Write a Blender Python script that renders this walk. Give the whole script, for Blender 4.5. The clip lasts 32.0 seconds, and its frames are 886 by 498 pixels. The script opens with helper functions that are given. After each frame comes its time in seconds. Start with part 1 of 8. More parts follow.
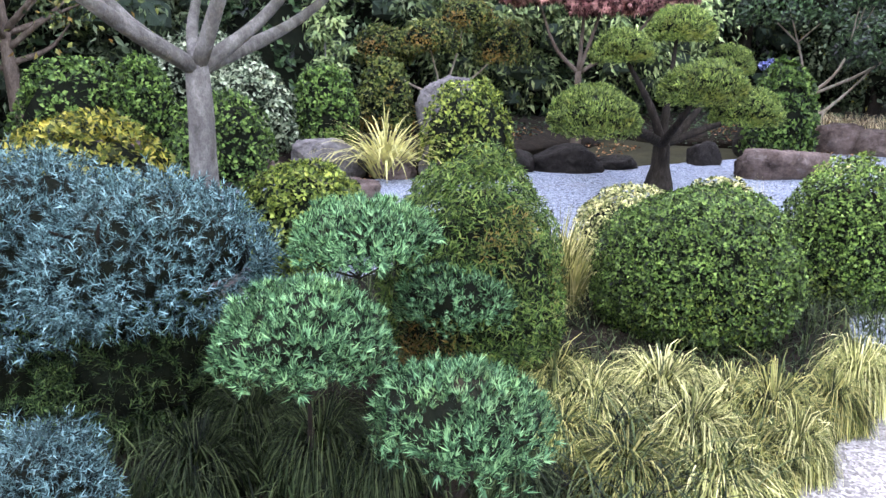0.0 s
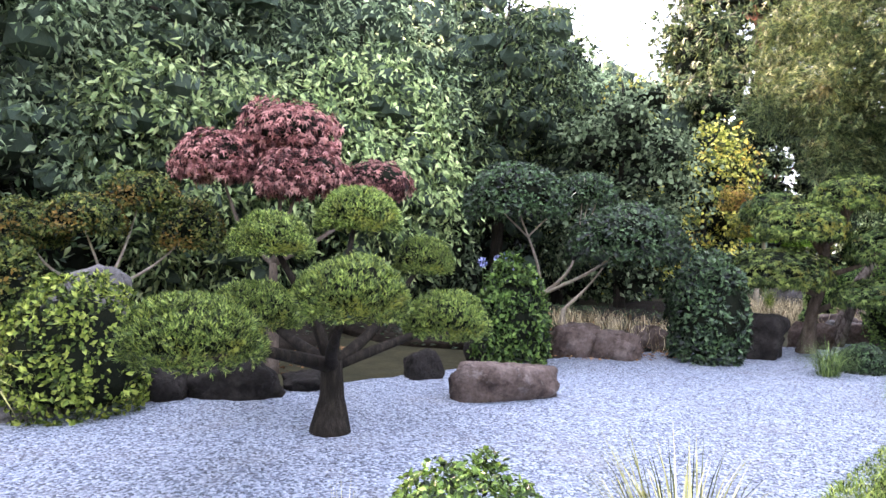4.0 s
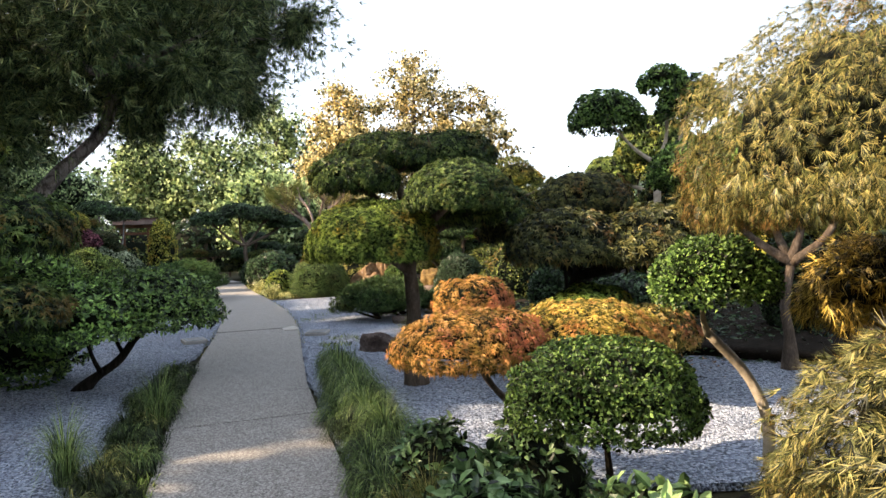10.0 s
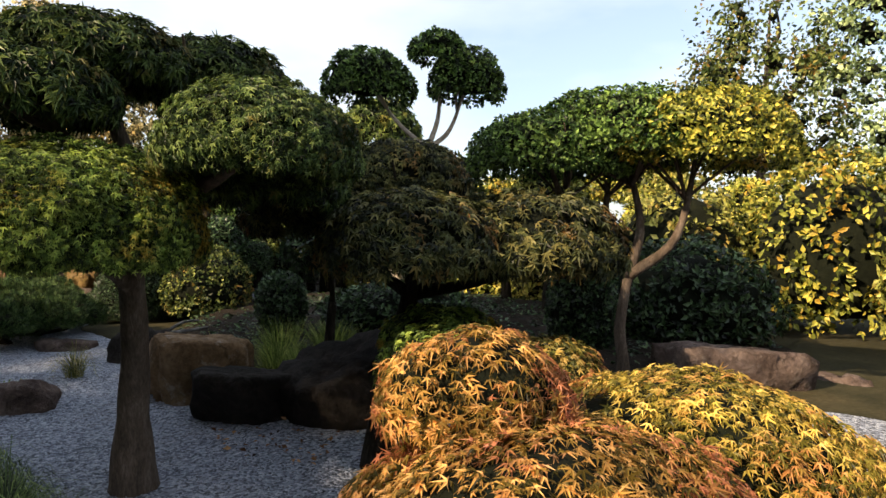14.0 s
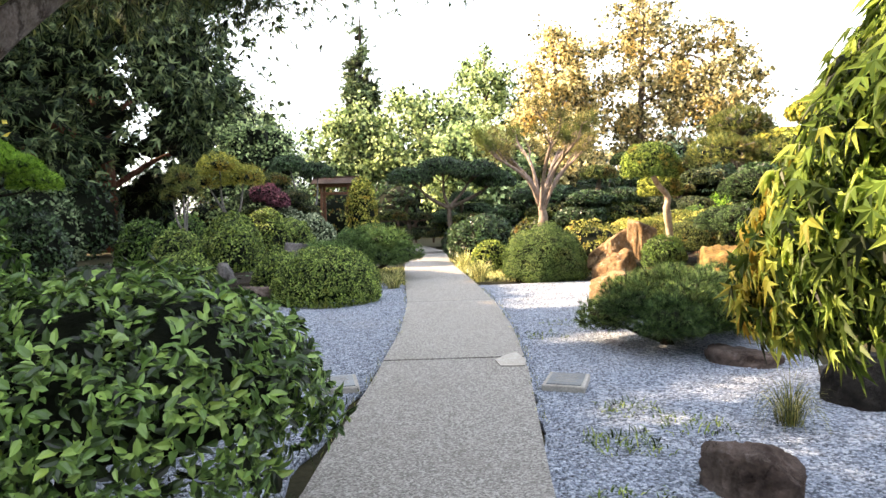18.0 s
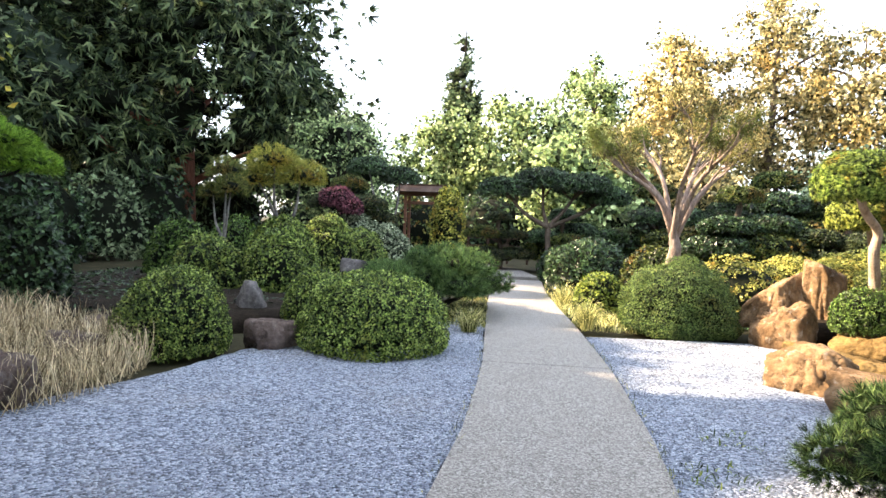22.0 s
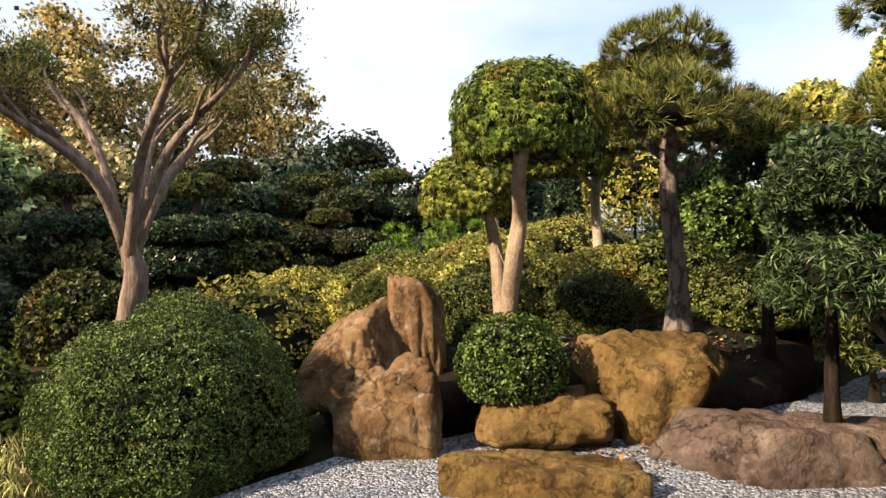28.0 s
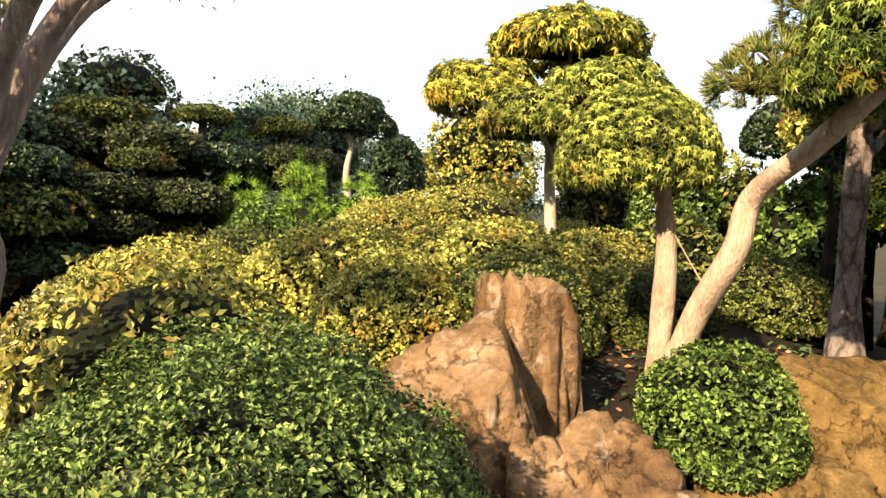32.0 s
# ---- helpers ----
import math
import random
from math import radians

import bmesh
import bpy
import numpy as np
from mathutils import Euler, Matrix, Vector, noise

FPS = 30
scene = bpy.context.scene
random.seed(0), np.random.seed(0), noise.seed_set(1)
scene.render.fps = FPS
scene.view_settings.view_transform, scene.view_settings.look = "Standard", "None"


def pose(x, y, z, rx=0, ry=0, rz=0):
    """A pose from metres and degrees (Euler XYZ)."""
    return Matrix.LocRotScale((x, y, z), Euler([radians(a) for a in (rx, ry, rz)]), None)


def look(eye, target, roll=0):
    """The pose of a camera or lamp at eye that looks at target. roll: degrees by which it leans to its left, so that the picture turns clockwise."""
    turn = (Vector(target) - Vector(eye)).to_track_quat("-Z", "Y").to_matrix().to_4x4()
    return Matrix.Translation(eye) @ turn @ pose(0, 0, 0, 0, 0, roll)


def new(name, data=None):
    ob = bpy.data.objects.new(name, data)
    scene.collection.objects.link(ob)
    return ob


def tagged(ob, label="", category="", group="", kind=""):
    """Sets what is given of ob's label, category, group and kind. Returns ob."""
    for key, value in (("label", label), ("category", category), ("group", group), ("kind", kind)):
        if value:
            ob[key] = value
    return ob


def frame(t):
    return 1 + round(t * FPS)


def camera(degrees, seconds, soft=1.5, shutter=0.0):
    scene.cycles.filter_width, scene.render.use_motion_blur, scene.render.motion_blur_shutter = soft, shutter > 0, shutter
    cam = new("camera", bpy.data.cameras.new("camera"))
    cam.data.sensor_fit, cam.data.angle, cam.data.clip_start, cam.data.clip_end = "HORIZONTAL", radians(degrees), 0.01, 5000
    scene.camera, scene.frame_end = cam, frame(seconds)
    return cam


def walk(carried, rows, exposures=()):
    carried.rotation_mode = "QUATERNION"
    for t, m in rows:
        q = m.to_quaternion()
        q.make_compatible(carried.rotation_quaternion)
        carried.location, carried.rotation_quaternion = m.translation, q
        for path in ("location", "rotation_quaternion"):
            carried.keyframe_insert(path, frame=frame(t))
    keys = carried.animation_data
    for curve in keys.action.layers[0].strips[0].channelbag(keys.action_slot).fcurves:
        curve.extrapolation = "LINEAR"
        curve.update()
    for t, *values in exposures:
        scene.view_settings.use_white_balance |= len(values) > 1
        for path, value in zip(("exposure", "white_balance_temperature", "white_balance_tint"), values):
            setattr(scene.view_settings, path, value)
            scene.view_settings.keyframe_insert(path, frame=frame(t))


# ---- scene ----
cam = camera(68.0, 32.0)
PATH = [
    (0, (1.352, -5.297, 1.475), (-0.335, -4.364, 0.942), -0.1),
    (0.5, (1.19, -5.19, 1.483), (-0.562, -4.368, 0.981), -0.4),
    (1, (1.016, -4.871, 1.5), (-0.807, -4.189, 1.043), -0.6),
    (1.5, (0.904, -4.516, 1.526), (-0.94, -3.871, 1.098), -1.0),
    (2, (0.798, -4.208, 1.555), (-1.054, -3.544, 1.2), -1.4),
    (2.5, (0.642, -3.837, 1.564), (-1.186, -3.067, 1.305), -0.7),
    (3, (0.536, -3.423, 1.569), (-1.206, -2.453, 1.413), -0.1),
    (3.5, (0.453, -2.999, 1.575), (-1.146, -1.799, 1.53), 0.8),
    (5.5, (0.188, -1.054, 1.53), (-0.32, 0.881, 1.513), 0.7),
    (6, (0.212, -0.663, 1.53), (0.133, 1.335, 1.496), 0.1),
    (6.5, (0.247, -0.298, 1.537), (0.636, 1.664, 1.496), 0.2),
    (7, (0.226, 0.061, 1.534), (1.079, 1.868, 1.475), 1.0),
    (7.5, (0.225, 0.402, 1.537), (1.364, 2.044, 1.448), 1.0),
    (8, (0.196, 0.799, 1.548), (1.342, 2.438, 1.494), 1.8),
    (8.5, (0.081, 1.266, 1.543), (0.954, 3.065, 1.465), -0.6),
    (9, (0.022, 1.726, 1.545), (0.718, 3.601, 1.491), -0.8),
    (9.5, (-0.019, 2.198, 1.559), (0.515, 4.124, 1.494), -0.9),
    (10, (-0.057, 2.626, 1.572), (0.617, 4.508, 1.542), -1.9),
    (10.5, (-0.078, 3.063, 1.571), (0.585, 4.95, 1.628), -0.2),
    (11, (-0.087, 3.487, 1.569), (0.555, 5.381, 1.548), 0.8),
    (11.5, (-0.069, 3.896, 1.58), (0.623, 5.772, 1.561), 0.9),
    (12, (-0.004, 4.284, 1.577), (0.808, 6.111, 1.557), 1.0),
    (12.5, (0.043, 4.633, 1.582), (1.105, 6.328, 1.552), 1.1),
    (13, (0.091, 4.952, 1.584), (1.399, 6.464, 1.55), 0.9),
    (13.5, (0.18, 5.26, 1.579), (1.706, 6.552, 1.527), 0.7),
    (15.5, (0.37, 6.511, 1.548), (1.847, 7.857, 1.469), 1.5),
    (16, (0.409, 6.871, 1.545), (1.713, 8.385, 1.462), -0.2),
    (16.5, (0.446, 7.272, 1.547), (1.502, 8.967, 1.446), -1.0),
    (17, (0.462, 7.683, 1.551), (1.199, 9.539, 1.438), -1.9),
    (17.5, (0.459, 8.086, 1.557), (0.835, 10.047, 1.438), -2.0),
    (18, (0.458, 8.478, 1.558), (0.522, 10.473, 1.434), -1.4),
    (18.5, (0.429, 8.887, 1.564), (0.227, 10.872, 1.426), -0.9),
    (19, (0.366, 9.308, 1.571), (-0.002, 11.27, 1.452), -1.6),
    (19.5, (0.33, 9.698, 1.577), (-0.259, 11.608, 1.49), -1.4),
    (20, (0.299, 10.089, 1.585), (-0.554, 11.894, 1.469), -0.3),
    (20.5, (0.286, 10.491, 1.59), (-0.585, 12.29, 1.503), 1.1),
    (21, (0.331, 10.93, 1.585), (-0.423, 12.779, 1.48), 2.3),
    (21.5, (0.385, 11.402, 1.58), (-0.129, 13.332, 1.48), 3.1),
    (22, (0.505, 11.846, 1.586), (0.287, 13.833, 1.505), 2.2),
    (22.5, (0.656, 12.308, 1.591), (0.751, 14.304, 1.518), 1.5),
    (23, (0.754, 12.784, 1.592), (1.187, 14.736, 1.529), 0.9),
    (23.5, (0.81, 13.281, 1.594), (1.533, 15.144, 1.528), 0.2),
    (24, (0.833, 13.796, 1.592), (1.82, 15.533, 1.513), -0.3),
    (24.5, (0.854, 14.291, 1.588), (2.126, 15.832, 1.502), -0.9),
    (26.5, (1.119, 16.279, 1.541), (2.893, 17.201, 1.515), -1.6),
    (27, (1.2, 16.787, 1.546), (2.892, 17.852, 1.507), -2.6),
    (27.5, (1.275, 17.269, 1.557), (2.825, 18.532, 1.504), -2.6),
    (28, (1.351, 17.739, 1.563), (2.709, 19.206, 1.52), -1.7),
    (28.5, (1.373, 18.187, 1.564), (2.662, 19.714, 1.494), -1.1),
    (29, (1.434, 18.607, 1.564), (2.829, 20.037, 1.468), 0.0),
    (29.5, (1.487, 19.041, 1.564), (3.044, 20.294, 1.49), 1.6),
    (30, (1.5, 19.462, 1.565), (3.22, 20.478, 1.475), 1.1),
    (30.5, (1.587, 19.911, 1.554), (3.412, 20.715, 1.406), 2.1),
    (31, (1.596, 20.333, 1.568), (3.468, 21.021, 1.42), 3.3),
    (31.5, (1.582, 20.712, 1.596), (3.445, 21.423, 1.45), 3.0),
    (32, (1.571, 21.165, 1.599), (3.408, 21.943, 1.45), 2.4),
]
walk(cam, [(t, look(eye, target, roll)) for t, eye, target, roll in PATH], [
(0, 3.65, 6150, 22), (1, 4.0, 6150, 22), (2, 4.15, 6250, 22), (3.5, 3.75, 6300, 22), (5.5, 2.8, 6050, 14), (6.5, 2.45, 6050, 10), (8, 1.65, 6150, 10), (9, 1.85, 6200, 10), (11, 1.7, 6400, 10), (12, 1.35, 6500, 10), (13, 1.05, 6500, 10), (15.5, 1.6, 6600, 10), (17, 2.55, 6700, 10), (18, 2.75, 6700, 10), (20, 2.9, 6420, 10), (21, 3.05, 6270, 10), (22, 2.7, 6270, 10), (23, 1.55, 6450, 10), (24, 0.95, 6600, 10), (26.5, 0.9, 6550, 10), (28, 1.1, 6550, 10), (31, 1.55, 6850, 10), (32, 1.7, 6850, 10)
])

# ---- daylight: low afternoon sun over the tree belt, bright sky ----
SUN_AZ, SUN_EL = radians(-80), radians(31)
world = bpy.data.worlds.new("sky")
scene.world = world
world.use_nodes = True
wn = world.node_tree.nodes
sky = wn.new("ShaderNodeTexSky")
sky.sky_type = "NISHITA"
sky.sun_disc = False
sky.sun_elevation, sky.sun_rotation = SUN_EL, SUN_AZ
sky.dust_density, sky.air_density = 2.0, 1.0
wn["Background"].inputs[1].default_value = 0.11
tcw = wn.new("ShaderNodeTexCoord")
mpw = wn.new("ShaderNodeMapping")
mpw.inputs["Scale"].default_value = (1, 1, 3)
cloud = wn.new("ShaderNodeTexNoise")
cloud.inputs["Scale"].default_value, cloud.inputs["Detail"].default_value = 1.7, 6
veil = wn.new("ShaderNodeMapRange")
veil.inputs[1].default_value, veil.inputs[2].default_value = 0.36, 0.62
veil.inputs[3].default_value, veil.inputs[4].default_value = 0.25, 0.75
mixw = wn.new("ShaderNodeMix")
mixw.data_type = "RGBA"
mixw.inputs[7].default_value = (5.6, 5.8, 6.1, 1)
wl = world.node_tree.links
wl.new(tcw.outputs["Generated"], mpw.inputs[0])
wl.new(mpw.outputs[0], cloud.inputs["Vector"])
wl.new(cloud.outputs[0], veil.inputs[0])
wl.new(veil.outputs[0], mixw.inputs[0])
wl.new(sky.outputs[0], mixw.inputs[6])
wl.new(mixw.outputs[2], wn["Background"].inputs[0])
sun = new("sun", bpy.data.lights.new("sun", "SUN"))
sun.data.energy, sun.data.angle, sun.data.color = 5.0, radians(0.6), (1.0, 0.76, 0.50)
toward = Vector((math.sin(SUN_AZ) * math.cos(SUN_EL), math.cos(SUN_AZ) * math.cos(SUN_EL), math.sin(SUN_EL)))
sun.matrix_world = look(toward * 60, (0, 0, 0))

# ---- materials ----
MATS = {}


def nodes_of(name):
    m = bpy.data.materials.new(name)
    m.use_nodes = True
    MATS[name] = m
    return m, m.node_tree.nodes, m.node_tree.links, m.node_tree.nodes["Principled BSDF"]


def ramp(nodes, stops):
    r = nodes.new("ShaderNodeValToRGB")
    els = r.color_ramp.elements
    while len(els) < len(stops):
        els.new(0.5)
    for e, (p, c) in zip(els, stops):
        e.position, e.color = p, (*c, 1)
    return r


def leafy(name, cols, accent=None, share=0.0, rough=0.45, thin=0.3, patch=1.6):
    """Leaves: each leaf takes its own shade; accent tints patches of the crown."""
    m, n, l, b = nodes_of(name)
    geo = n.new("ShaderNodeNewGeometry")
    if cols[1][1] > cols[1][0]:
        cols = [(r + .16 * max(0, g - r), g, b + .07 * max(0, g - b)) for r, g, b in cols]
    gain = [0.16 + 1.5 * i / (len(cols) - 1) for i in range(len(cols))]
    r = ramp(n, [(i / (len(cols) - 1) * 0.9 + 0.05, tuple(v * g for v in c)) for i, (c, g) in enumerate(zip(cols, gain))])
    l.new(geo.outputs["Random Per Island"], r.inputs[0])
    col = r.outputs[0]
    tc = n.new("ShaderNodeTexCoord")
    nz = n.new("ShaderNodeTexNoise")
    nz.inputs["Scale"].default_value, nz.inputs["Detail"].default_value = patch, 3
    l.new(tc.outputs["Object"], nz.inputs["Vector"])
    if accent:
        add = n.new("ShaderNodeMath")
        add.operation = "MULTIPLY_ADD"
        l.new(geo.outputs["Random Per Island"], add.inputs[0])
        add.inputs[1].default_value = 0.22
        l.new(nz.outputs[0], add.inputs[2])
        lim = ramp(n, [(0.80 - share * 0.5, (0, 0, 0)), (0.92 - share * 0.5, (1, 1, 1))])
        l.new(add.outputs[0], lim.inputs[0])
        mx = n.new("ShaderNodeMix")
        mx.data_type = "RGBA"
        l.new(lim.outputs[0], mx.inputs[0])
        l.new(col, mx.inputs[6])
        mx.inputs[7].default_value = (*accent, 1)
        col = mx.outputs[2]
    hs = n.new("ShaderNodeHueSaturation")
    info = n.new("ShaderNodeObjectInfo")
    mr = n.new("ShaderNodeMapRange")
    mr.inputs[3].default_value, mr.inputs[4].default_value = 0.8, 1.2
    l.new(info.outputs["Random"], mr.inputs[0])
    sp = n.new("ShaderNodeTexNoise")
    sp.inputs["Scale"].default_value, sp.inputs["Detail"].default_value = 9.0, 2
    l.new(tc.outputs["Object"], sp.inputs["Vector"])
    vary = n.new("ShaderNodeMapRange")
    vary.inputs[1].default_value, vary.inputs[2].default_value = 0.3, 0.7
    vary.inputs[3].default_value, vary.inputs[4].default_value = 0.62, 1.38
    l.new(sp.outputs[0], vary.inputs[0])
    both = n.new("ShaderNodeMath")
    both.operation = "MULTIPLY"
    l.new(mr.outputs[0], both.inputs[0])
    l.new(vary.outputs[0], both.inputs[1])
    l.new(both.outputs[0], hs.inputs["Value"])
    l.new(col, hs.inputs["Color"])
    l.new(hs.outputs[0], b.inputs["Base Color"])
    b.inputs["Roughness"].default_value = rough
    b.inputs["Specular IOR Level"].default_value = 0.45 if rough < 0.37 else 0.25 if rough < 0.5 else 0.12
    tr = n.new("ShaderNodeBsdfTranslucent")
    l.new(hs.outputs[0], tr.inputs[0])
    mix = n.new("ShaderNodeMixShader")
    mix.inputs[0].default_value = thin
    l.new(b.outputs[0], mix.inputs[1])
    l.new(tr.outputs[0], mix.inputs[2])
    l.new(mix.outputs[0], n["Material Output"].inputs[0])
    return m


def mineral(name, cols, scale=6.0, rough=0.85, bump=0.4, fine=60.0, stops=None, metal=0.0, stretch=(1, 1, 1)):
    """Stone, soil, bark: two scales of noise in colour and relief."""
    m, n, l, b = nodes_of(name)
    tc = n.new("ShaderNodeTexCoord")
    mp = n.new("ShaderNodeMapping")
    mp.inputs["Scale"].default_value = stretch
    l.new(tc.outputs["Object"], mp.inputs[0])
    a = n.new("ShaderNodeTexNoise")
    a.inputs["Scale"].default_value, a.inputs["Detail"].default_value, a.inputs["Roughness"].default_value = scale, 8, 0.65
    f = n.new("ShaderNodeTexNoise")
    f.inputs["Scale"].default_value, f.inputs["Detail"].default_value = fine, 4
    l.new(mp.outputs[0], a.inputs["Vector"])
    l.new(mp.outputs[0], f.inputs["Vector"])
    stops = stops or [0.28 + 0.44 * i / max(1, len(cols) - 1) for i in range(len(cols))]
    r = ramp(n, list(zip(stops, cols)))
    l.new(a.outputs[0], r.inputs[0])
    mx = n.new("ShaderNodeMix")
    mx.data_type, mx.blend_type = "RGBA", "OVERLAY"
    mx.inputs[0].default_value = 0.5
    l.new(r.outputs[0], mx.inputs[6])
    l.new(f.outputs[0], mx.inputs[7])
    l.new(mx.outputs[2], b.inputs["Base Color"])
    b.inputs["Roughness"].default_value, b.inputs["Metallic"].default_value = rough, metal
    b.inputs["Specular IOR Level"].default_value = 0.5 if rough < 0.6 else 0.12
    ad = n.new("ShaderNodeMath")
    ad.operation = "MULTIPLY_ADD"
    l.new(f.outputs[0], ad.inputs[0])
    ad.inputs[1].default_value = 0.35
    l.new(a.outputs[0], ad.inputs[2])
    bp = n.new("ShaderNodeBump")
    bp.inputs["Strength"].default_value, bp.inputs["Distance"].default_value = bump, 0.03
    l.new(ad.outputs[0], bp.inputs["Height"])
    l.new(bp.outputs[0], b.inputs["Normal"])
    return m


def speckled(name, cols, cell=80.0, rough=0.9, bump=0.5, dirt=(0.2, 0.17, 0.13), dirt_amount=0.25, dirt_scale=0.8, dist=0.01):
    """Loose or exposed pebbles: cells of different shade, with stained patches."""
    m, n, l, b = nodes_of(name)
    tc = n.new("ShaderNodeTexCoord")
    v = n.new("ShaderNodeTexVoronoi")
    v.inputs["Scale"].default_value = cell
    l.new(tc.outputs["Object"], v.inputs["Vector"])
    sep = n.new("ShaderNodeSeparateColor")
    l.new(v.outputs["Color"], sep.inputs[0])
    r = ramp(n, [(i / (len(cols) - 1), c) for i, c in enumerate(cols)])
    l.new(sep.outputs[0], r.inputs[0])
    nz = n.new("ShaderNodeTexNoise")
    nz.inputs["Scale"].default_value, nz.inputs["Detail"].default_value, nz.inputs["Roughness"].default_value = dirt_scale, 9, 0.7
    l.new(tc.outputs["Object"], nz.inputs["Vector"])
    lim = ramp(n, [(0.5, (0, 0, 0)), (0.75, (dirt_amount,) * 3)])
    l.new(nz.outputs[0], lim.inputs[0])
    mx = n.new("ShaderNodeMix")
    mx.data_type = "RGBA"
    l.new(lim.outputs[0], mx.inputs[0])
    l.new(r.outputs[0], mx.inputs[6])
    mx.inputs[7].default_value = (*dirt, 1)
    l.new(mx.outputs[2], b.inputs["Base Color"])
    b.inputs["Roughness"].default_value = rough
    bp = n.new("ShaderNodeBump")
    bp.inputs["Strength"].default_value, bp.inputs["Distance"].default_value, bp.invert = bump, dist, True
    l.new(v.outputs["Distance"], bp.inputs["Height"])
    l.new(bp.outputs[0], b.inputs["Normal"])
    return m


leafy("box_leaf", [(.022, .060, .012), (.045, .105, .018), (.075, .155, .025), (.12, .20, .035)])
leafy("lime_leaf", [(.05, .11, .015), (.11, .19, .022), (.19, .27, .03), (.30, .34, .05)])
leafy("dark_olive_leaf", [(.012, .026, .010), (.026, .046, .016), (.045, .066, .022), (.075, .09, .03)], (.10, .075, .025), 0.16, rough=0.4)
# Lightened box_leaf with yellow patches: the sunlit tips are painted in.
leafy("tip_lit_leaf", [(.035, .075, .015), (.08, .15, .026), (.15, .235, .04), (.27, .34, .065)], (.29, .31, .06), 0.12, patch=4.0)
leafy("dome_leaf", [(.018, .044, .013), (.037, .085, .02), (.066, .128, .027), (.145, .205, .045)], (.18, .17, .04), 0.10, rough=0.46)
leafy("lance_leaf", [(.010, .028, .011), (.022, .054, .018), (.04, .083, .027), (.08, .13, .042)], rough=0.42)
leafy("dark_leaf", [(.010, .030, .012), (.022, .055, .020), (.035, .080, .028), (.06, .11, .04)], rough=0.35)
leafy("olive_leaf", [(.025, .055, .012), (.05, .09, .018), (.09, .125, .024), (.14, .15, .03)], (.22, .13, .03), 0.22)
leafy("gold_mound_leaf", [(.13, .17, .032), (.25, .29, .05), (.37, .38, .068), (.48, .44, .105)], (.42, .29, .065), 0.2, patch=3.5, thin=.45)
leafy("bronze_leaf", [(.025, .07, .014), (.05, .125, .022), (.09, .175, .03), (.15, .21, .04)], (.24, .14, .04), 0.2)
leafy("variegated_leaf", [(.08, .13, .03), (.20, .24, .07), (.36, .36, .14), (.50, .46, .22)], rough=0.5)
leafy("grey_leaf", [(.05, .09, .045), (.11, .16, .09), (.20, .25, .15), (.32, .35, .24)], rough=0.5)
leafy("camellia_leaf", [(.032, .08, .016), (.066, .155, .027), (.115, .23, .04), (.19, .31, .06)], (.22, .27, .035), 0.03, rough=0.36, thin=0.25)
leafy("maple_green_leaf", [(.03, .065, .016), (.06, .11, .022), (.10, .155, .03), (.17, .21, .04)], (.20, .18, .03), 0.14, patch=2.5)
# Brighter, yellower maple leaf: sunlight is painted into the colour.
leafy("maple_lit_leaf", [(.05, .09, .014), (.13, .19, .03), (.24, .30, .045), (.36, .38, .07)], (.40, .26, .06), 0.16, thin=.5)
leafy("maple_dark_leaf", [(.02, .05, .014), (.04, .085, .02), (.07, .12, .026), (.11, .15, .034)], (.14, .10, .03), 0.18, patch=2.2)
# Bright green maple leaf, raised to paint light onto single pads.
leafy("maple_near_lit_leaf", [(.045, .095, .018), (.10, .18, .027), (.17, .27, .038), (.27, .35, .055)], (.38, .27, .045), 0.20, thin=.5, patch=2.6)
leafy("maple_autumn_leaf", [(.07, .11, .018), (.16, .17, .025), (.26, .21, .035), (.36, .25, .06)], (.34, .14, .06), 0.26, patch=3.0)
leafy("maple_bronze_leaf", [(.02, .035, .012), (.045, .062, .02), (.08, .09, .026), (.13, .12, .035)], (.16, .09, .03), 0.26, patch=2.2)
leafy("maple_orange_leaf", [(.17, .16, .03), (.38, .26, .05), (.54, .31, .085), (.62, .37, .13)], (.52, .20, .10), 0.34, patch=3.0, thin=.4)
leafy("maple_yellow_leaf", [(.15, .17, .03), (.34, .30, .05), (.50, .38, .075), (.60, .43, .12)], (.56, .27, .09), 0.30, patch=3.0, thin=.4)
leafy("laceleaf", [(.026, .030, .008), (.072, .070, .016), (.145, .125, .027), (.25, .19, .048)], (.30, .18, .025), 0.28, patch=1.4)
# Brighter gold copy of laceleaf: golden light painted onto one small pad.
leafy("laceleaf_lit_gold", [(.07, .06, .012), (.18, .14, .025), (.32, .23, .04), (.45, .32, .07)], rough=0.45)
# Lighter tint than laceleaf_green; the pad's brightness is painted into the leaves.
leafy("laceleaf_lightened", [(.026, .036, .010), (.068, .082, .019), (.135, .135, .03), (.23, .185, .05)], (.22, .105, .03), 0.26, patch=1.6)
leafy("laceleaf_green", [(.024, .032, .011), (.058, .07, .02), (.115, .12, .033), (.21, .18, .058)], (.24, .15, .03), 0.22, patch=1.4)
leafy("maple_red_leaf", [(.10, .03, .03), (.19, .065, .06), (.30, .13, .12), (.40, .22, .19)], thin=.4)
leafy("round_leaf", [(.02, .05, .01), (.042, .095, .016), (.075, .15, .024), (.13, .21, .036)], (.22, .26, .045), 0.06, rough=0.42)
# Yellow autumn foliage with the lit tone of sunny plants painted in.
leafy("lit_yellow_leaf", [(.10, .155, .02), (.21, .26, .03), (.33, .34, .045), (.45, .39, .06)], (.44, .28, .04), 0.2)
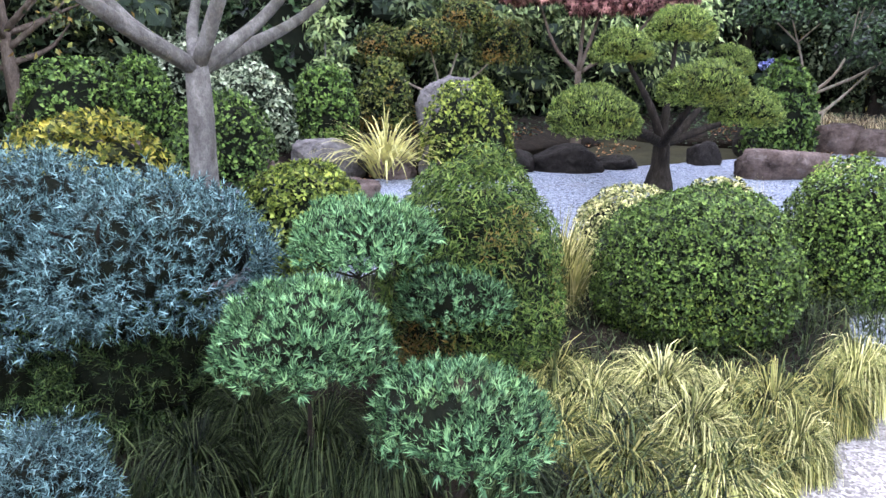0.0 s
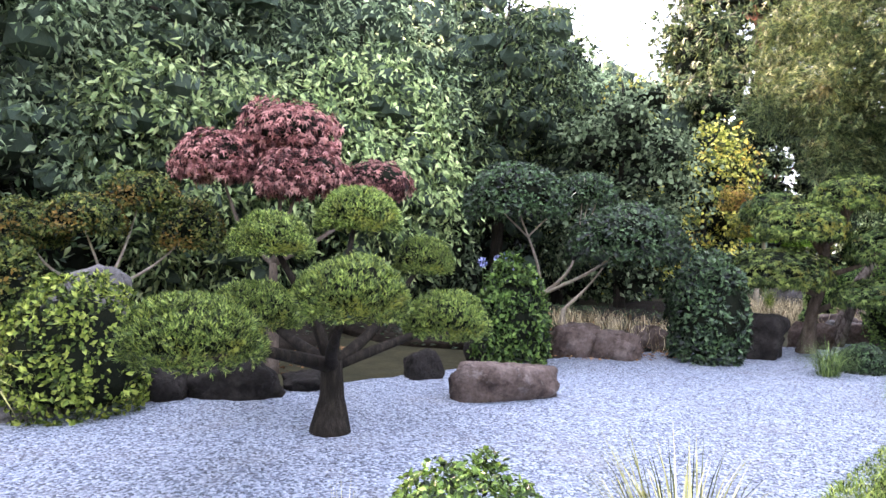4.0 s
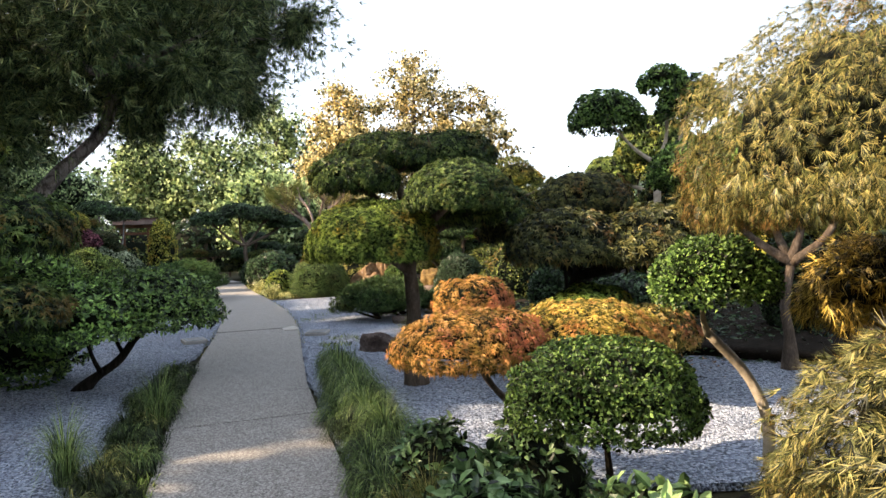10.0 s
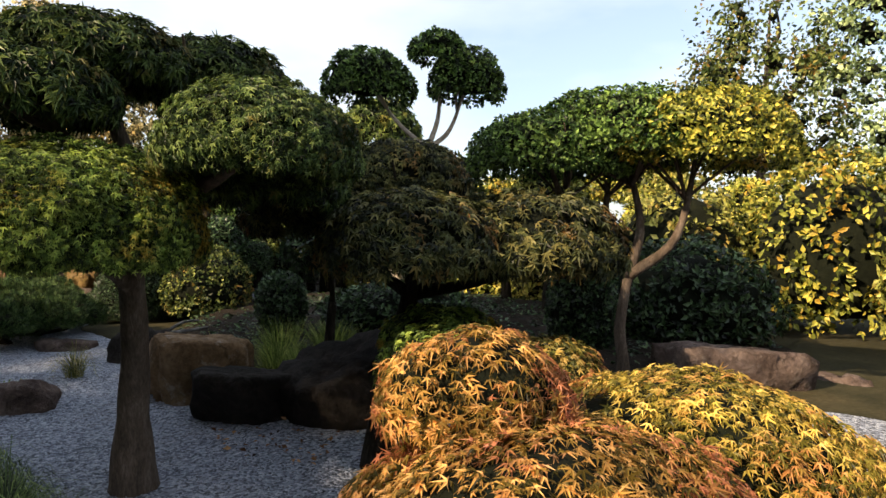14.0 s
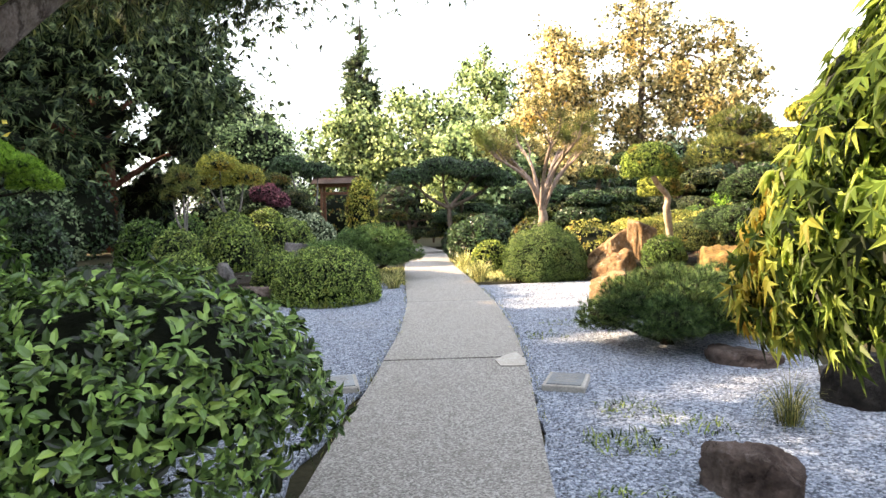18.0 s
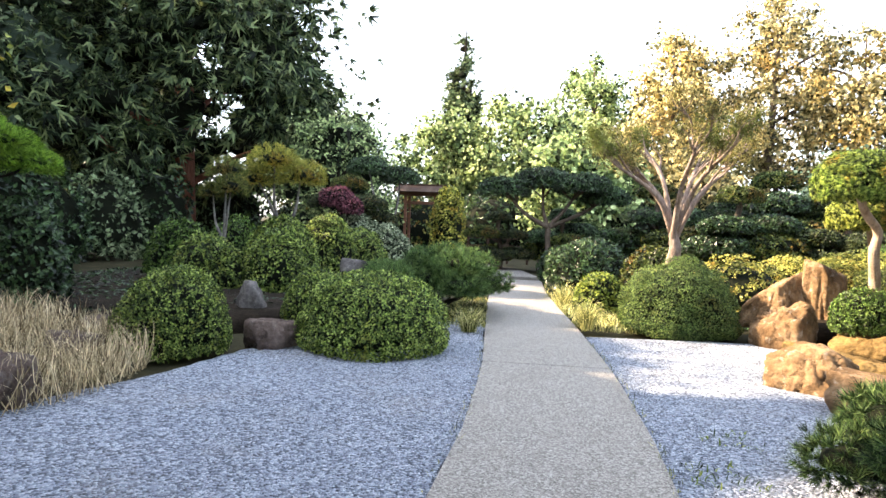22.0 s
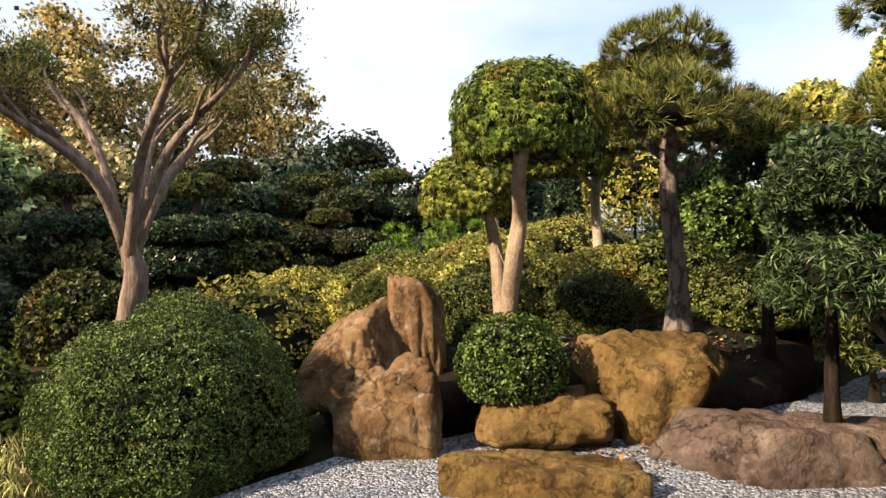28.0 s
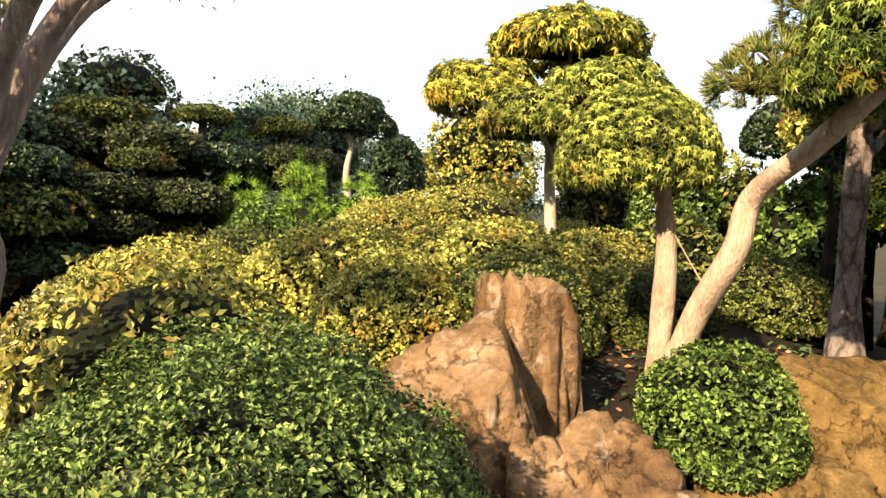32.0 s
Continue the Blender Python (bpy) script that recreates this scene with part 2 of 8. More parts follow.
# Yellowing foliage; also paints sunlight on the umbrella tree and east hedge.
leafy("yellowing_lit_leaf", [(.07, .12, .015), (.16, .21, .022), (.28, .29, .03), (.40, .34, .04)], (.42, .25, .03), 0.18)
leafy("juniper_leaf", [(.022, .08, .036), (.045, .14, .06), (.078, .20, .085), (.14, .28, .115)], rough=0.6, thin=0.15)
leafy("spruce_needle", [(.016, .042, .040), (.036, .088, .086), (.066, .14, .14), (.13, .235, .235)], rough=0.6, thin=0.1)
leafy("pine_needle", [(.022, .062, .024), (.048, .115, .036), (.085, .17, .046), (.15, .23, .06)], rough=0.5, thin=0.15)
leafy("pine_gold_needle", [(.03, .06, .018), (.07, .11, .024), (.13, .165, .034), (.22, .21, .05)], (.24, .15, .05), 0.16, rough=0.5, thin=0.2)
leafy("bright_pine_needle", [(.05, .14, .012), (.10, .25, .015), (.17, .36, .02), (.25, .42, .03)], rough=0.5, thin=0.25)
# Darkened pine_needle: dark green needles with shade painted in.
leafy("dark_shaded_needle", [(.010, .030, .012), (.022, .058, .018), (.042, .09, .024), (.085, .13, .036)], rough=0.5, thin=0.1)
leafy("big_pine_needle", [(.014, .036, .018), (.034, .068, .026), (.07, .11, .038), (.14, .165, .055)], (.14, .12, .05), 0.10, rough=0.55, thin=0.15)
leafy("redwood_leaf", [(.018, .038, .018), (.036, .066, .029), (.064, .10, .04), (.115, .145, .055)], rough=0.55, thin=0.2)
leafy("belt_leaf", [(.075, .125, .065), (.14, .205, .105), (.20, .28, .15), (.29, .36, .20)], rough=0.5, thin=.65)
leafy("willow_leaf", [(.09, .16, .07), (.17, .26, .10), (.25, .35, .13), (.36, .42, .18)], rough=0.5, thin=.4)
leafy("autumn_tree_leaf", [(.20, .20, .09), (.34, .31, .14), (.46, .40, .19), (.58, .48, .24)], (.58, .40, .12), 0.24, patch=.25, thin=.5)
leafy("sparse_gold_leaf", [(.10, .11, .04), (.20, .19, .06), (.30, .26, .09), (.42, .34, .13)], (.16, .20, .05), 0.3, patch=1.0, thin=.4)
leafy("shoot_leaf", [(.05, .11, .025), (.11, .21, .04), (.17, .29, .06), (.26, .36, .09)], rough=0.5, thin=.4)
leafy("grass_blade", [(.05, .11, .015), (.10, .18, .02), (.17, .25, .035), (.26, .29, .06)], rough=0.5)
leafy("dark_grass_blade", [(.028, .065, .018), (.06, .12, .026), (.10, .17, .038), (.18, .24, .065)], rough=0.45)
# Darkened copy of dark_grass_blade; shade on the ground is painted into the blades.
leafy("painted_shade_blade", [(.008, .016, .006), (.016, .030, .010), (.03, .048, .016), (.06, .08, .03)], rough=0.5)
leafy("gold_grass_blade", [(.08, .12, .03), (.20, .23, .055), (.36, .36, .11), (.54, .50, .22)], rough=0.5)
leafy("green_gold_blade", [(.04, .07, .016), (.10, .135, .03), (.20, .21, .05), (.36, .32, .10)], rough=0.5)
leafy("striped_blade", [(.14, .20, .03), (.34, .36, .08), (.52, .48, .16), (.62, .55, .25)], rough=0.45)
leafy("dry_grass_blade", [(.30, .22, .12), (.45, .35, .20), (.58, .47, .29), (.66, .56, .37)], rough=0.7)
leafy("litter_leaf", [(.10, .045, .022), (.19, .09, .04), (.28, .14, .06), (.34, .20, .10)], rough=0.8, thin=0.1)
leafy("plant_leaf", [(.03, .08, .028), (.065, .15, .045), (.115, .22, .07), (.19, .29, .11)], rough=0.35)
leafy("violet_petal", [(.25, .27, .55), (.35, .38, .68), (.45, .48, .75), (.5, .52, .8)], rough=0.6)
leafy("purple_leaf", [(.05, .015, .03), (.09, .025, .045), (.14, .045, .065), (.20, .08, .10)])
# Near-black inner colour: the shade inside crowns and under pads is painted.
mineral("painted_twig_shade", [(.003, .004, .002), (.006, .008, .004), (.011, .012, .006)], 9, 0.95, 0.5)
# Paler inner colour that paints hazy shade inside the belt crowns.
mineral("painted_belt_shade", [(.03, .045, .03), (.05, .07, .05), (.075, .095, .07)], 4, 0.95, 0.5)
mineral("dark_bark", [(.008, .0065, .005), (.02, .016, .012), (.045, .036, .028)], 5, 0.9, 0.9, 40, stretch=(4, 4, 0.7))
mineral("grey_bark", [(.06, .055, .05), (.14, .13, .12), (.27, .255, .235)], 6, 0.85, 0.8, 60, stretch=(1.6, 1.6, 1.1))
mineral("white_bark", [(.20, .145, .10), (.34, .265, .20), (.46, .38, .30)], 5, 0.8, 0.7, 40, stretch=(2, 2, .7))
mineral("pale_bark", [(.20, .165, .12), (.38, .32, .25), (.55, .48, .39)], 4, 0.8, 0.4, 40)
mineral("mid_bark", [(.045, .034, .025), (.10, .076, .058), (.18, .145, .115)], 5, 0.9, 0.7, 40, stretch=(2, 2, 0.7))
mineral("red_bark", [(.07, .03, .02), (.14, .06, .04), (.22, .10, .07)], 5, 0.95, 1.0, 30, stretch=(3, 3, 0.5))
mineral("twist_bark", [(.10, .07, .058), (.22, .17, .145), (.40, .32, .28)], 5, 0.9, 1.0, 30, stretch=(3, 3, 0.6))


def rocky(name, cols, crust, crust_amount=0.5, scale=2.2, stretch=(1, 1, 1), crack=0.02, depth=0.45):
    """Weathered stone: mottled body, dark cracks, pale lichen crust."""
    m, n, l, p = nodes_of(name)
    tc = n.new("ShaderNodeTexCoord")
    info = n.new("ShaderNodeObjectInfo")
    add = n.new("ShaderNodeVectorMath")
    add.operation = "ADD"
    mul = n.new("ShaderNodeVectorMath")
    mul.operation = "SCALE"
    mul.inputs[3].default_value = 37.0
    l.new(info.outputs["Random"], mul.inputs[0])
    grow = n.new("ShaderNodeMapping")
    grow.inputs["Scale"].default_value = stretch
    l.new(tc.outputs["Object"], grow.inputs[0])
    l.new(grow.outputs[0], add.inputs[0])
    l.new(mul.outputs[0], add.inputs[1])
    tex = []
    for s, dt, rg in ((scale, 10, .68), (scale * 9, 6, .6), (scale * 3.1, 8, .7)):
        t = n.new("ShaderNodeTexNoise")
        t.inputs["Scale"].default_value, t.inputs["Detail"].default_value, t.inputs["Roughness"].default_value = s, dt, rg
        l.new(add.outputs[0], t.inputs["Vector"])
        tex.append(t)
    r = ramp(n, list(zip([0.30, 0.44, 0.56, 0.72], cols)))
    l.new(tex[0].outputs[0], r.inputs[0])
    mx = n.new("ShaderNodeMix")
    mx.data_type, mx.blend_type = "RGBA", "OVERLAY"
    mx.inputs[0].default_value = 0.75
    l.new(r.outputs[0], mx.inputs[6])
    l.new(tex[1].outputs[0], mx.inputs[7])
    lim = ramp(n, [(0.56, (0, 0, 0)), (0.66, (crust_amount,) * 3)])
    l.new(tex[2].outputs[0], lim.inputs[0])
    mc = n.new("ShaderNodeMix")
    mc.data_type = "RGBA"
    l.new(lim.outputs[0], mc.inputs[0])
    l.new(mx.outputs[2], mc.inputs[6])
    mc.inputs[7].default_value = (*crust, 1)
    vo = n.new("ShaderNodeTexVoronoi")
    vo.feature = "DISTANCE_TO_EDGE"
    vo.inputs["Scale"].default_value = scale * .8
    wob = n.new("ShaderNodeVectorMath")
    wob.operation = "MULTIPLY_ADD"
    wob.inputs[1].default_value = (1.1 / scale,) * 3
    l.new(tex[2].outputs["Color"], wob.inputs[0])
    l.new(add.outputs[0], wob.inputs[2])
    l.new(wob.outputs[0], vo.inputs["Vector"])
    cr = ramp(n, [(0.0, (.3, .27, .25)), (crack, (1, 1, 1))])
    l.new(vo.outputs["Distance"], cr.inputs[0])
    mk = n.new("ShaderNodeMix")
    mk.data_type, mk.blend_type = "RGBA", "MULTIPLY"
    mk.inputs[0].default_value = depth
    l.new(mc.outputs[2], mk.inputs[6])
    l.new(cr.outputs[0], mk.inputs[7])
    l.new(mk.outputs[2], p.inputs["Base Color"])
    p.inputs["Roughness"].default_value = 0.88
    p.inputs["Specular IOR Level"].default_value = 0.15
    h = n.new("ShaderNodeMath")
    h.operation = "MULTIPLY_ADD"
    l.new(tex[1].outputs[0], h.inputs[0])
    h.inputs[1].default_value = 0.35
    l.new(tex[2].outputs[0], h.inputs[2])
    h2 = n.new("ShaderNodeMath")
    h2.operation = "MULTIPLY_ADD"
    l.new(cr.outputs[0], h2.inputs[0])
    h2.inputs[1].default_value = 0.25
    l.new(h.outputs[0], h2.inputs[2])
    bp = n.new("ShaderNodeBump")
    bp.inputs["Strength"].default_value, bp.inputs["Distance"].default_value = 0.9, 0.06
    l.new(h2.outputs[0], bp.inputs["Height"])
    l.new(bp.outputs[0], p.inputs["Normal"])
    return m


rocky("pine_bark", [(.12, .09, .078), (.20, .16, .145), (.28, .235, .215), (.36, .31, .285)], (.38, .33, .30), 0.4, 11.0, (1, 1, .42), .13, .95)
rocky("tan_rock", [(.05, .030, .016), (.13, .078, .038), (.22, .142, .078), (.31, .225, .145)], (.40, .36, .31), 0.6)
rocky("ochre_rock", [(.04, .026, .011), (.11, .070, .025), (.18, .118, .045), (.25, .18, .085)], (.20, .15, .04), 0.5)
rocky("brown_rock", [(.035, .026, .022), (.085, .060, .050), (.14, .105, .09), (.21, .165, .145)], (.26, .23, .21), 0.4)
rocky("grey_rock", [(.045, .042, .040), (.10, .092, .088), (.17, .155, .15), (.25, .23, .225)], (.30, .28, .27), 0.4)
# Dark stone taken near black: deep shade is painted into its colour.
rocky("dark_shaded_rock", [(.007, .0058, .005), (.014, .0115, .010), (.026, .022, .019), (.045, .038, .033)], (.06, .055, .045), 0.3)
mineral("soil", [(.008, .006, .004), (.017, .0125, .0085), (.033, .024, .017)], 5, 0.95, 0.8, 40)
mineral("far_ground", [(.018, .018, .009), (.035, .032, .016), (.06, .05, .026)], 1.5, 0.95, 0.5, 20)
mineral("wood", [(.10, .045, .03), (.18, .085, .055), (.26, .14, .09)], 4, 0.7, 0.4, 40, stretch=(1, 1, 6))
mineral("old_wood", [(.03, .018, .013), (.06, .036, .026), (.10, .065, .048)], 4, 0.8, 0.4, 40, stretch=(1, 1, 6))
mineral("stucco", [(.62, .56, .50), (.70, .65, .58), (.76, .72, .66)], 2, 0.9, 0.2)
mineral("roof_tile", [(.25, .16, .11), (.36, .25, .18), (.44, .33, .26)], 4, 0.85, 0.4)
speckled("gravel", [(.045, .052, .068), (.17, .195, .25), (.31, .345, .43), (.50, .54, .62)], 52, 0.85, 1.0, (.25, .21, .17), 0.35, 0.9, 0.03)
speckled("path_concrete", [(.09, .08, .072), (.17, .155, .14), (.25, .232, .212), (.38, .36, .33)], 95, 0.85, 0.5, (.15, .13, .11), 0.45, 1.3, 0.004)
def pebbly(name, cols):
    """Loose stones, each of its own shade."""
    m, n, l, b = nodes_of(name)
    geo = n.new("ShaderNodeNewGeometry")
    r = ramp(n, [(i / (len(cols) - 1), c) for i, c in enumerate(cols)])
    l.new(geo.outputs["Random Per Island"], r.inputs[0])
    tc = n.new("ShaderNodeTexCoord")
    nz = n.new("ShaderNodeTexNoise")
    nz.inputs["Scale"].default_value, nz.inputs["Detail"].default_value = 140, 3
    l.new(tc.outputs["Object"], nz.inputs["Vector"])
    mx = n.new("ShaderNodeMix")
    mx.data_type, mx.blend_type = "RGBA", "OVERLAY"
    mx.inputs[0].default_value = 0.5
    l.new(r.outputs[0], mx.inputs[6])
    l.new(nz.outputs[0], mx.inputs[7])
    l.new(mx.outputs[2], b.inputs["Base Color"])
    b.inputs["Roughness"].default_value = 0.8
    return m


pebbly("gravel_stone", [(.05, .058, .075), (.16, .185, .24), (.29, .325, .40), (.46, .50, .57)])
mineral("clean_concrete", [(.30, .275, .245), (.36, .335, .30), (.43, .40, .37)], 9, 0.85, 0.2)
mineral("black_joint", [(.02, .018, .015), (.04, .036, .03)], 8, 0.95, 0.2)
mineral("plaque_metal", [(.05, .058, .07), (.08, .09, .105), (.12, .13, .15)], 5, 0.4, 0.1, 60)
mineral("plaque_rim", [(.28, .265, .245), (.36, .34, .31)], 5, 0.8, 0.1)
mineral("green_paint", [(.004, .17, .10), (.006, .22, .13), (.01, .27, .16)], 3, 0.35, 0.05)
mineral("pole_paint", [(.20, .27, .20), (.28, .36, .27)], 5, 0.6, 0.1)
mineral("white_paint", [(.70, .70, .68), (.80, .80, .78)], 3, 0.5, 0.05)
mineral("window_dark", [(.03, .035, .04), (.05, .055, .06)], 3, 0.2, 0.02)


# ---- building blocks ----
RNG = np.random.default_rng(7)


def np_mesh(name, verts, tris, smooth=False):
    me = bpy.data.meshes.new(name)
    n, k = len(tris), np.shape(tris)[1]
    me.vertices.add(len(verts))
    me.vertices.foreach_set("co", np.asarray(verts, np.float32).ravel())
    me.loops.add(n * k)
    me.loops.foreach_set("vertex_index", np.asarray(tris, np.int32).ravel())
    me.polygons.add(n)
    me.polygons.foreach_set("loop_start", np.arange(0, n * k, k, dtype=np.int32))
    me.polygons.foreach_set("use_smooth", np.full(n, smooth))
    me.update(calc_edges=True)
    return me


def put(name, mesh, material, parent=None, label=""):
    ob = new(name, mesh)
    if not mesh.materials:
        mesh.materials.append(MATS[material])
    if parent is not None:
        ob.parent = parent
    if label:
        ob["label"] = label
    return ob


def part(name, bm, material, parent=None, label="", smooth=False):
    me = bpy.data.meshes.new(name)
    bm.to_mesh(me)
    bm.free()
    if smooth:
        me.polygons.foreach_set("use_smooth", np.full(len(me.polygons), True))
    return put(name, me, material, parent, label)


def thing(name, x, y, z, label, category, group="", kind=""):
    e = new(name)
    e.location = (x, y, z)
    e.empty_display_size = 0.2
    return tagged(e, label, category, group, kind)


def unit(a):
    return a / np.maximum(np.linalg.norm(a, axis=-1, keepdims=True), 1e-9)


def waves(d, seed, freq=3.0, count=6):
    """Smooth noise of directions or places, about -1 to 1."""
    r = np.random.default_rng(seed)
    k = r.normal(size=(count, 3)) * freq
    ph = r.uniform(0, 6.28, count)
    return np.sin(d @ k.T + ph).mean(-1) * 1.6


def star(lobes, inner):
    """A flat palmate leaf: lobes as (angle, length)."""
    pts = [(0, 0, 0)]
    for i, (a, r) in enumerate(lobes):
        a = radians(a)
        if i:
            b = radians((lobes[i - 1][0] + lobes[i][0]) / 2)
            pts.append((math.cos(b) * inner, math.sin(b) * inner, 0.05))
        pts.append((math.cos(a) * r, math.sin(a) * r, -0.22 * r))
    return np.array(pts) + (0.12, 0, 0), np.array([(0, i, i + 1) for i in range(1, len(pts) - 1)])


def strips(rays, width, base=0.0):
    """Narrow pointed strips, one triangle each: rays as (x, y, z) tips."""
    v, f = [], []
    for i, r in enumerate(rays):
        r = Vector(r)
        s = r.cross(Vector((0.3, 0.2, 1))).normalized() * width
        o = r * base
        v += [o - s, o + s, r]
        f.append((3 * i, 3 * i + 1, 3 * i + 2))
    return np.array([tuple(p) for p in v]), np.array(f)


def twig(n, reach, width):
    """A short shoot set round with needles that point forward."""
    v, f = [], []
    for i in range(n):
        a, x = i * 2.4, .85 * i / n
        tip = Vector((x + .24, reach * math.cos(a), reach * math.sin(a)))
        side = Vector((0, -math.sin(a), math.cos(a))) * width
        v += [Vector((x, 0, 0)) - side, Vector((x, 0, 0)) + side, tip]
        f.append((3 * i, 3 * i + 1, 3 * i + 2))
    return np.array([tuple(p) for p in v]), np.array(f)


LEAVES = {
    "small": (np.array([(0, 0, 0), (.45, .3, .1), (1, 0, -.05), (.45, -.3, .1)]), np.array([(0, 2, 1), (0, 3, 2)])),
    "broad": (np.array([(0, 0, 0), (.3, .22, .07), (.3, 0, 0), (.3, -.22, .07), (.7, .17, .02), (.7, 0, -.05), (.7, -.17, .02), (1, 0, -.16)]),
              np.array([(0, 2, 1), (0, 3, 2), (1, 2, 5), (1, 5, 4), (2, 3, 6), (2, 6, 5), (4, 5, 7), (5, 6, 7)])),
    "lance": (np.array([(0, 0, 0), (.4, .10, .03), (1, 0, -.15), (.4, -.10, .03)]), np.array([(0, 2, 1), (0, 3, 2)])),
    "maple": star([(-100, .55), (-50, .85), (0, 1.1), (50, .85), (100, .55)], .22),
    "maple5": star([(-98, .55), (-46, .9), (0, 1.12), (46, .9), (98, .55)], .33),
    "lace": strips([(1.05, .03, -.18), (.95, .24, -.24), (.92, -.22, -.14), (.72, .36, -.08), (.68, -.36, -.04)], .034),
    "needles": strips([(1, .1, .1), (.9, .42, .1), (.9, -.38, .15), (.88, .1, .45), (.9, -.05, -.4), (.7, .55, .45), (.7, -.5, -.45)], .035),
    "sprig": twig(18, .26, .030),
    "feather": strips([(1, 0, 0), (.75, .32, .12), (.75, -.32, -.1), (.5, .36, -.14), (.5, -.36, .14)], .09, .0),
    "blade": (np.array([(0, .5, 0), (0, -.5, 0), (.4, .42, .36), (.4, -.42, .36), (.75, .28, .40), (.75, -.28, .40), (1, 0, .22)]),
              np.array([(0, 1, 3), (0, 3, 2), (2, 3, 5), (2, 5, 4), (4, 5, 6)])),
}


def scatter(kind, pos, along, up, length, wide=1.0):
    """Copies of one leaf form, one island each: vertices and triangles."""
    tv, tf = LEAVES[kind]
    n = len(pos)
    along = unit(along)
    side = unit(np.cross(up, along))
    up = np.cross(along, side)
    length = np.asarray(length, float).reshape(-1, 1, 1) * np.ones((n, 1, 1))
    v = pos[:, None] + length * (tv[None, :, 0:1] * along[:, None] + wide * tv[None, :, 1:2] * side[:, None] + tv[None, :, 2:3] * up[:, None])
    f = tf[None] + (np.arange(n) * len(tv))[:, None, None]
    return v.reshape(-1, 3), f.reshape(-1, 3)


def shell(n, rx, ry, h, seed, low=-0.45, lump=0.10, split=0.32, rough=0.10, fullness=.10):
    """Points and outward normals on a lumpy dome that spans z = 0 to h."""
    r = np.random.default_rng(seed)
    z = r.uniform(low, 1, n)
    a = r.uniform(0, 2 * np.pi, n)
    c = np.sqrt(np.maximum(0, 1 - z * z))
    d = np.stack([c * np.cos(a), c * np.sin(a), z], -1)
    k = 1 + lump * waves(d, seed, 3.2) + lump * 0.5 * waves(d, seed + 1, 8) - rough * np.abs(r.normal(size=n)) + rough * 0.35
    zz = np.where(d[:, 2] > 0, d[:, 2] * (1 - split) * h, d[:, 2] * split * h / max(.4, -low))
    full = (np.maximum(c, 1e-3) ** -fullness)
    p = np.stack([d[:, 0] * rx * k * full, d[:, 1] * ry * k * full, np.maximum(0.01 * h, split * h + zz * k)], -1)
    nrm = unit(np.stack([d[:, 0] / rx, d[:, 1] / ry, d[:, 2] / (0.7 * h)], -1))
    return p, nrm


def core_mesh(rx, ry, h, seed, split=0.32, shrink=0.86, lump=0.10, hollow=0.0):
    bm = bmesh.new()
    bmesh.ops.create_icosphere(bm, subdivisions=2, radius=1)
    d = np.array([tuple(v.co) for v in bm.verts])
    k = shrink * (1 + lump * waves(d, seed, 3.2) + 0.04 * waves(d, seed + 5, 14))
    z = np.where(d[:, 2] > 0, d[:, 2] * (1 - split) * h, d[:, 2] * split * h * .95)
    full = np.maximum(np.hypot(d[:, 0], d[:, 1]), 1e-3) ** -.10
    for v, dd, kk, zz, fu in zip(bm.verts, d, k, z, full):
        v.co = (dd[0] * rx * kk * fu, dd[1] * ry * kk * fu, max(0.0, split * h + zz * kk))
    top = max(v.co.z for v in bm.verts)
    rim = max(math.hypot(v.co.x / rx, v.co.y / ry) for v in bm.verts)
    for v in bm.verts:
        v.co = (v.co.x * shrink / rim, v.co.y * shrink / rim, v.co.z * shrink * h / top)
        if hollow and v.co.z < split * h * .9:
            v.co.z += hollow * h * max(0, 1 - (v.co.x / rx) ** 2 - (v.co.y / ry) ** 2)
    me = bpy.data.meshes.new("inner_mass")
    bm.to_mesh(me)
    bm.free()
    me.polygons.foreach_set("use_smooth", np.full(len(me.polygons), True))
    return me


STYLE = {
    # leaf form, length, width factor, outward, sideways, droop, density, leaves to a sprig, sprig radius in leaf lengths, combed downhill
    "box": ("small", .030, 1.0, .75, .75, 0.0, 1.0, 7, .75, 0),
    "oval": ("small", .055, .95, .7, .75, 0.05, 1.0, 7, .75, 0),
    "broad": ("broad", .085, 1.0, .75, .75, 0.05, .75, 6, .5, 0),
    "lance": ("lance", .10, 1.0, .7, .75, 0.15, 1.1, 7, .35, 0),
    "maple": ("maple", .055, 1.0, .25, .6, 0.25, .8, 9, 1.5, 1),
    "maple5": ("maple5", .06, 1.0, .25, .6, 0.25, .8, 9, 1.5, 1),
    "lace": ("lace", .080, 1.0, .5, 1.2, 0.15, 1.3, 6, .75, 1),
    "pine": ("needles", .10, 1.0, 1.2, .75, -0.5, .55, 4, .12, 0),
    "juniper": ("feather", .085, 1.0, .8, .75, -0.6, 1.0, 4, .6, 0),
    "spruce": ("sprig", .10, 1.0, 1.0, .8, -0.15, .62, 3, .5, 0),
}


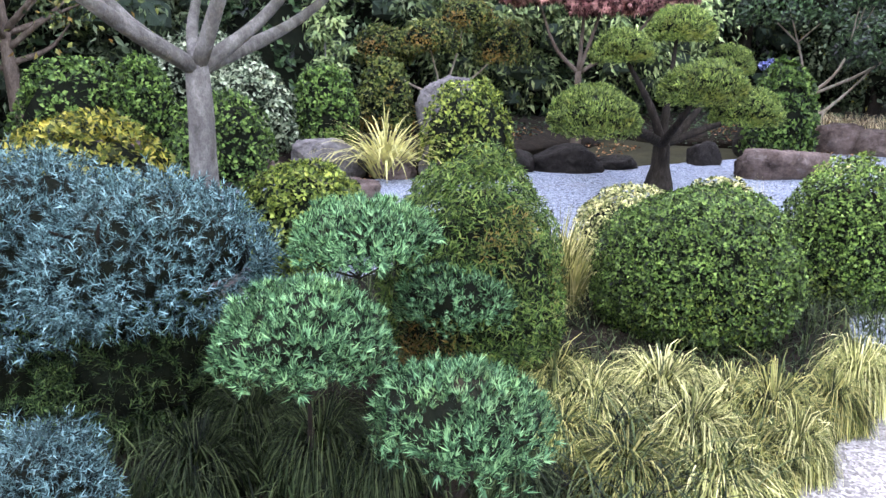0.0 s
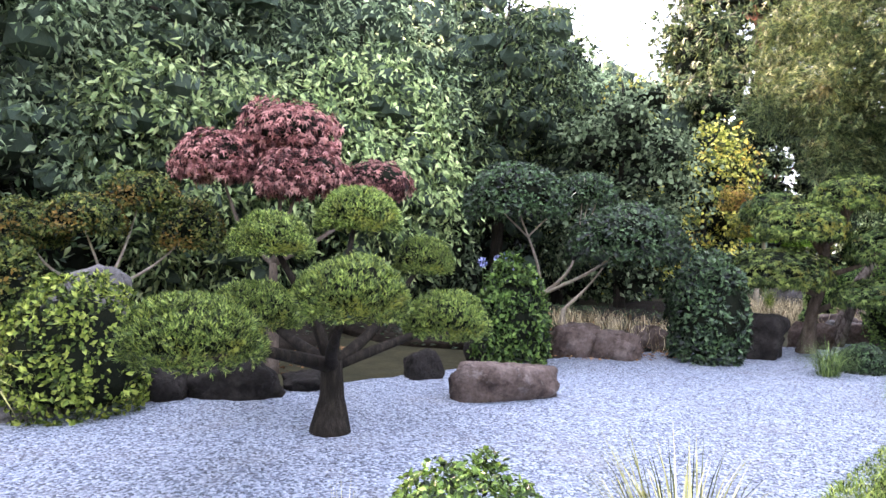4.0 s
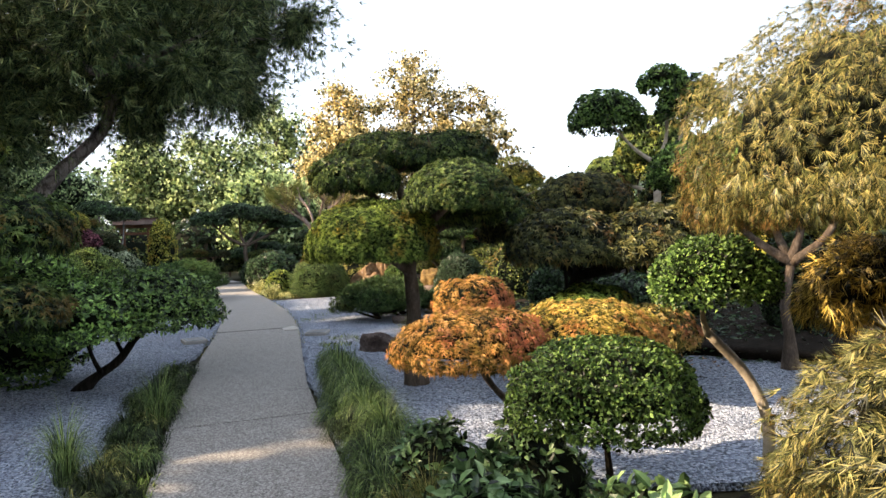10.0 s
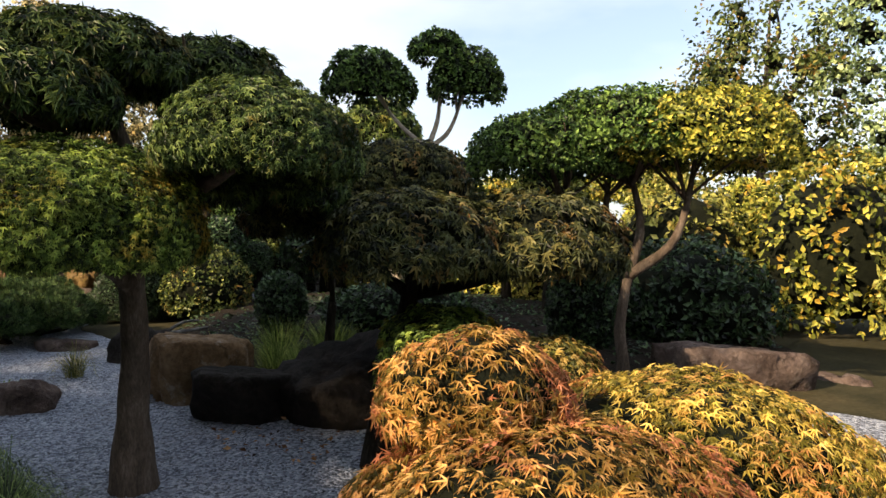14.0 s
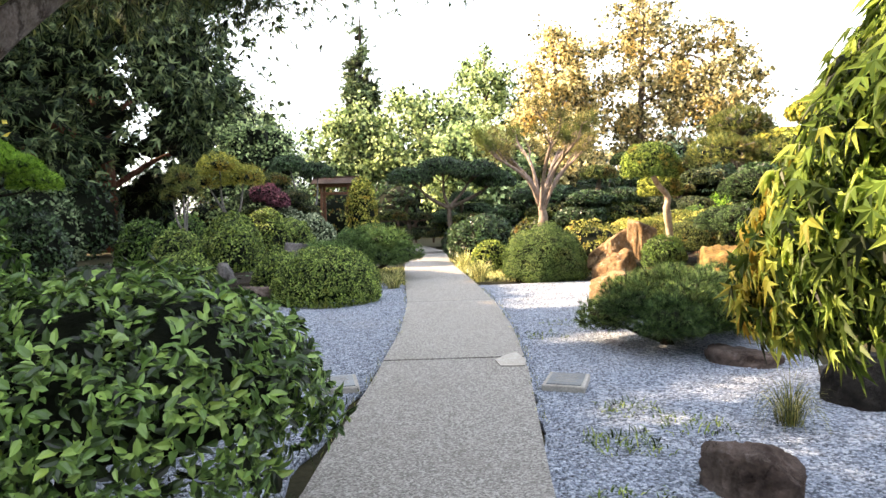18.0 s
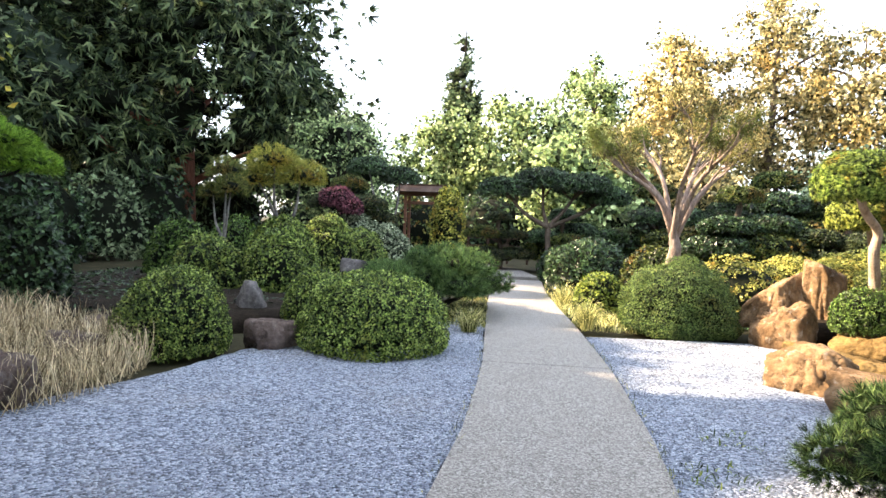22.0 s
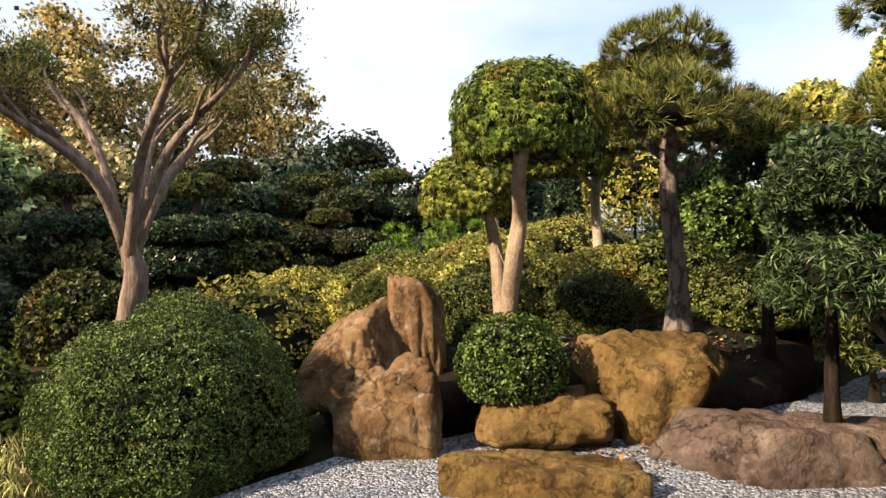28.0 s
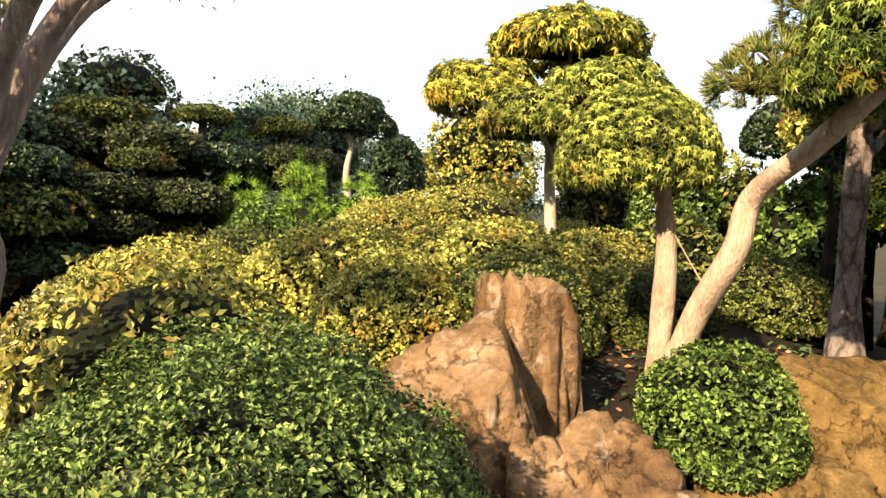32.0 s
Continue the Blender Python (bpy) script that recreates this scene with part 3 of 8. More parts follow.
def foliage(style, rx, ry, h, seed, size=1.0, dens=1.0, low=-0.45, lump=0.10, split=0.32, rough=0.10, most=13000, full=.08):
    """One mesh of leaves over a dome, set in sprigs with dark gaps between them."""
    form, length, wide, out, spread, droop, cover, bunch, reach, comb = STYLE[style]
    length *= size
    area = 2 * np.pi * (((rx * ry) ** 1.6 + (rx * h * .6) ** 1.6 + (ry * h * .6) ** 1.6) / 3) ** (1 / 1.6) * (1 + max(0, -low)) * 1.15
    n = dens * cover * 6.5 * area / (length * length)
    cap = most / len(LEAVES[form][1])
    if n > cap:
        length *= min(1.25 if form == "lace" else 1.6, math.sqrt(n / cap))
        n = cap
    n = max(int(n), 60)
    r = np.random.default_rng(seed + 11)
    poke = (.25 if style == 'lace' else .55) * length * min(1.2, out + .2)
    rx, ry, h = max(rx * .6, rx * .96 - poke), max(ry * .6, ry * .96 - poke), max(h * .7, h - poke * .8)
    m = max(12, n // bunch)
    pc, nc = shell(m, rx, ry, h, seed, low, lump, split, rough, full)
    wide_at = np.percentile(np.hypot(pc[:, 0] / rx, pc[:, 1] / ry), 97)
    pc *= np.array([1 / wide_at, 1 / wide_at, h / np.percentile(pc[:, 2], 99)])
    n = m * bunch
    p, nrm = np.repeat(pc, bunch, 0), np.repeat(nc, bunch, 0)
    off = np.cross(nrm, r.normal(size=(n, 3)))
    off = unit(off) * (np.sqrt(r.uniform(0, 1, n)) * reach * length)[:, None]
    far = np.linalg.norm(off, axis=1, keepdims=True) / (reach * length)
    p = p + off - nrm * far ** 2 * length * reach * (.35 if comb else .25)
    if comb:
        flat = unit(nrm * np.array([1, 1, 0]) + 1e-6)
        nz = np.clip(nrm[:, 2:], -1, 1)
        down = flat * np.maximum(nz, 0) + np.array([0, 0, -1.0]) * np.sqrt(1 - nz * nz)
        along = unit(down + unit(off) * .55 * far + nrm * out * r.uniform(.2, 1.2, (n, 1)) + r.normal(size=(n, 3)) * spread * .45 + np.array([0, 0, -droop]))
        up = unit(nrm + down * .25 + r.normal(size=(n, 3)) * .3)
    else:
        axis = unit(nc + r.normal(size=(m, 3)) * .35 + np.array([0, 0, .15]))
        side = unit(unit(off) * .7 + unit(np.cross(nrm, r.normal(size=(n, 3)))))
        along = unit(out * np.repeat(axis, bunch, 0) * r.uniform(.3, 1.3, (n, 1)) + side * spread + np.array([0, 0, -droop]))
        up = unit(nrm + r.normal(size=(n, 3)) * .4)
    return np_mesh("foliage", *scatter(form, p, along, up, length * r.uniform(.65, 1.25, n), wide))


SEED = [100]


def seed():
    SEED[0] += 17
    return SEED[0]


def shrub(label, x, y, z, w, h, style="box", mat="box_leaf", size=1.0, dens=1.0, deep=1.0, yaw=0.0, name="clipped_shrub", cat="shrub", low=-0.55, lump=0.09, rough=0.10, split=0.24, most=10000, group=""):
    """A shrub on the ground: leaves over an inside painted near-black as shade."""
    s = seed()
    e = thing(name, x, y, z, label, cat, group)
    e.rotation_euler[2] = radians(yaw)
    put("foliage", foliage(style, w / 2, w / 2 * deep, h, s, size, dens, low, lump, split, rough, most), mat, e)
    put("inner_mass", core_mesh(w / 2, w / 2 * deep, h, s, split, 0.6 if style == "pine" else 0.86, lump), "painted_twig_shade", e)
    return e


def tube(points, radii, sides=8, wobble=0.08, rs=0):
    """A tapered, slightly knobbly tube along a smooth curve through the points."""
    pts = np.array(points, float)
    k = len(pts)
    t = np.linspace(0, k - 1, (k - 1) * 5 + 1)
    i = np.clip(t.astype(int), 0, k - 2)
    u = (t - i)[:, None]
    ext = np.vstack([2 * pts[0] - pts[1], pts, 2 * pts[-1] - pts[-2]])
    a, b, c, d = ext[i], ext[i + 1], ext[i + 2], ext[i + 3]
    p = 0.5 * (2 * b + (c - a) * u + (2 * a - 5 * b + 4 * c - d) * u ** 2 + (3 * b - a - 3 * c + d) * u ** 3)
    rad = np.interp(t, np.arange(k), radii)
    tan = unit(np.gradient(p, axis=0))
    ref = np.array([1.0, 0.13, 0.07])
    s1 = unit(np.cross(tan, ref))
    s2 = np.cross(tan, s1)
    ang = np.linspace(0, 2 * np.pi, sides, endpoint=False)
    ring = np.cos(ang)[None, :, None] * s1[:, None] + np.sin(ang)[None, :, None] * s2[:, None]
    kk = 1 + wobble * waves((p[:, None] + ring * .3).reshape(-1, 3), rs + 3, 6).reshape(len(p), sides)
    v = (p[:, None] + ring * (rad[:, None] * kk)[..., None]).reshape(-1, 3)
    f = []
    for j in range(len(p) - 1):
        for q in range(sides):
            n = (q + 1) % sides
            f.append((j * sides + q, j * sides + n, (j + 1) * sides + n, (j + 1) * sides + q))
    v = np.vstack([v, p[0], p[-1]])
    m = len(p) * sides
    tri = []
    for a_, b_, c_, d_ in f:
        tri += [(a_, b_, c_), (a_, c_, d_)]
    for q in range(sides):
        n = (q + 1) % sides
        tri += [(m, n, q), (m + 1, (len(p) - 1) * sides + q, (len(p) - 1) * sides + n)]
    return np_mesh("limb", v, np.array(tri), True)


def pad_tree(label, x, y, pads, style, mat, bark="dark_bark", r=0.08, fork=0.5, size=1.0, dens=1.0, z=0.0, lean=(0, 0), name="cloud_pruned_tree", cat="tree", mats=None, trunk=None, low=-0.38, lump=0.09, most=12000, twigs=0, rough=0.10, group="", limb_r=0.5, split=0.18, solid=True, fine=None):
    """A pruned tree: trunk, one limb to each leaf pad. pads: (x, y, z of its underside, width, height)."""
    s = seed()
    e = thing(name, x, y, z, label, cat, group)
    rr = np.random.default_rng(s)
    if len(pads) > 2 and style in ("oval", "box", "juniper", "maple5", "maple", "lance") and name != "garden_tree":
        pads = [(px, py, pz + .14 * h, w, .86 * h) for px, py, pz, w, h in pads]
    zs = [p[2] for p in pads]
    fz = z + fork * max(0.3, (min(zs) - z))
    top = np.array([x + lean[0], y + lean[1], fz])
    if trunk is None:
        mid = np.array([x + lean[0] * .4 + rr.normal() * r * .5, y + lean[1] * .4 + rr.normal() * r * .5, z + (fz - z) * .5])
        trunk = [(x, y, z - .05), tuple(mid), tuple(top)]
    base = np.array([x, y, z])
    rad = [r * 1.75] + [r * (1.05 - .4 * (i + 1) / len(trunk)) for i in range(len(trunk) - 1)]
    put("trunk", tube([np.array(p) - base for p in trunk], rad, 12, 0.12, s), bark, e)
    for i, (px, py, pz, w, h) in enumerate(pads):
        end = np.array([px, py, pz + h * .30])
        spine = np.array(trunk, float)
        spine = np.vstack([spine[j] + (spine[j + 1] - spine[j]) * f for j in range(len(spine) - 1) for f in (.25, .5, .75, 1)])
        below = spine[spine[:, 2] < max(pz - .1, spine[0, 2] + .01)]
        below = below if len(below) else spine[:1]
        top = below[np.argmin(np.linalg.norm((below - end) * (1, 1, .55), axis=1))]
        way = end - top
        bend = np.array([way[0] * .55, way[1] * .55, way[2] * .38]) + rr.normal(size=3) * .05 * np.linalg.norm(way)
        put("limb", tube([top - base - np.array([0, 0, r * .4]), top + bend - base, end - base], [r * limb_r * 1.15, r * limb_r * .8, r * limb_r * .35], 8, 0.12, s + i), bark, e)
        for j in range(twigs):
            q = end + np.array([rr.uniform(-.38, .38) * w, rr.uniform(-.38, .38) * w, h * rr.uniform(.1, .45)])
            m2 = (end * .4 + (top + bend) * .6)
            put("branch", tube([m2 - base, (m2 + q) / 2 + rr.normal(size=3) * .04 - base, q - base], [r * .28, r * .2, r * .08], 6, 0.1, s + j), bark, e)
        mm = mats[i % len(mats)] if mats else mat
        ps = s + 31 * i
        deep = w / 2 * rr.uniform(.85, 1.0)
        size_i, most_i = (fine or {}).get(i, (size, most))
        f = put("foliage_pad", foliage(style, w / 2, deep, h, ps, size_i, dens, low, lump, split, rough, most_i), mm, e)
        f.location = (px - x, py - y, pz - z)
        f.rotation_euler[2] = 0
        if not solid:
            continue
        c = put("inner_mass", core_mesh(w / 2, w / 2 * .92, h, ps, split, 0.55 if style == "pine" else 0.82, lump, 0 if style == "pine" else .25), "painted_twig_shade", f)
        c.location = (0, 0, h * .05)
    return e


def boulder(label, x, y, z, sx, sy, sz, mat="brown_rock", yaw=0.0, flat=0.0, group="", tilt=0.0, sink=0.12, fine=4, cuts=(), facets=12, worn=.075):
    """A weathered rock: random facets, worn edges, fine relief. z is its underside."""
    s = seed()
    r = np.random.default_rng(s)
    bm = bmesh.new()
    bmesh.ops.create_icosphere(bm, subdivisions=fine, radius=1)
    d = np.array([tuple(v.co) for v in bm.verts])
    d = d / (np.abs(d) ** 5.0).sum(-1, keepdims=True) ** (1 / 5.0)
    nrm = unit(r.normal(size=(facets, 3)) * (1, 1, .9))
    off = r.uniform(.86, 1.25, facets)
    if flat:
        nrm[0], off[0] = unit(np.array([.08, .05, 1.0])), flat * .8
    nrm[1], off[1] = (0, 0, -1), .75
    if cuts:
        nrm = np.vstack([nrm, unit(np.array([c[:3] for c in cuts], float))])
        off = np.r_[off, [c[3] for c in cuts]]
    q = (d @ nrm.T) / off
    k = 1 / np.maximum((np.maximum(q, 0.0) ** 30).sum(-1) ** (1 / 30), 0.85)
    o = Vector(r.uniform(-50, 50, 3))
    wear = np.array([noise.fractal(Vector(v) * 1.9 + o, 1.0, 2.1, 5) for v in d])
    ridge = np.array([abs(noise.noise(Vector((v[0] * 2.2, v[1] * 2.2, v[2] * .8)) + o)) for v in d])
    k *= 1 + worn * wear - .12 * np.maximum(0, .16 - ridge) / .16
    p = d * k[:, None]
    lo, hi = p.min(0), p.max(0)
    p = (p - (lo + hi) / 2) / (hi - lo) * np.array([sx, sy, sz * (1 + sink)])
    p[:, 2] += sz * (1 + sink) / 2 - sz * sink
    for v, c in zip(bm.verts, p):
        v.co = c
    ob = part("boulder", bm, mat, None, "", True)
    ob.location, ob.rotation_euler = (x, y, z), (radians(tilt), 0, radians(yaw))
    return tagged(ob, label, "rock", group)


def blades(pos, az, length, width, rise, fall):
    """Curved grass blades: each starts at an angle from upright and bends over."""
    n = len(pos)
    out = np.stack([np.cos(az), np.sin(az), np.zeros(n)], -1)
    side = np.stack([-np.sin(az), np.cos(az), np.zeros(n)], -1)
    rows, p = [], np.array(pos, float)
    for i, taper in enumerate((.8, 1.0, .85, .6)):
        th = rise + (fall - rise) * (i / 3.4)
        rows += [p - side * (width * taper / 2)[:, None], p + side * (width * taper / 2)[:, None]]
        p = p + (out * np.sin(th)[:, None] + np.array([0, 0, 1.0]) * np.cos(th)[:, None]) * (length / 4)[:, None]
    rows.append(p)
    v = np.stack(rows, 1)
    tri = np.array([(0, 1, 3), (0, 3, 2), (2, 3, 5), (2, 5, 4), (4, 5, 7), (4, 7, 6), (6, 7, 8)])
    return v.reshape(-1, 3), (tri[None] + (np.arange(n) * 9)[:, None, None]).reshape(-1, 3)


def tuft(label, x, y, z, w, h, mat="grass_blade", n=260, width=.012, name="grass_tuft", cat="grass", arch=1.0, group="", deep=1.0, yaw=0.0):
    """A clump of arching blades: arch 0.4 stands up, 1.3 falls over like a mop."""
    s = seed()
    r = np.random.default_rng(s)
    az = r.uniform(0, 6.283, n)
    rad = np.sqrt(r.uniform(0, 1, n))
    pos = np.stack([np.cos(az) * rad * w * .25, np.sin(az) * rad * w * .25, np.zeros(n)], -1)
    az = az + r.normal(size=n) * .45
    rise = np.abs(r.normal(size=n)) * .2 + rad * .35 * arch
    fall = rise + (1.15 + .75 * rad) * arch * r.uniform(.7, 1.2, n)
    L = np.hypot(w * .38, h) * r.uniform(.7, 1.15, n) * (1 + .12 * arch)
    v, f = blades(pos, az, L, width * r.uniform(.7, 1.3, n), rise, fall)
    v[:, 2] = np.maximum(v[:, 2], .004)
    v[:, 2] *= h / max(.02, float(np.percentile(v[:, 2], 99.5)))
    v[:, :2] *= w / max(.05, 2 * float(np.percentile(np.hypot(v[:, 0], v[:, 1]), 98)))
    ob = put(name, np_mesh(name, v, f), mat)
    ob.location, ob.rotation_euler[2] = (x, y, z), radians(yaw)
    return tagged(ob, label, cat, group)


def strap_plant(label, x, y, z, w, h, mat="striped_blade", n=120, width=.03, name="strap_leaf_plant", cat="plant", arch=1.2, group=""):
    """A clump of broad strap leaves, each a part."""
    s = seed()
    r = np.random.default_rng(s)
    e = thing(name, x, y, z, label, cat, group)
    for i in range(n):
        az, rad = r.uniform(0, 6.283), math.sqrt(r.uniform(0, 1))
        rise = abs(r.normal()) * .2 + rad * .45
        L = math.hypot(w * .42, h) * r.uniform(.75, 1.15)
        pos = np.array([[math.cos(az) * rad * w * .12, math.sin(az) * rad * w * .12, 0]])
        v, f = blades(pos, np.array([az + r.normal() * .3]), np.array([L]), np.array([width * r.uniform(.7, 1.2)]), np.array([rise]), np.array([rise + (.9 + .9 * rad) * arch * r.uniform(.7, 1.1)]))
        v[:, 2] = np.maximum(v[:, 2], .005)
        put("leaf", np_mesh("leaf", v, f), mat, e)
    return e


def inside(poly, pts):
    """Which points lie in a polygon."""
    poly = np.array(poly, float)
    res = np.zeros(len(pts), bool)
    for (x0, y0), (x1, y1) in zip(poly, np.roll(poly, -1, 0)):
        hit = ((y0 > pts[:, 1]) != (y1 > pts[:, 1])) & (pts[:, 0] < (x1 - x0) * (pts[:, 1] - y0) / ((y1 - y0) or 1e-9) + x0)
        res ^= hit
    return res


def turf(name, label, poly, n, height, mat, width=.007, z=0.0, cat="grass", lean=.6, form="blade"):
    """Uncountable blades or leaves over a patch of ground: stuff."""
    s = seed()
    r = np.random.default_rng(s)
    poly = np.array(poly, float)
    lo, hi = poly.min(0), poly.max(0)
    pts = r.uniform(lo, hi, (n * 3, 2))
    pts = pts[inside(poly, pts)][:n]
    m = len(pts)
    k = 1 + .5 * waves(np.c_[pts, np.zeros(m)], s, 2.5)
    pos = np.c_[pts, np.full(m, z)]
    along = np.c_[r.normal(size=(m, 2)) * lean, np.ones(m)]
    L = height * np.clip(k, .35, 1.6) * r.uniform(.6, 1.2, m)
    rise = np.abs(r.normal(size=m)) * .35 * lean + .1
    ob = put(name, np_mesh(name, *blades(pos, np.arctan2(along[:, 1], along[:, 0]), L * 1.3, np.full(m, width) * r.uniform(.6, 1.3, m), rise, rise + r.uniform(.4, 1.6, m) * (lean + .4))), mat)
    return tagged(ob, label, cat, "", "stuff")


def slab(name, poly, z0, z1, mat, parent=None, label=""):
    bm = bmesh.new()
    top = bm.faces.new([bm.verts.new((px, py, z1)) for px, py in poly])
    if top.normal.z < 0:
        top.normal_flip()
    ext = bmesh.ops.extrude_face_region(bm, geom=[top])
    for v in [g for g in ext["geom"] if isinstance(g, bmesh.types.BMVert)]:
        v.co.z = z0
    bmesh.ops.recalc_face_normals(bm, faces=bm.faces)
    return part(name, bm, mat, parent, label)


def box(name, x, y, z, sx, sy, sz, mat, parent=None, yaw=0.0, bevel=0.004, label=""):
    bm = bmesh.new()
    bmesh.ops.create_cube(bm, size=1)
    for v in bm.verts:
        v.co = (v.co.x * sx, v.co.y * sy, v.co.z * sz)
    if bevel:
        bmesh.ops.bevel(bm, geom=bm.edges[:], offset=bevel, segments=1, affect="EDGES")
    ob = part(name, bm, mat, parent, label)
    ob.location, ob.rotation_euler[2] = (x, y, z), radians(yaw)
    return ob


def tall_tree(label, x, y, h, w, mat, bark="dark_bark", start=0.15, clumps=40, leaf=.16, per=120, form="small", name="broadleaf_tree", droop=0.3, r=None, gap=.55, group="", wide=1.0, shape="oval", z=0.0, limbs=7, squash=.8, cat="tree", trunk=None, core=.62, fuzz=.75, shade="painted_twig_shade", headroom=None):
    """A grown tree: tapered trunk, limbs, and a crown of leaf clumps with gaps."""
    s = seed()
    rr = np.random.default_rng(s)
    e = thing(name, x, y, z, label, cat, group)
    r = r or h * .018
    bend = rr.normal(size=2) * .03 * h
    if trunk:
        put("trunk", tube([np.array(q) - np.array([x, y, z]) for q in trunk], np.linspace(r * 1.2, r * .3, len(trunk)), 12, .12, s), bark, e)
        bend = np.array(trunk[-1][:2]) - np.array([x, y])
    else:
        put("trunk", tube([(0, 0, -.1), (bend[0] * .5, bend[1] * .5, h * .4), (bend[0], bend[1], h * .9)], [r * 1.3, r * .8, r * .15], 10, .1, s), bark, e)
    pos = []
    while len(pos) < clumps:
        p = rr.uniform(-1, 1, 3)
        if shape == "oval":
            q = np.linalg.norm(p)
            if q > 1 or q < gap * rr.uniform(.3, 1):
                continue
        else:
            lim = (1 - (p[2] + 1) / 2) * .95 + .05
            if np.hypot(p[0], p[1]) > lim or np.hypot(p[0], p[1]) < gap * lim:
                continue
        pos.append(p)
    pos = np.array(pos) * np.array([w / 2, w / 2, h * (1 - start) / 2]) * .88 + np.array([bend[0] * .7, bend[1] * .7, h * (1 + start) / 2])
    if headroom:
        over = (pos[:, 0] + x > headroom[0]) & (pos[:, 2] < headroom[1])
        pos[over, 2] = headroom[1] + rr.uniform(0, 1.6, over.sum())
    order = rr.permutation(clumps)[:limbs]
    for i in order:
        q = pos[i]
        a = np.array([bend[0] * .5, bend[1] * .5, max(h * start * .8, min(h * .75, q[2] - np.hypot(q[0], q[1]) * .6))])
        if trunk:
            a[2] = max(a[2], .42 * h)
            a[:2] = [np.interp(a[2] + z, [t[2] for t in trunk], [t[k] for t in trunk]) - (x, y)[k] for k in (0, 1)]
        put("limb", tube([a, a * .5 + q * .5 + rr.normal(size=3) * .03 * w, q], [r * .5, r * .32, r * .08], 6, .1, s + int(i)), bark, e)
    cr = w * .17 * (40 / clumps) ** .33
    n = clumps * per
    idx = np.repeat(np.arange(clumps), per)
    d = unit(rr.normal(size=(n, 3)))
    rad = np.minimum(np.abs(rr.normal(size=n)), 1.7) * fuzz
    k = rr.uniform(.65, 1.35, clumps)[idx]
    p = pos[idx] + d * (rad * cr * k)[:, None] * np.array([1.15, 1.15, squash])
    along = unit(d + rr.normal(size=(n, 3)) * .7 + np.array([0, 0, -droop]))
    L = leaf * rr.uniform(.6, 1.3, n)
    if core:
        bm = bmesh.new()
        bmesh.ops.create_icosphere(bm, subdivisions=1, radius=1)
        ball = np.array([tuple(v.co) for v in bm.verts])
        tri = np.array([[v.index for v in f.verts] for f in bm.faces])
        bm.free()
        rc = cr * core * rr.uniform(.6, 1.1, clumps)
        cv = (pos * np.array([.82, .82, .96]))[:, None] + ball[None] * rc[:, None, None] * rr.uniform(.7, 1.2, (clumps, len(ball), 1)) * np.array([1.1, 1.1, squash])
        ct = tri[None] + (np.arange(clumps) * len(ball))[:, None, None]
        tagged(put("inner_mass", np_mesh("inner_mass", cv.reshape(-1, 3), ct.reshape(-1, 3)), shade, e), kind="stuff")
    put("crown", np_mesh("crown", *scatter(form, p, along, unit(d + rr.normal(size=(n, 3)) * .5), L, wide)), mat, e)
    return e


# ---- ground, gravel, path ----
bm = bmesh.new()
bmesh.ops.create_grid(bm, x_segments=60, y_segments=60, size=1)
for v in bm.verts:
    px, py = math.copysign(abs(v.co.x) ** 3, v.co.x) * 900, math.copysign(abs(v.co.y) ** 3, v.co.y) * 900 + 12
    v.co = (px, py, -0.06)
tagged(part("ground", bm, "far_ground"), "green-brown planted earth of the garden", "ground", "", "structure")

EDGE_L = [(1.05, -8.5), (0.75, -5.8), (0.20, -3.25), (-0.12, -2.04), (-0.38, -0.2), (-0.55, 1.6), (-0.58, 3.2), (-0.52, 5.3), (-0.45, 8.5), (-0.38, 10.0), (-0.20, 12.5), (-0.02, 14.4), (0.07, 15.6), (0.16, 16.8), (0.20, 19.0), (0.09, 22.2), (0.00, 24.8), (-0.03, 27.5), (-0.05, 30.0), (-0.25, 32.0), (-0.9, 34.5), (-2.1, 36.5)]
EDGE_R = [(2.40, -8.5), (2.15, -5.8), (1.65, -3.25), (1.30, -2.04), (0.98, -0.2), (0.76, 1.6), (0.70, 3.2), (0.69, 5.3), (0.84, 8.5), (0.93, 10.0), (1.20, 12.5), (1.42, 14.4), (1.52, 15.6), (1.59, 16.8), (1.63, 19.0), (1.52, 22.2), (1.38, 24.8), (1.27, 27.5), (1.28, 30.0), (1.3, 32.0), (0.6, 35.5), (-1.0, 38.0)]


def edge_at(edge, y):
    return float(np.interp(y, [p[1] for p in edge], [p[0] for p in edge]))


# concrete slabs cast between joints, each a piece of the path
JOINTS = [-8.5, -5.2, -1.6, 1.9, 5.3, 8.7, 12.0, 15.12, 19.3, 23.2, 27.0, 30.9]
pathway = thing("path", 0.2, 8.0, 0.0, "exposed-aggregate concrete garden path with tooled joints", "path", "", "structure")
for a, b in zip(JOINTS, JOINTS[1:]):
    ys = np.linspace(a + .008, b - .008, 6)
    poly = [(edge_at(EDGE_R, y), y) for y in ys] + [(edge_at(EDGE_L, y), y) for y in ys[::-1]]
    slab("paving_slab", [(px - .2, py - 8) for px, py in poly], -.10, .02 + .004 * math.sin(a * 3), "path_concrete", pathway)
far = [(x, y) for x, y in EDGE_R if y > 30.9] + [(x, y) for x, y in EDGE_L if y > 30.9][::-1]
slab("paving_slab", [(px - .2, py - 8) for px, py in far], -.10, .02, "path_concrete", pathway)
slab("joint_bed", [(px - .2, py - 8) for px, py in EDGE_R[:19] + EDGE_L[:19][::-1]], -.12, -.005, "black_joint", pathway)

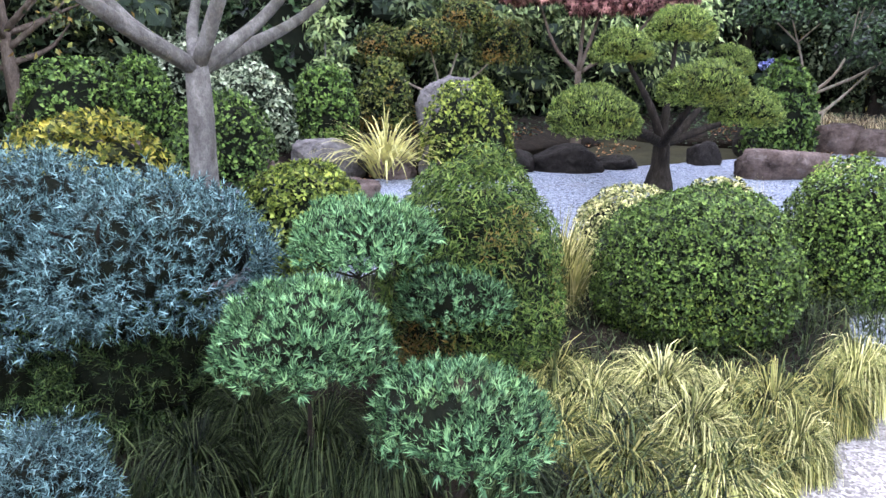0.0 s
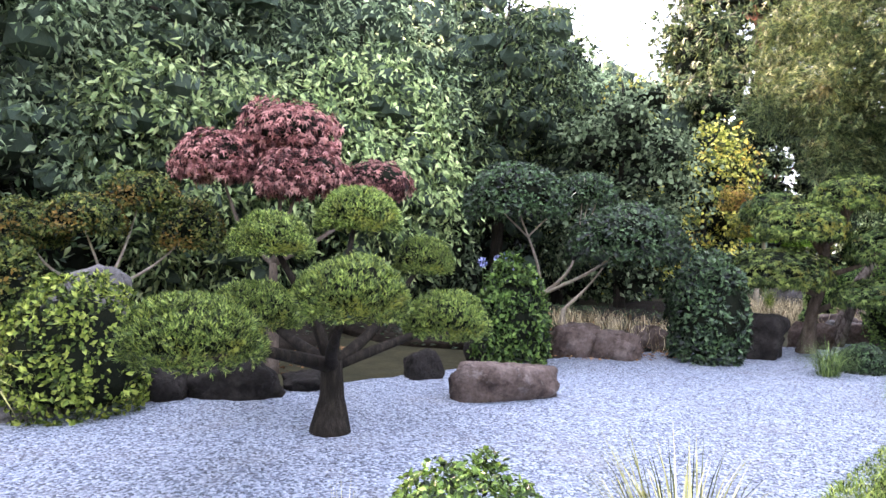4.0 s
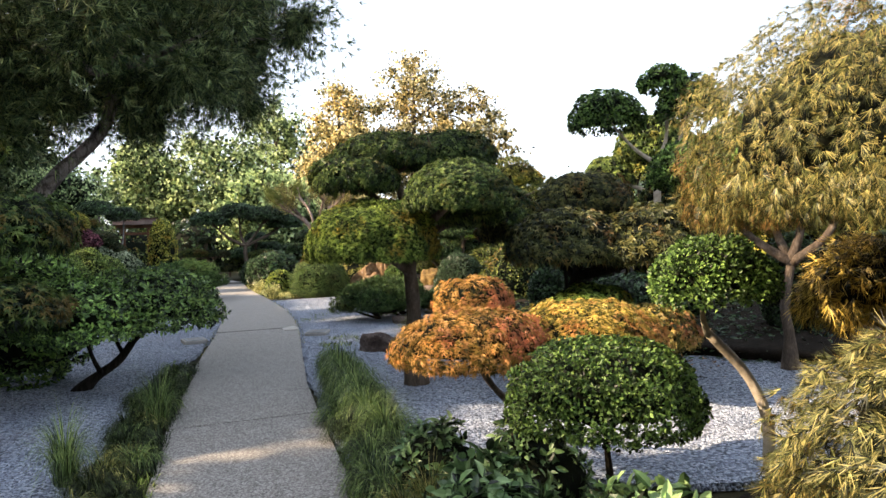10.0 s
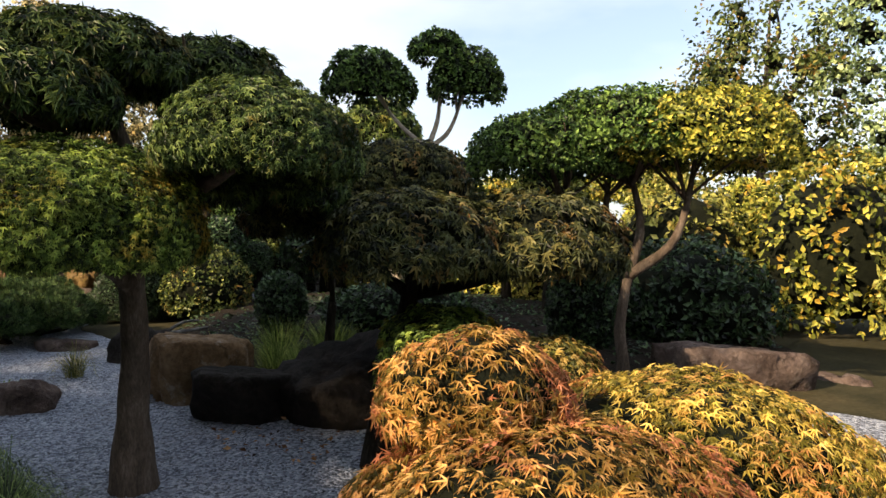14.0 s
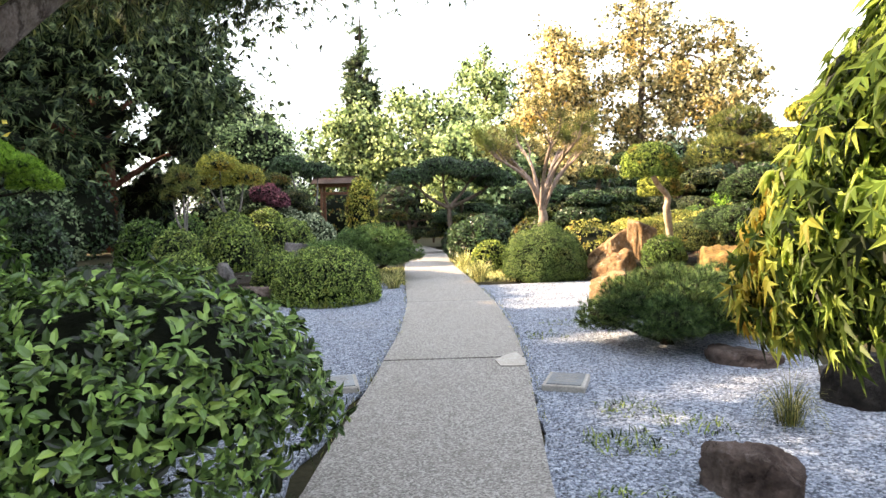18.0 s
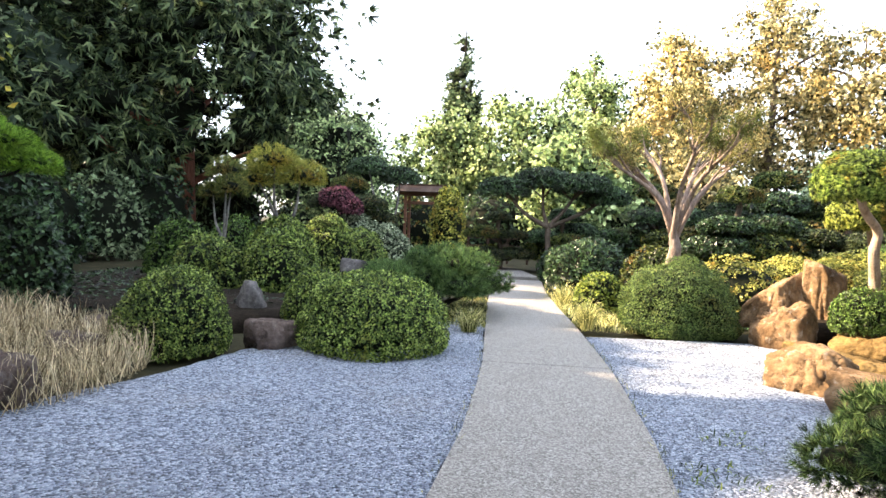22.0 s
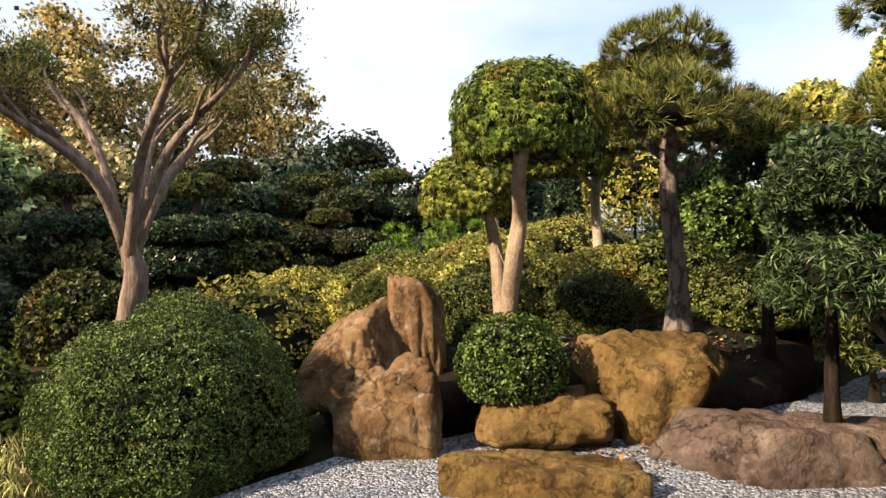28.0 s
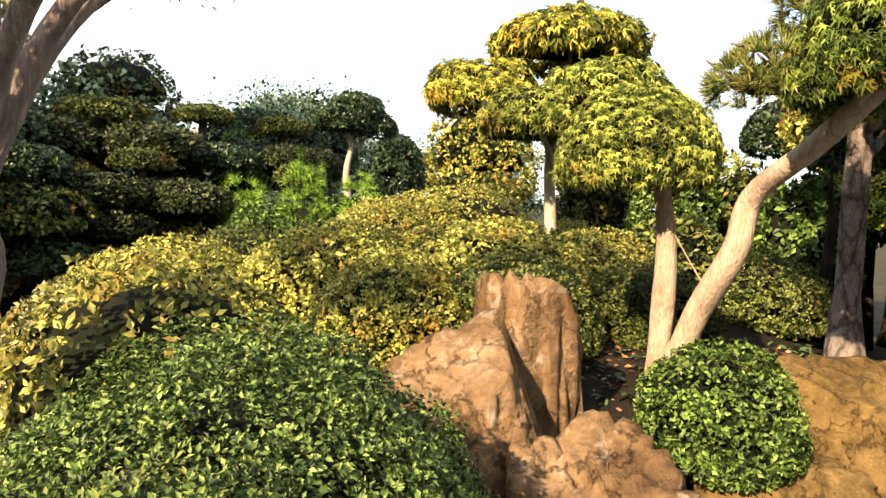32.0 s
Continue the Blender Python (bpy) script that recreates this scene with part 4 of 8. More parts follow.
left_gravel = [(0.7, -5.8), (-0.3, -2.4), (-0.75, 1.9), (-0.75, 5.4), (-0.62, 9.4), (-0.42, 11.8), (-0.03, 14.5), (0.16, 16.8), (0.2, 19.2), (0.08, 22.0), (-0.2, 22.8),
               (-1.2, 22.4), (-2.4, 20.0), (-3.0, 17.6), (-3.7, 16.0), (-3.6, 13.2), (-3.4, 11.2), (-4.1, 9.7), (-4.5, 9.0), (-5.2, 7.2), (-5.7, 5.4), (-6.0, 2.4), (-6.6, -0.5), (-7.3, -3.4), (-5.8, -5.8), (-2.8, -6.3)]
right_gravel = [(0.85, 7.4), (1.0, 10.6), (1.38, 14.0), (1.58, 16.8), (1.62, 19.0), (1.58, 21.5), (2.6, 21.6), (3.9, 21.7), (4.9, 21.4), (6.4, 20.6), (7.4, 19.9), (10.0, 19.6), (10.2, 18.2), (7.2, 18.4), (5.2, 17.8), (4.3, 16.4), (4.2, 13.8), (3.9, 12.6), (3.5, 11.4), (3.4, 10.2), (3.9, 9.5), (5.0, 9.3), (5.6, 9.4), (6.6, 8.9), (7.0, 6.0), (4.4, 5.4), (2.6, 6.0), (1.4, 6.8)]


def soft_outline(poly, amount, sd):
    """Resample a closed outline and make it wander."""
    p = np.array(poly + poly[:1], float)
    s = np.r_[0, np.cumsum(np.linalg.norm(np.diff(p, axis=0), axis=1))]
    t = np.arange(0, s[-1], .18)
    q = np.c_[np.interp(t, s, p[:, 0]), np.interp(t, s, p[:, 1])]
    q += np.random.default_rng(sd).normal(size=q.shape) * amount
    return [tuple(v) for v in q]


tagged(slab("gravel_left", soft_outline(left_gravel, .025, 3), -.05, .004, "gravel"), "raked pale blue-grey crushed gravel", "gravel", "", "structure")
tagged(slab("gravel_right", soft_outline(right_gravel, .025, 4), -.05, .004, "gravel"), "pale blue-grey crushed gravel under the maples", "gravel", "", "structure")


def bank(name, label, cx, cy, rx, ry, h, yaw=0, mat="soil"):
    """A raised planting bed: a low mound of earth."""
    bm = bmesh.new()
    bmesh.ops.create_icosphere(bm, subdivisions=5, radius=1)
    for v in bm.verts:
        d = v.co.copy()
        k = 1 + .08 * noise.noise(d * 2.5 + Vector((cx, cy, 0)))
        v.co = (d.x * rx * k, d.y * ry * k, (math.copysign(abs(d.z) ** .6, d.z)) * h * k + (noise.noise(d * 14) * .03))
    ob = part(name, bm, mat, None, "", True)
    ob.location, ob.rotation_euler[2] = (cx, cy, -.04), radians(yaw)
    return tagged(ob, label, "ground", "", "structure")


BEDS = [
    ("bed_west", "raised bed of dark soil behind the bank rocks", -11.7, -0.8, 4.3, 6.8, .5, 8),
    ("bed_northwest", "raised bed of dark soil with leaf litter", -8.8, 9.8, 4.3, 4.6, .35, 0),
    ("bed_north", "raised dry-grass bed behind flat rocks", -7.3, 16.9, 3.2, 4.2, .35, 0),
    ("bed_mound", "raised bed of shrubs and pines", -5.0, 24.5, 4.0, 4.5, .45, 0),
    ("bed_east", "raised planting bed of golden mounds behind boulders", 11.2, 24.2, 7.0, 3.6, .8, 20),
    ("bed_southeast", "planted bed beneath the maples", 8.6, 12.4, 3.8, 5.0, .35, 0),
    ("bed_start", "planted bed at the path edge", -1.4, -3.5, 1.5, 2.6, .12, 0),
    ("bed_bench", "planted bed beside the bench", 4.0, 2.9, 2.9, 3.0, .12, 0),
]
for name, label, *shape in BEDS:
    bank(name, label, *shape)


def ground_z(x, y):
    """Height of the earth at a place."""
    z = -.04
    for _, _, cx, cy, rx, ry, h, yaw in BEDS:
        c, s = math.cos(radians(yaw)), math.sin(radians(yaw))
        u, v = ((x - cx) * c + (y - cy) * s) / rx, ((y - cy) * c - (x - cx) * s) / ry
        if u * u + v * v < 1:
            z = max(z, -.05 + h * (1 - u * u - v * v) ** .3)
    return z


# ---- plants and stones ----
pad_tree('grey smooth-barked tree with a forking crown of drooping green leaves', -3.11, -4.59, [(-3.9, -5.5, 2.45, 2.0, 1.2), (-2.3, -4.0, 2.5, 1.7, 1.2), (-3.4, -3.5, 2.15, 1.9, 1.1), (-2.4, -5.6, 2.6, 1.8, 1.2), (-4.4, -4.2, 2.1, 1.7, 1.0), (-4.0, -2.9, 2.2, 1.4, .8)], 'lance', 'willow_leaf', 'grey_bark', .095, .7, name='garden_tree', dens=.34, solid=False, trunk=[(-3.11, -4.59, -.05), (-3.13, -4.59, 0.7), (-3.10, -4.59, 1.25), (-3.13, -4.58, 1.5)], twigs=5, limb_r=.5, low=-.9, rough=.5)
tall_tree('bare-branched dark tree with sparse leaves', -10.4, -6.0, 4.6, 4.6, 'olive_leaf', 'mid_bark', .3, 26, .10, 60, name='garden_tree', limbs=22, r=.10, core=0)
# The two lower pads wear the dark pine needle, painting the hollow's shade.
pad_tree('blue spruce with stiff silvery needles over a painted dark hollow', -1.66, -5.60, [(-1.93, -5.73, 0.52, 1.78, 0.62), (-1.40, -5.08, 0.60, 1.04, 0.49), (-1.98, -5.68, .08, 1.6, .55), (-1.55, -5.15, .08, 1.0, .55)], 'spruce', 'spruce_needle', bark='dark_bark', r=0.06, fork=0.3, size=0.8, dens=1.9, low=-.3, most=330000, fine={2: (.9, 60000), 3: (.9, 40000)}, mats=['spruce_needle', 'spruce_needle', 'dark_shaded_needle', 'dark_shaded_needle'], name='blue_spruce', lump=0.13, twigs=8, z=0.04)
pad_tree('feathery green juniper clipped into a cushion on a short stem', -0.94, -4.39, [(-0.94, -4.39, 0.76, 0.66, 0.23)], 'juniper', 'juniper_leaf', bark='dark_bark', r=0.016, fork=0.5, size=0.44, dens=1.4, most=90000, name='juniper', group='juniper cushions', twigs=4, low=-.22, rough=0.3, lump=0.1, split=0.3, z=0.04)
pad_tree('feathery green juniper clipped into a cushion on a short stem', -0.64, -4.72, [(-0.64, -4.72, 0.52, 0.74, 0.29)], 'juniper', 'juniper_leaf', bark='dark_bark', r=0.016, fork=0.5, size=0.44, dens=1.4, most=90000, name='juniper', group='juniper cushions', twigs=4, low=-.22, rough=0.3, lump=0.1, split=0.3, z=0.03)
pad_tree('feathery green juniper clipped into a cushion on a short stem', -0.99, -3.94, [(-0.95, -3.96, 0.43, 0.62, 0.25)], 'juniper', 'juniper_leaf', bark='dark_bark', r=0.016, fork=0.5, size=0.44, dens=1.4, most=90000, name='juniper', group='juniper cushions', twigs=4, low=-.22, rough=0.3, lump=0.1, split=0.3, z=0.05)
pad_tree('feathery green juniper clipped into a cushion on a short stem', -0.15, -4.42, [(-0.15, -4.41, 0.41, 0.68, 0.22)], 'juniper', 'juniper_leaf', bark='dark_bark', r=0.016, fork=0.5, size=0.44, dens=1.4, most=90000, name='juniper', group='juniper cushions', twigs=4, low=-.22, rough=0.3, lump=0.1, split=0.3, z=0.0)
shrub('small blue spruce seedling at the path edge', -0.50, -5.50, 0.00, 0.46, 0.57, style='spruce', mat='spruce_needle', name='blue_spruce', split=0.4, low=-0.9, size=.7, dens=1.8, most=60000)
shrub('bronze-tipped green shrub with pointed leaves', -1.20, -3.72, 0.07, 0.94, 1.02, style='lance', mat='bronze_leaf', size=0.36, dens=2.2, most=110000, name='rounded_shrub')
shrub('glossy green rounded shrub with yellow new leaves', -1.07, -2.32, 0.06, 1.24, 0.75, style='oval', mat='round_leaf', size=0.42, dens=1.3, most=110000, name='rounded_shrub')
shrub('yellow-green shrub with sunlit tips painted in its leaf colour', -3.66, -5.29, 0.00, 1.41, 1.18, style='oval', mat='yellowing_lit_leaf', size=.6, most=24000, name='rounded_shrub', split=0.42, low=-0.9)
shrub('yellow-green low shrub beside the grey trunk', -3.40, -3.89, 0.00, 1.10, 0.79, style='oval', mat='lime_leaf', size=.6, most=24000, name='rounded_shrub', split=0.4, low=-0.9)
shrub('cream-variegated low shrub on the gravel edge', -1.95, -1.95, 0.05, 0.90, 0.62, style='oval', mat='variegated_leaf', size=0.55, most=30000, name='variegated_shrub')
shrub('cream-variegated low shrub on the gravel edge', -1.40, -1.70, 0.05, 0.80, 0.72, style='oval', mat='variegated_leaf', size=0.55, most=30000, name='variegated_shrub')
shrub('dense green rounded shrub at the path edge', -0.98, -1.05, 0.00, 0.84, 0.90, style='oval', mat='round_leaf', size=0.5, dens=1.2, most=70000, name='rounded_shrub')
tuft('strap-leaved yellow-green clump at the path edge', -0.86, 0.21, 0.00, 0.91, 0.77, mat='striped_blade', n=240, width=0.016, arch=0.5)
tuft('strap-leaved yellow-green clump on the gravel edge', -1.64, -1.00, 0.00, 0.22, 0.72, mat='striped_blade', n=90, width=0.014, arch=0.4)
tuft('yellow-striped strap grass between the shrubs', -1.59, -2.78, 0.07, 0.51, 0.51, mat='striped_blade', n=200, width=0.02, arch=0.6)
tuft('yellow-striped strap grass between the shrubs', -1.61, -2.87, 0.07, 0.45, 0.60, mat='striped_blade', n=160, width=0.02, arch=0.6)
tuft('arching golden forest-grass mound at the path edge', -0.48, -3.19, 0.05, 0.60, 0.21, mat='gold_grass_blade', n=1500, width=0.0052, arch=2.1)
tuft('arching golden forest-grass mound at the path edge', -0.12, -2.94, 0.03, 0.51, 0.25, mat='green_gold_blade', n=1500, width=0.0052, arch=2.1)
tuft('arching golden forest-grass mound at the path edge', -0.16, -3.70, 0.03, 0.51, 0.16, mat='green_gold_blade', n=1500, width=0.0052, arch=2.1)
tuft('arching golden forest-grass mound at the path edge', -0.00, -3.42, 0.01, 0.58, 0.15, mat='gold_grass_blade', n=1500, width=0.0052, arch=2.1)
tuft('arching golden forest-grass mound at the path edge', -0.10, -2.39, 0.00, 0.41, 0.32, mat='gold_grass_blade', n=1500, width=0.0052, arch=2.1)
tuft('arching golden forest-grass mound at the path edge', -0.78, -3.54, 0.06, 0.52, 0.18, mat='green_gold_blade', n=1500, width=0.0052, arch=2.1)
tuft('arching golden forest-grass mound at the path edge', 0.09, -3.09, 0.00, 0.32, 0.23, mat='gold_grass_blade', n=1500, width=0.0052, arch=2.1)
tuft('green grass under the junipers darkened with painted shade', -0.71, -4.66, 0.05, 0.52, 0.26, mat='painted_shade_blade', n=1500, width=0.0052, arch=2.1)
tuft('green grass under the junipers darkened with painted shade', -0.83, -5.08, 0.05, 0.48, 0.24, mat='painted_shade_blade', n=1500, width=0.0052, arch=2.1)
tuft('green grass under the junipers darkened with painted shade', -0.28, -4.11, 0.04, 0.36, 0.16, mat='painted_shade_blade', n=1500, width=0.0052, arch=2.1)
tuft('arching golden forest-grass mound at the path edge', -0.28, -2.99, 0.04, 0.54, 0.17, mat='gold_grass_blade', n=1500, width=0.0052, arch=2.1)
tuft('arching golden forest-grass mound at the path edge', -0.18, -3.35, 0.04, 0.51, 0.20, mat='gold_grass_blade', n=1500, width=0.0052, arch=2.1)
tuft('arching golden forest-grass mound at the path edge', 0.04, -3.27, 0.00, 0.38, 0.18, mat='green_gold_blade', n=1500, width=0.0052, arch=2.1)
tuft('arching golden forest-grass mound at the path edge', -0.05, -2.64, 0.01, 0.36, 0.21, mat='green_gold_blade', n=1500, width=0.0052, arch=2.1)
tuft('arching golden forest-grass mound at the path edge', -0.56, -3.51, 0.06, 0.51, 0.16, mat='gold_grass_blade', n=1500, width=0.0052, arch=2.1)
tuft('arching golden forest-grass mound at the path edge', -0.41, -3.80, 0.05, 0.40, 0.16, mat='green_gold_blade', n=1500, width=0.0052, arch=2.1)
tuft('arching golden forest-grass mound at the path edge', -0.15, -2.13, 0.00, 0.40, 0.19, mat='green_gold_blade', n=1500, width=0.0052, arch=2.1)
tuft('green grass under the junipers darkened with painted shade', -1.06, -4.84, 0.06, 0.52, 0.24, mat='painted_shade_blade', n=1500, width=0.0052, arch=2.1)
tuft('green grass under the junipers darkened with painted shade', -0.59, -4.47, 0.05, 0.50, 0.23, mat='painted_shade_blade', n=1500, width=0.0052, arch=2.1)
tuft('green grass under the junipers darkened with painted shade', -1.38, -5.18, 0.05, 0.54, 0.25, mat='painted_shade_blade', n=1500, width=0.0052, arch=2.1)
boulder('weathered grey-brown boulder edging the gravel', -8.39, -4.76, 0.00, 0.27, 0.22, 0.53, mat='brown_rock', fine=4, group='bank boulders', yaw=70.0)
boulder('weathered grey-brown boulder edging the gravel', -7.51, -4.41, 0.00, 0.49, 0.39, 0.30, mat='brown_rock', fine=4, group='bank boulders', yaw=70.0)
boulder('weathered grey-brown boulder edging the gravel', -7.50, -3.29, 0.00, 1.15, 0.92, 0.39, mat='brown_rock', fine=4, group='bank boulders', yaw=70.0)
boulder('weathered grey-brown boulder edging the gravel', -7.53, -2.25, 0.00, 1.11, 0.88, 0.53, mat='grey_rock', fine=4, group='bank boulders', yaw=70.0)
boulder('weathered grey-brown boulder edging the gravel', -6.96, -1.50, 0.00, 0.68, 0.54, 0.28, mat='brown_rock', fine=4, group='bank boulders', yaw=70.0)
boulder('weathered grey-brown boulder edging the gravel', -6.61, -0.84, 0.00, 0.79, 0.63, 0.46, mat='grey_rock', fine=4, group='bank boulders', yaw=70.0)
boulder('dark boulder edging the gravel with painted shade', -6.49, 0.33, 0.00, 0.44, 0.35, 0.33, mat='dark_shaded_rock', fine=4, group='bank boulders', yaw=70.0)
boulder('dark boulder edging the gravel with painted shade', -6.26, 1.01, 0.00, 1.03, 0.82, 0.39, mat='dark_shaded_rock', fine=4, group='bank boulders', yaw=70.0)
boulder('dark boulder edging the gravel with painted shade', -6.02, 1.79, 0.00, 0.61, 0.49, 0.19, mat='dark_shaded_rock', fine=4, group='bank boulders', yaw=70.0)
boulder('dark boulder edging the gravel with painted shade', -5.68, 3.28, 0.00, 0.49, 0.39, 0.38, mat='dark_shaded_rock', fine=4, group='bank boulders', yaw=70.0)
boulder('broad reddish-brown boulder lying on the gravel', -5.58, -2.85, 0.00, 1.07, 0.86, 0.30, mat='brown_rock', flat=0.6, group='bank boulders', yaw=61.0)
boulder('dark brown boulder on the bed', -9.70, -6.79, 0.20, 1.00, 0.80, 0.90, mat='brown_rock', group='bank boulders', yaw=69.0)
boulder('flat brown boulder below the dome shrub', -7.84, -4.96, 0.00, 0.97, 0.77, 0.69, mat='brown_rock', group='bank boulders', yaw=69.0)
boulder('smooth round-topped boulder on the bed', -8.34, 0.12, 0.32, 0.98, 0.79, 1.04, mat='grey_rock', group='bank boulders', yaw=70.0)
shrub('clipped green dome shrub behind the bank rocks', -9.06, -5.17, 0.30, 1.94, 1.31, style='box', mat='box_leaf', size=1.5)
shrub('small clipped green shrub behind the bank rocks', -7.67, -5.53, 0.00, 0.75, 0.77, style='box', mat='box_leaf', size=1.5, split=0.44, low=-0.9)
shrub('clipped green dome shrub behind the bank rocks', -8.43, -4.46, 0.28, 0.96, 1.34, style='box', mat='box_leaf', size=1.5)
shrub('low clipped green dome on the bank', -7.47, -3.67, 0.00, 1.43, 1.17, style='box', mat='box_leaf', size=1.4)
shrub('pale grey-leaved rounded shrub on the bank', -8.61, -3.11, 0.34, 1.85, 1.18, style='oval', mat='grey_leaf')
shrub('pale grey-leaved shrub higher on the bank', -10.50, -3.23, 0.42, 1.98, 1.60, style='oval', mat='grey_leaf', split=0.53, low=-0.9)
shrub('clipped green shrub on the bank', -8.41, -1.94, 0.34, 1.08, 1.15, style='box', mat='box_leaf', size=1.5)
shrub('clipped olive-green shrub on the bank', -9.25, -0.56, 0.39, 1.10, 1.24, style='box', mat='olive_leaf', size=1.6)
shrub('clipped lime-green dome on the bank', -6.60, -0.50, 0.00, 1.48, 1.29, style='box', mat='lime_leaf', size=1.4)
strap_plant('striped strap-leaved clump on the bank', -6.97, -1.59, 0.00, 1.53, 1.03, mat='striped_blade', n=150, width=0.034, arch=1.1)
pad_tree('cloud-pruned juniper with flat green pads on gravel', -4.36, 0.89, [(-4.70, 0.47, 1.47, 0.86, 0.44), (-4.75, 1.42, 1.72, 0.96, 0.49), (-3.35, 0.30, 1.04, 1.00, 0.51), (-4.04, -0.50, 0.72, 1.10, 0.54), (-4.48, 2.08, 1.32, 0.74, 0.43), (-4.10, 2.07, 0.71, 0.99, 0.51), (-5.47, 0.75, 0.76, 1.01, 0.51)], 'juniper', 'tip_lit_leaf', bark='dark_bark', r=0.12, fork=0.8, size=0.45, limb_r=0.45, most=34000, dens=1.3, z=-0.02)
pad_tree('red-leaved maple behind the cloud-pruned juniper', -7.37, 2.08, [(-7.84, 1.49, 2.46, 1.38, 0.70), (-7.50, 2.29, 2.78, 1.64, 0.84), (-6.90, 3.41, 2.32, 1.19, 0.55), (-6.93, 2.19, 2.26, 1.40, 0.71)], 'maple5', 'maple_red_leaf', bark='mid_bark', r=0.07, size=0.95, name='maple_tree', fork=0.6, z=-0.02, most=20000, rough=.25)
pad_tree('bronze-topped shrub tree with pale bare branches', -9.52, 0.70, [(-10.19, -0.17, 1.47, 1.48, 0.75), (-9.32, 0.32, 1.66, 1.27, 0.63), (-9.47, 1.14, 2.04, 1.26, 0.64), (-9.04, 1.69, 1.43, 1.21, 0.88)], 'oval', 'olive_leaf', bark='pale_bark', r=0.05, size=1.2, name='cloud_pruned_tree', z=0.37)
pad_tree('pale-branched tree with flat dark green pads', -6.84, 7.36, [(-6.39, 5.92, 2.09, 1.96, 1.00), (-5.73, 7.12, 2.39, 1.19, 0.61), (-4.66, 6.53, 1.44, 1.84, 0.94)], 'oval', 'dark_leaf', bark='pale_bark', r=0.06, size=1.1, twigs=2, z=0.22)
shrub('glossy shrub with violet flower heads', -5.61, 4.90, 0.00, 1.26, 1.57, style='oval', mat='box_leaf')
boulder('low flat brown rock lying on the gravel', -4.27, 3.17, 0.00, 1.26, 0.63, 0.39, mat='brown_rock', group='bank boulders', flat=0.7, yaw=53.0)
boulder('square brown edging rock on the gravel', -5.54, 6.51, 0.00, 0.85, 0.68, 0.52, mat='brown_rock', group='edging rocks', yaw=53.0)
boulder('square brown edging rock on the gravel', -4.95, 6.82, 0.00, 0.65, 0.52, 0.42, mat='brown_rock', group='edging rocks', yaw=53.0)
boulder('square brown edging rock on the gravel', -5.09, 8.20, 0.00, 0.62, 0.49, 0.36, mat='brown_rock', group='edging rocks', yaw=53.0)
shrub('dark ivy-like clipped shrub over the edging rocks', -3.90, 7.67, 0.00, 1.34, 1.69, style='oval', mat='dark_leaf')
boulder('dark boulder at the gravel edge', -3.74, 8.89, 0.00, 1.25, 1.00, 0.72, mat='dark_shaded_rock', group='bank boulders', yaw=2.0)
boulder('dark boulder at the gravel edge', -5.82, 4.71, 0.00, 0.77, 0.61, 0.66, mat='dark_shaded_rock', group='bank boulders', yaw=15.0)
boulder('brown edging rock along the gravel', -5.02, 6.79, 0.00, 0.78, 0.63, 0.45, mat='brown_rock', group='edging rocks', yaw=2.0)
boulder('brown edging rock along the gravel', -5.13, 7.74, 0.00, 0.25, 0.20, 0.30, mat='brown_rock', group='edging rocks', yaw=2.0)
boulder('brown edging rock along the gravel', -5.31, 8.54, 0.00, 0.77, 0.61, 0.39, mat='brown_rock', group='edging rocks', yaw=2.0)
boulder('brown edging rock along the gravel', -3.34, 10.99, 0.00, 0.81, 0.65, 0.47, mat='brown_rock', group='edging rocks', yaw=2.0)
boulder('brown edging rock along the gravel', -2.83, 12.30, 0.00, 0.90, 0.72, 0.41, mat='brown_rock', group='edging rocks', yaw=2.0)
shrub('dark green shrub beside the dark boulder', -4.81, 9.74, 0.14, 1.55, 1.59, style='oval', mat='dark_leaf')
pad_tree('pale-trunked tree with a dark green dome', -6.80, 8.00, [(-6.27, 9.10, 1.46, 2.37, 1.21)], 'oval', 'dark_leaf', bark='pale_bark', r=0.06, size=1.1, fork=0.3, z=0.23)
pad_tree('cloud-pruned maple with green and yellowing pads on gravel', -3.19, 10.06, [(-3.75, 10.20, 2.25, 1.3, 0.60), (-2.52, 10.06, 2.42, 1.38, 0.66), (-3.12, 9.42, 1.90, 1.55, 0.70), (-1.95, 10.07, 1.55, 1.5, 0.66), (-3.43, 9.30, 1.08, 1.85, 0.74), (-2.0, 9.75, 0.86, 1.5, 0.5)], 'maple5', 'maple_green_leaf', bark='mid_bark', r=0.1, size=0.8, dens=1.2, mats=['maple_dark_leaf', 'maple_green_leaf', 'maple_green_leaf', 'maple_dark_leaf', 'maple_green_leaf', 'maple_dark_leaf'], most=20000, z=-0.02, twigs=3, trunk=[(-3.19, 10.06, -.05), (-3.1, 10.0, .6), (-2.95, 10.0, 1.2), (-2.9, 10.02, 1.9)])
shrub('dark low shrub under the leaning tree', -2.0, 8.5, 0.00, 0.75, 0.42, style='oval', mat='dark_leaf', size=.7)
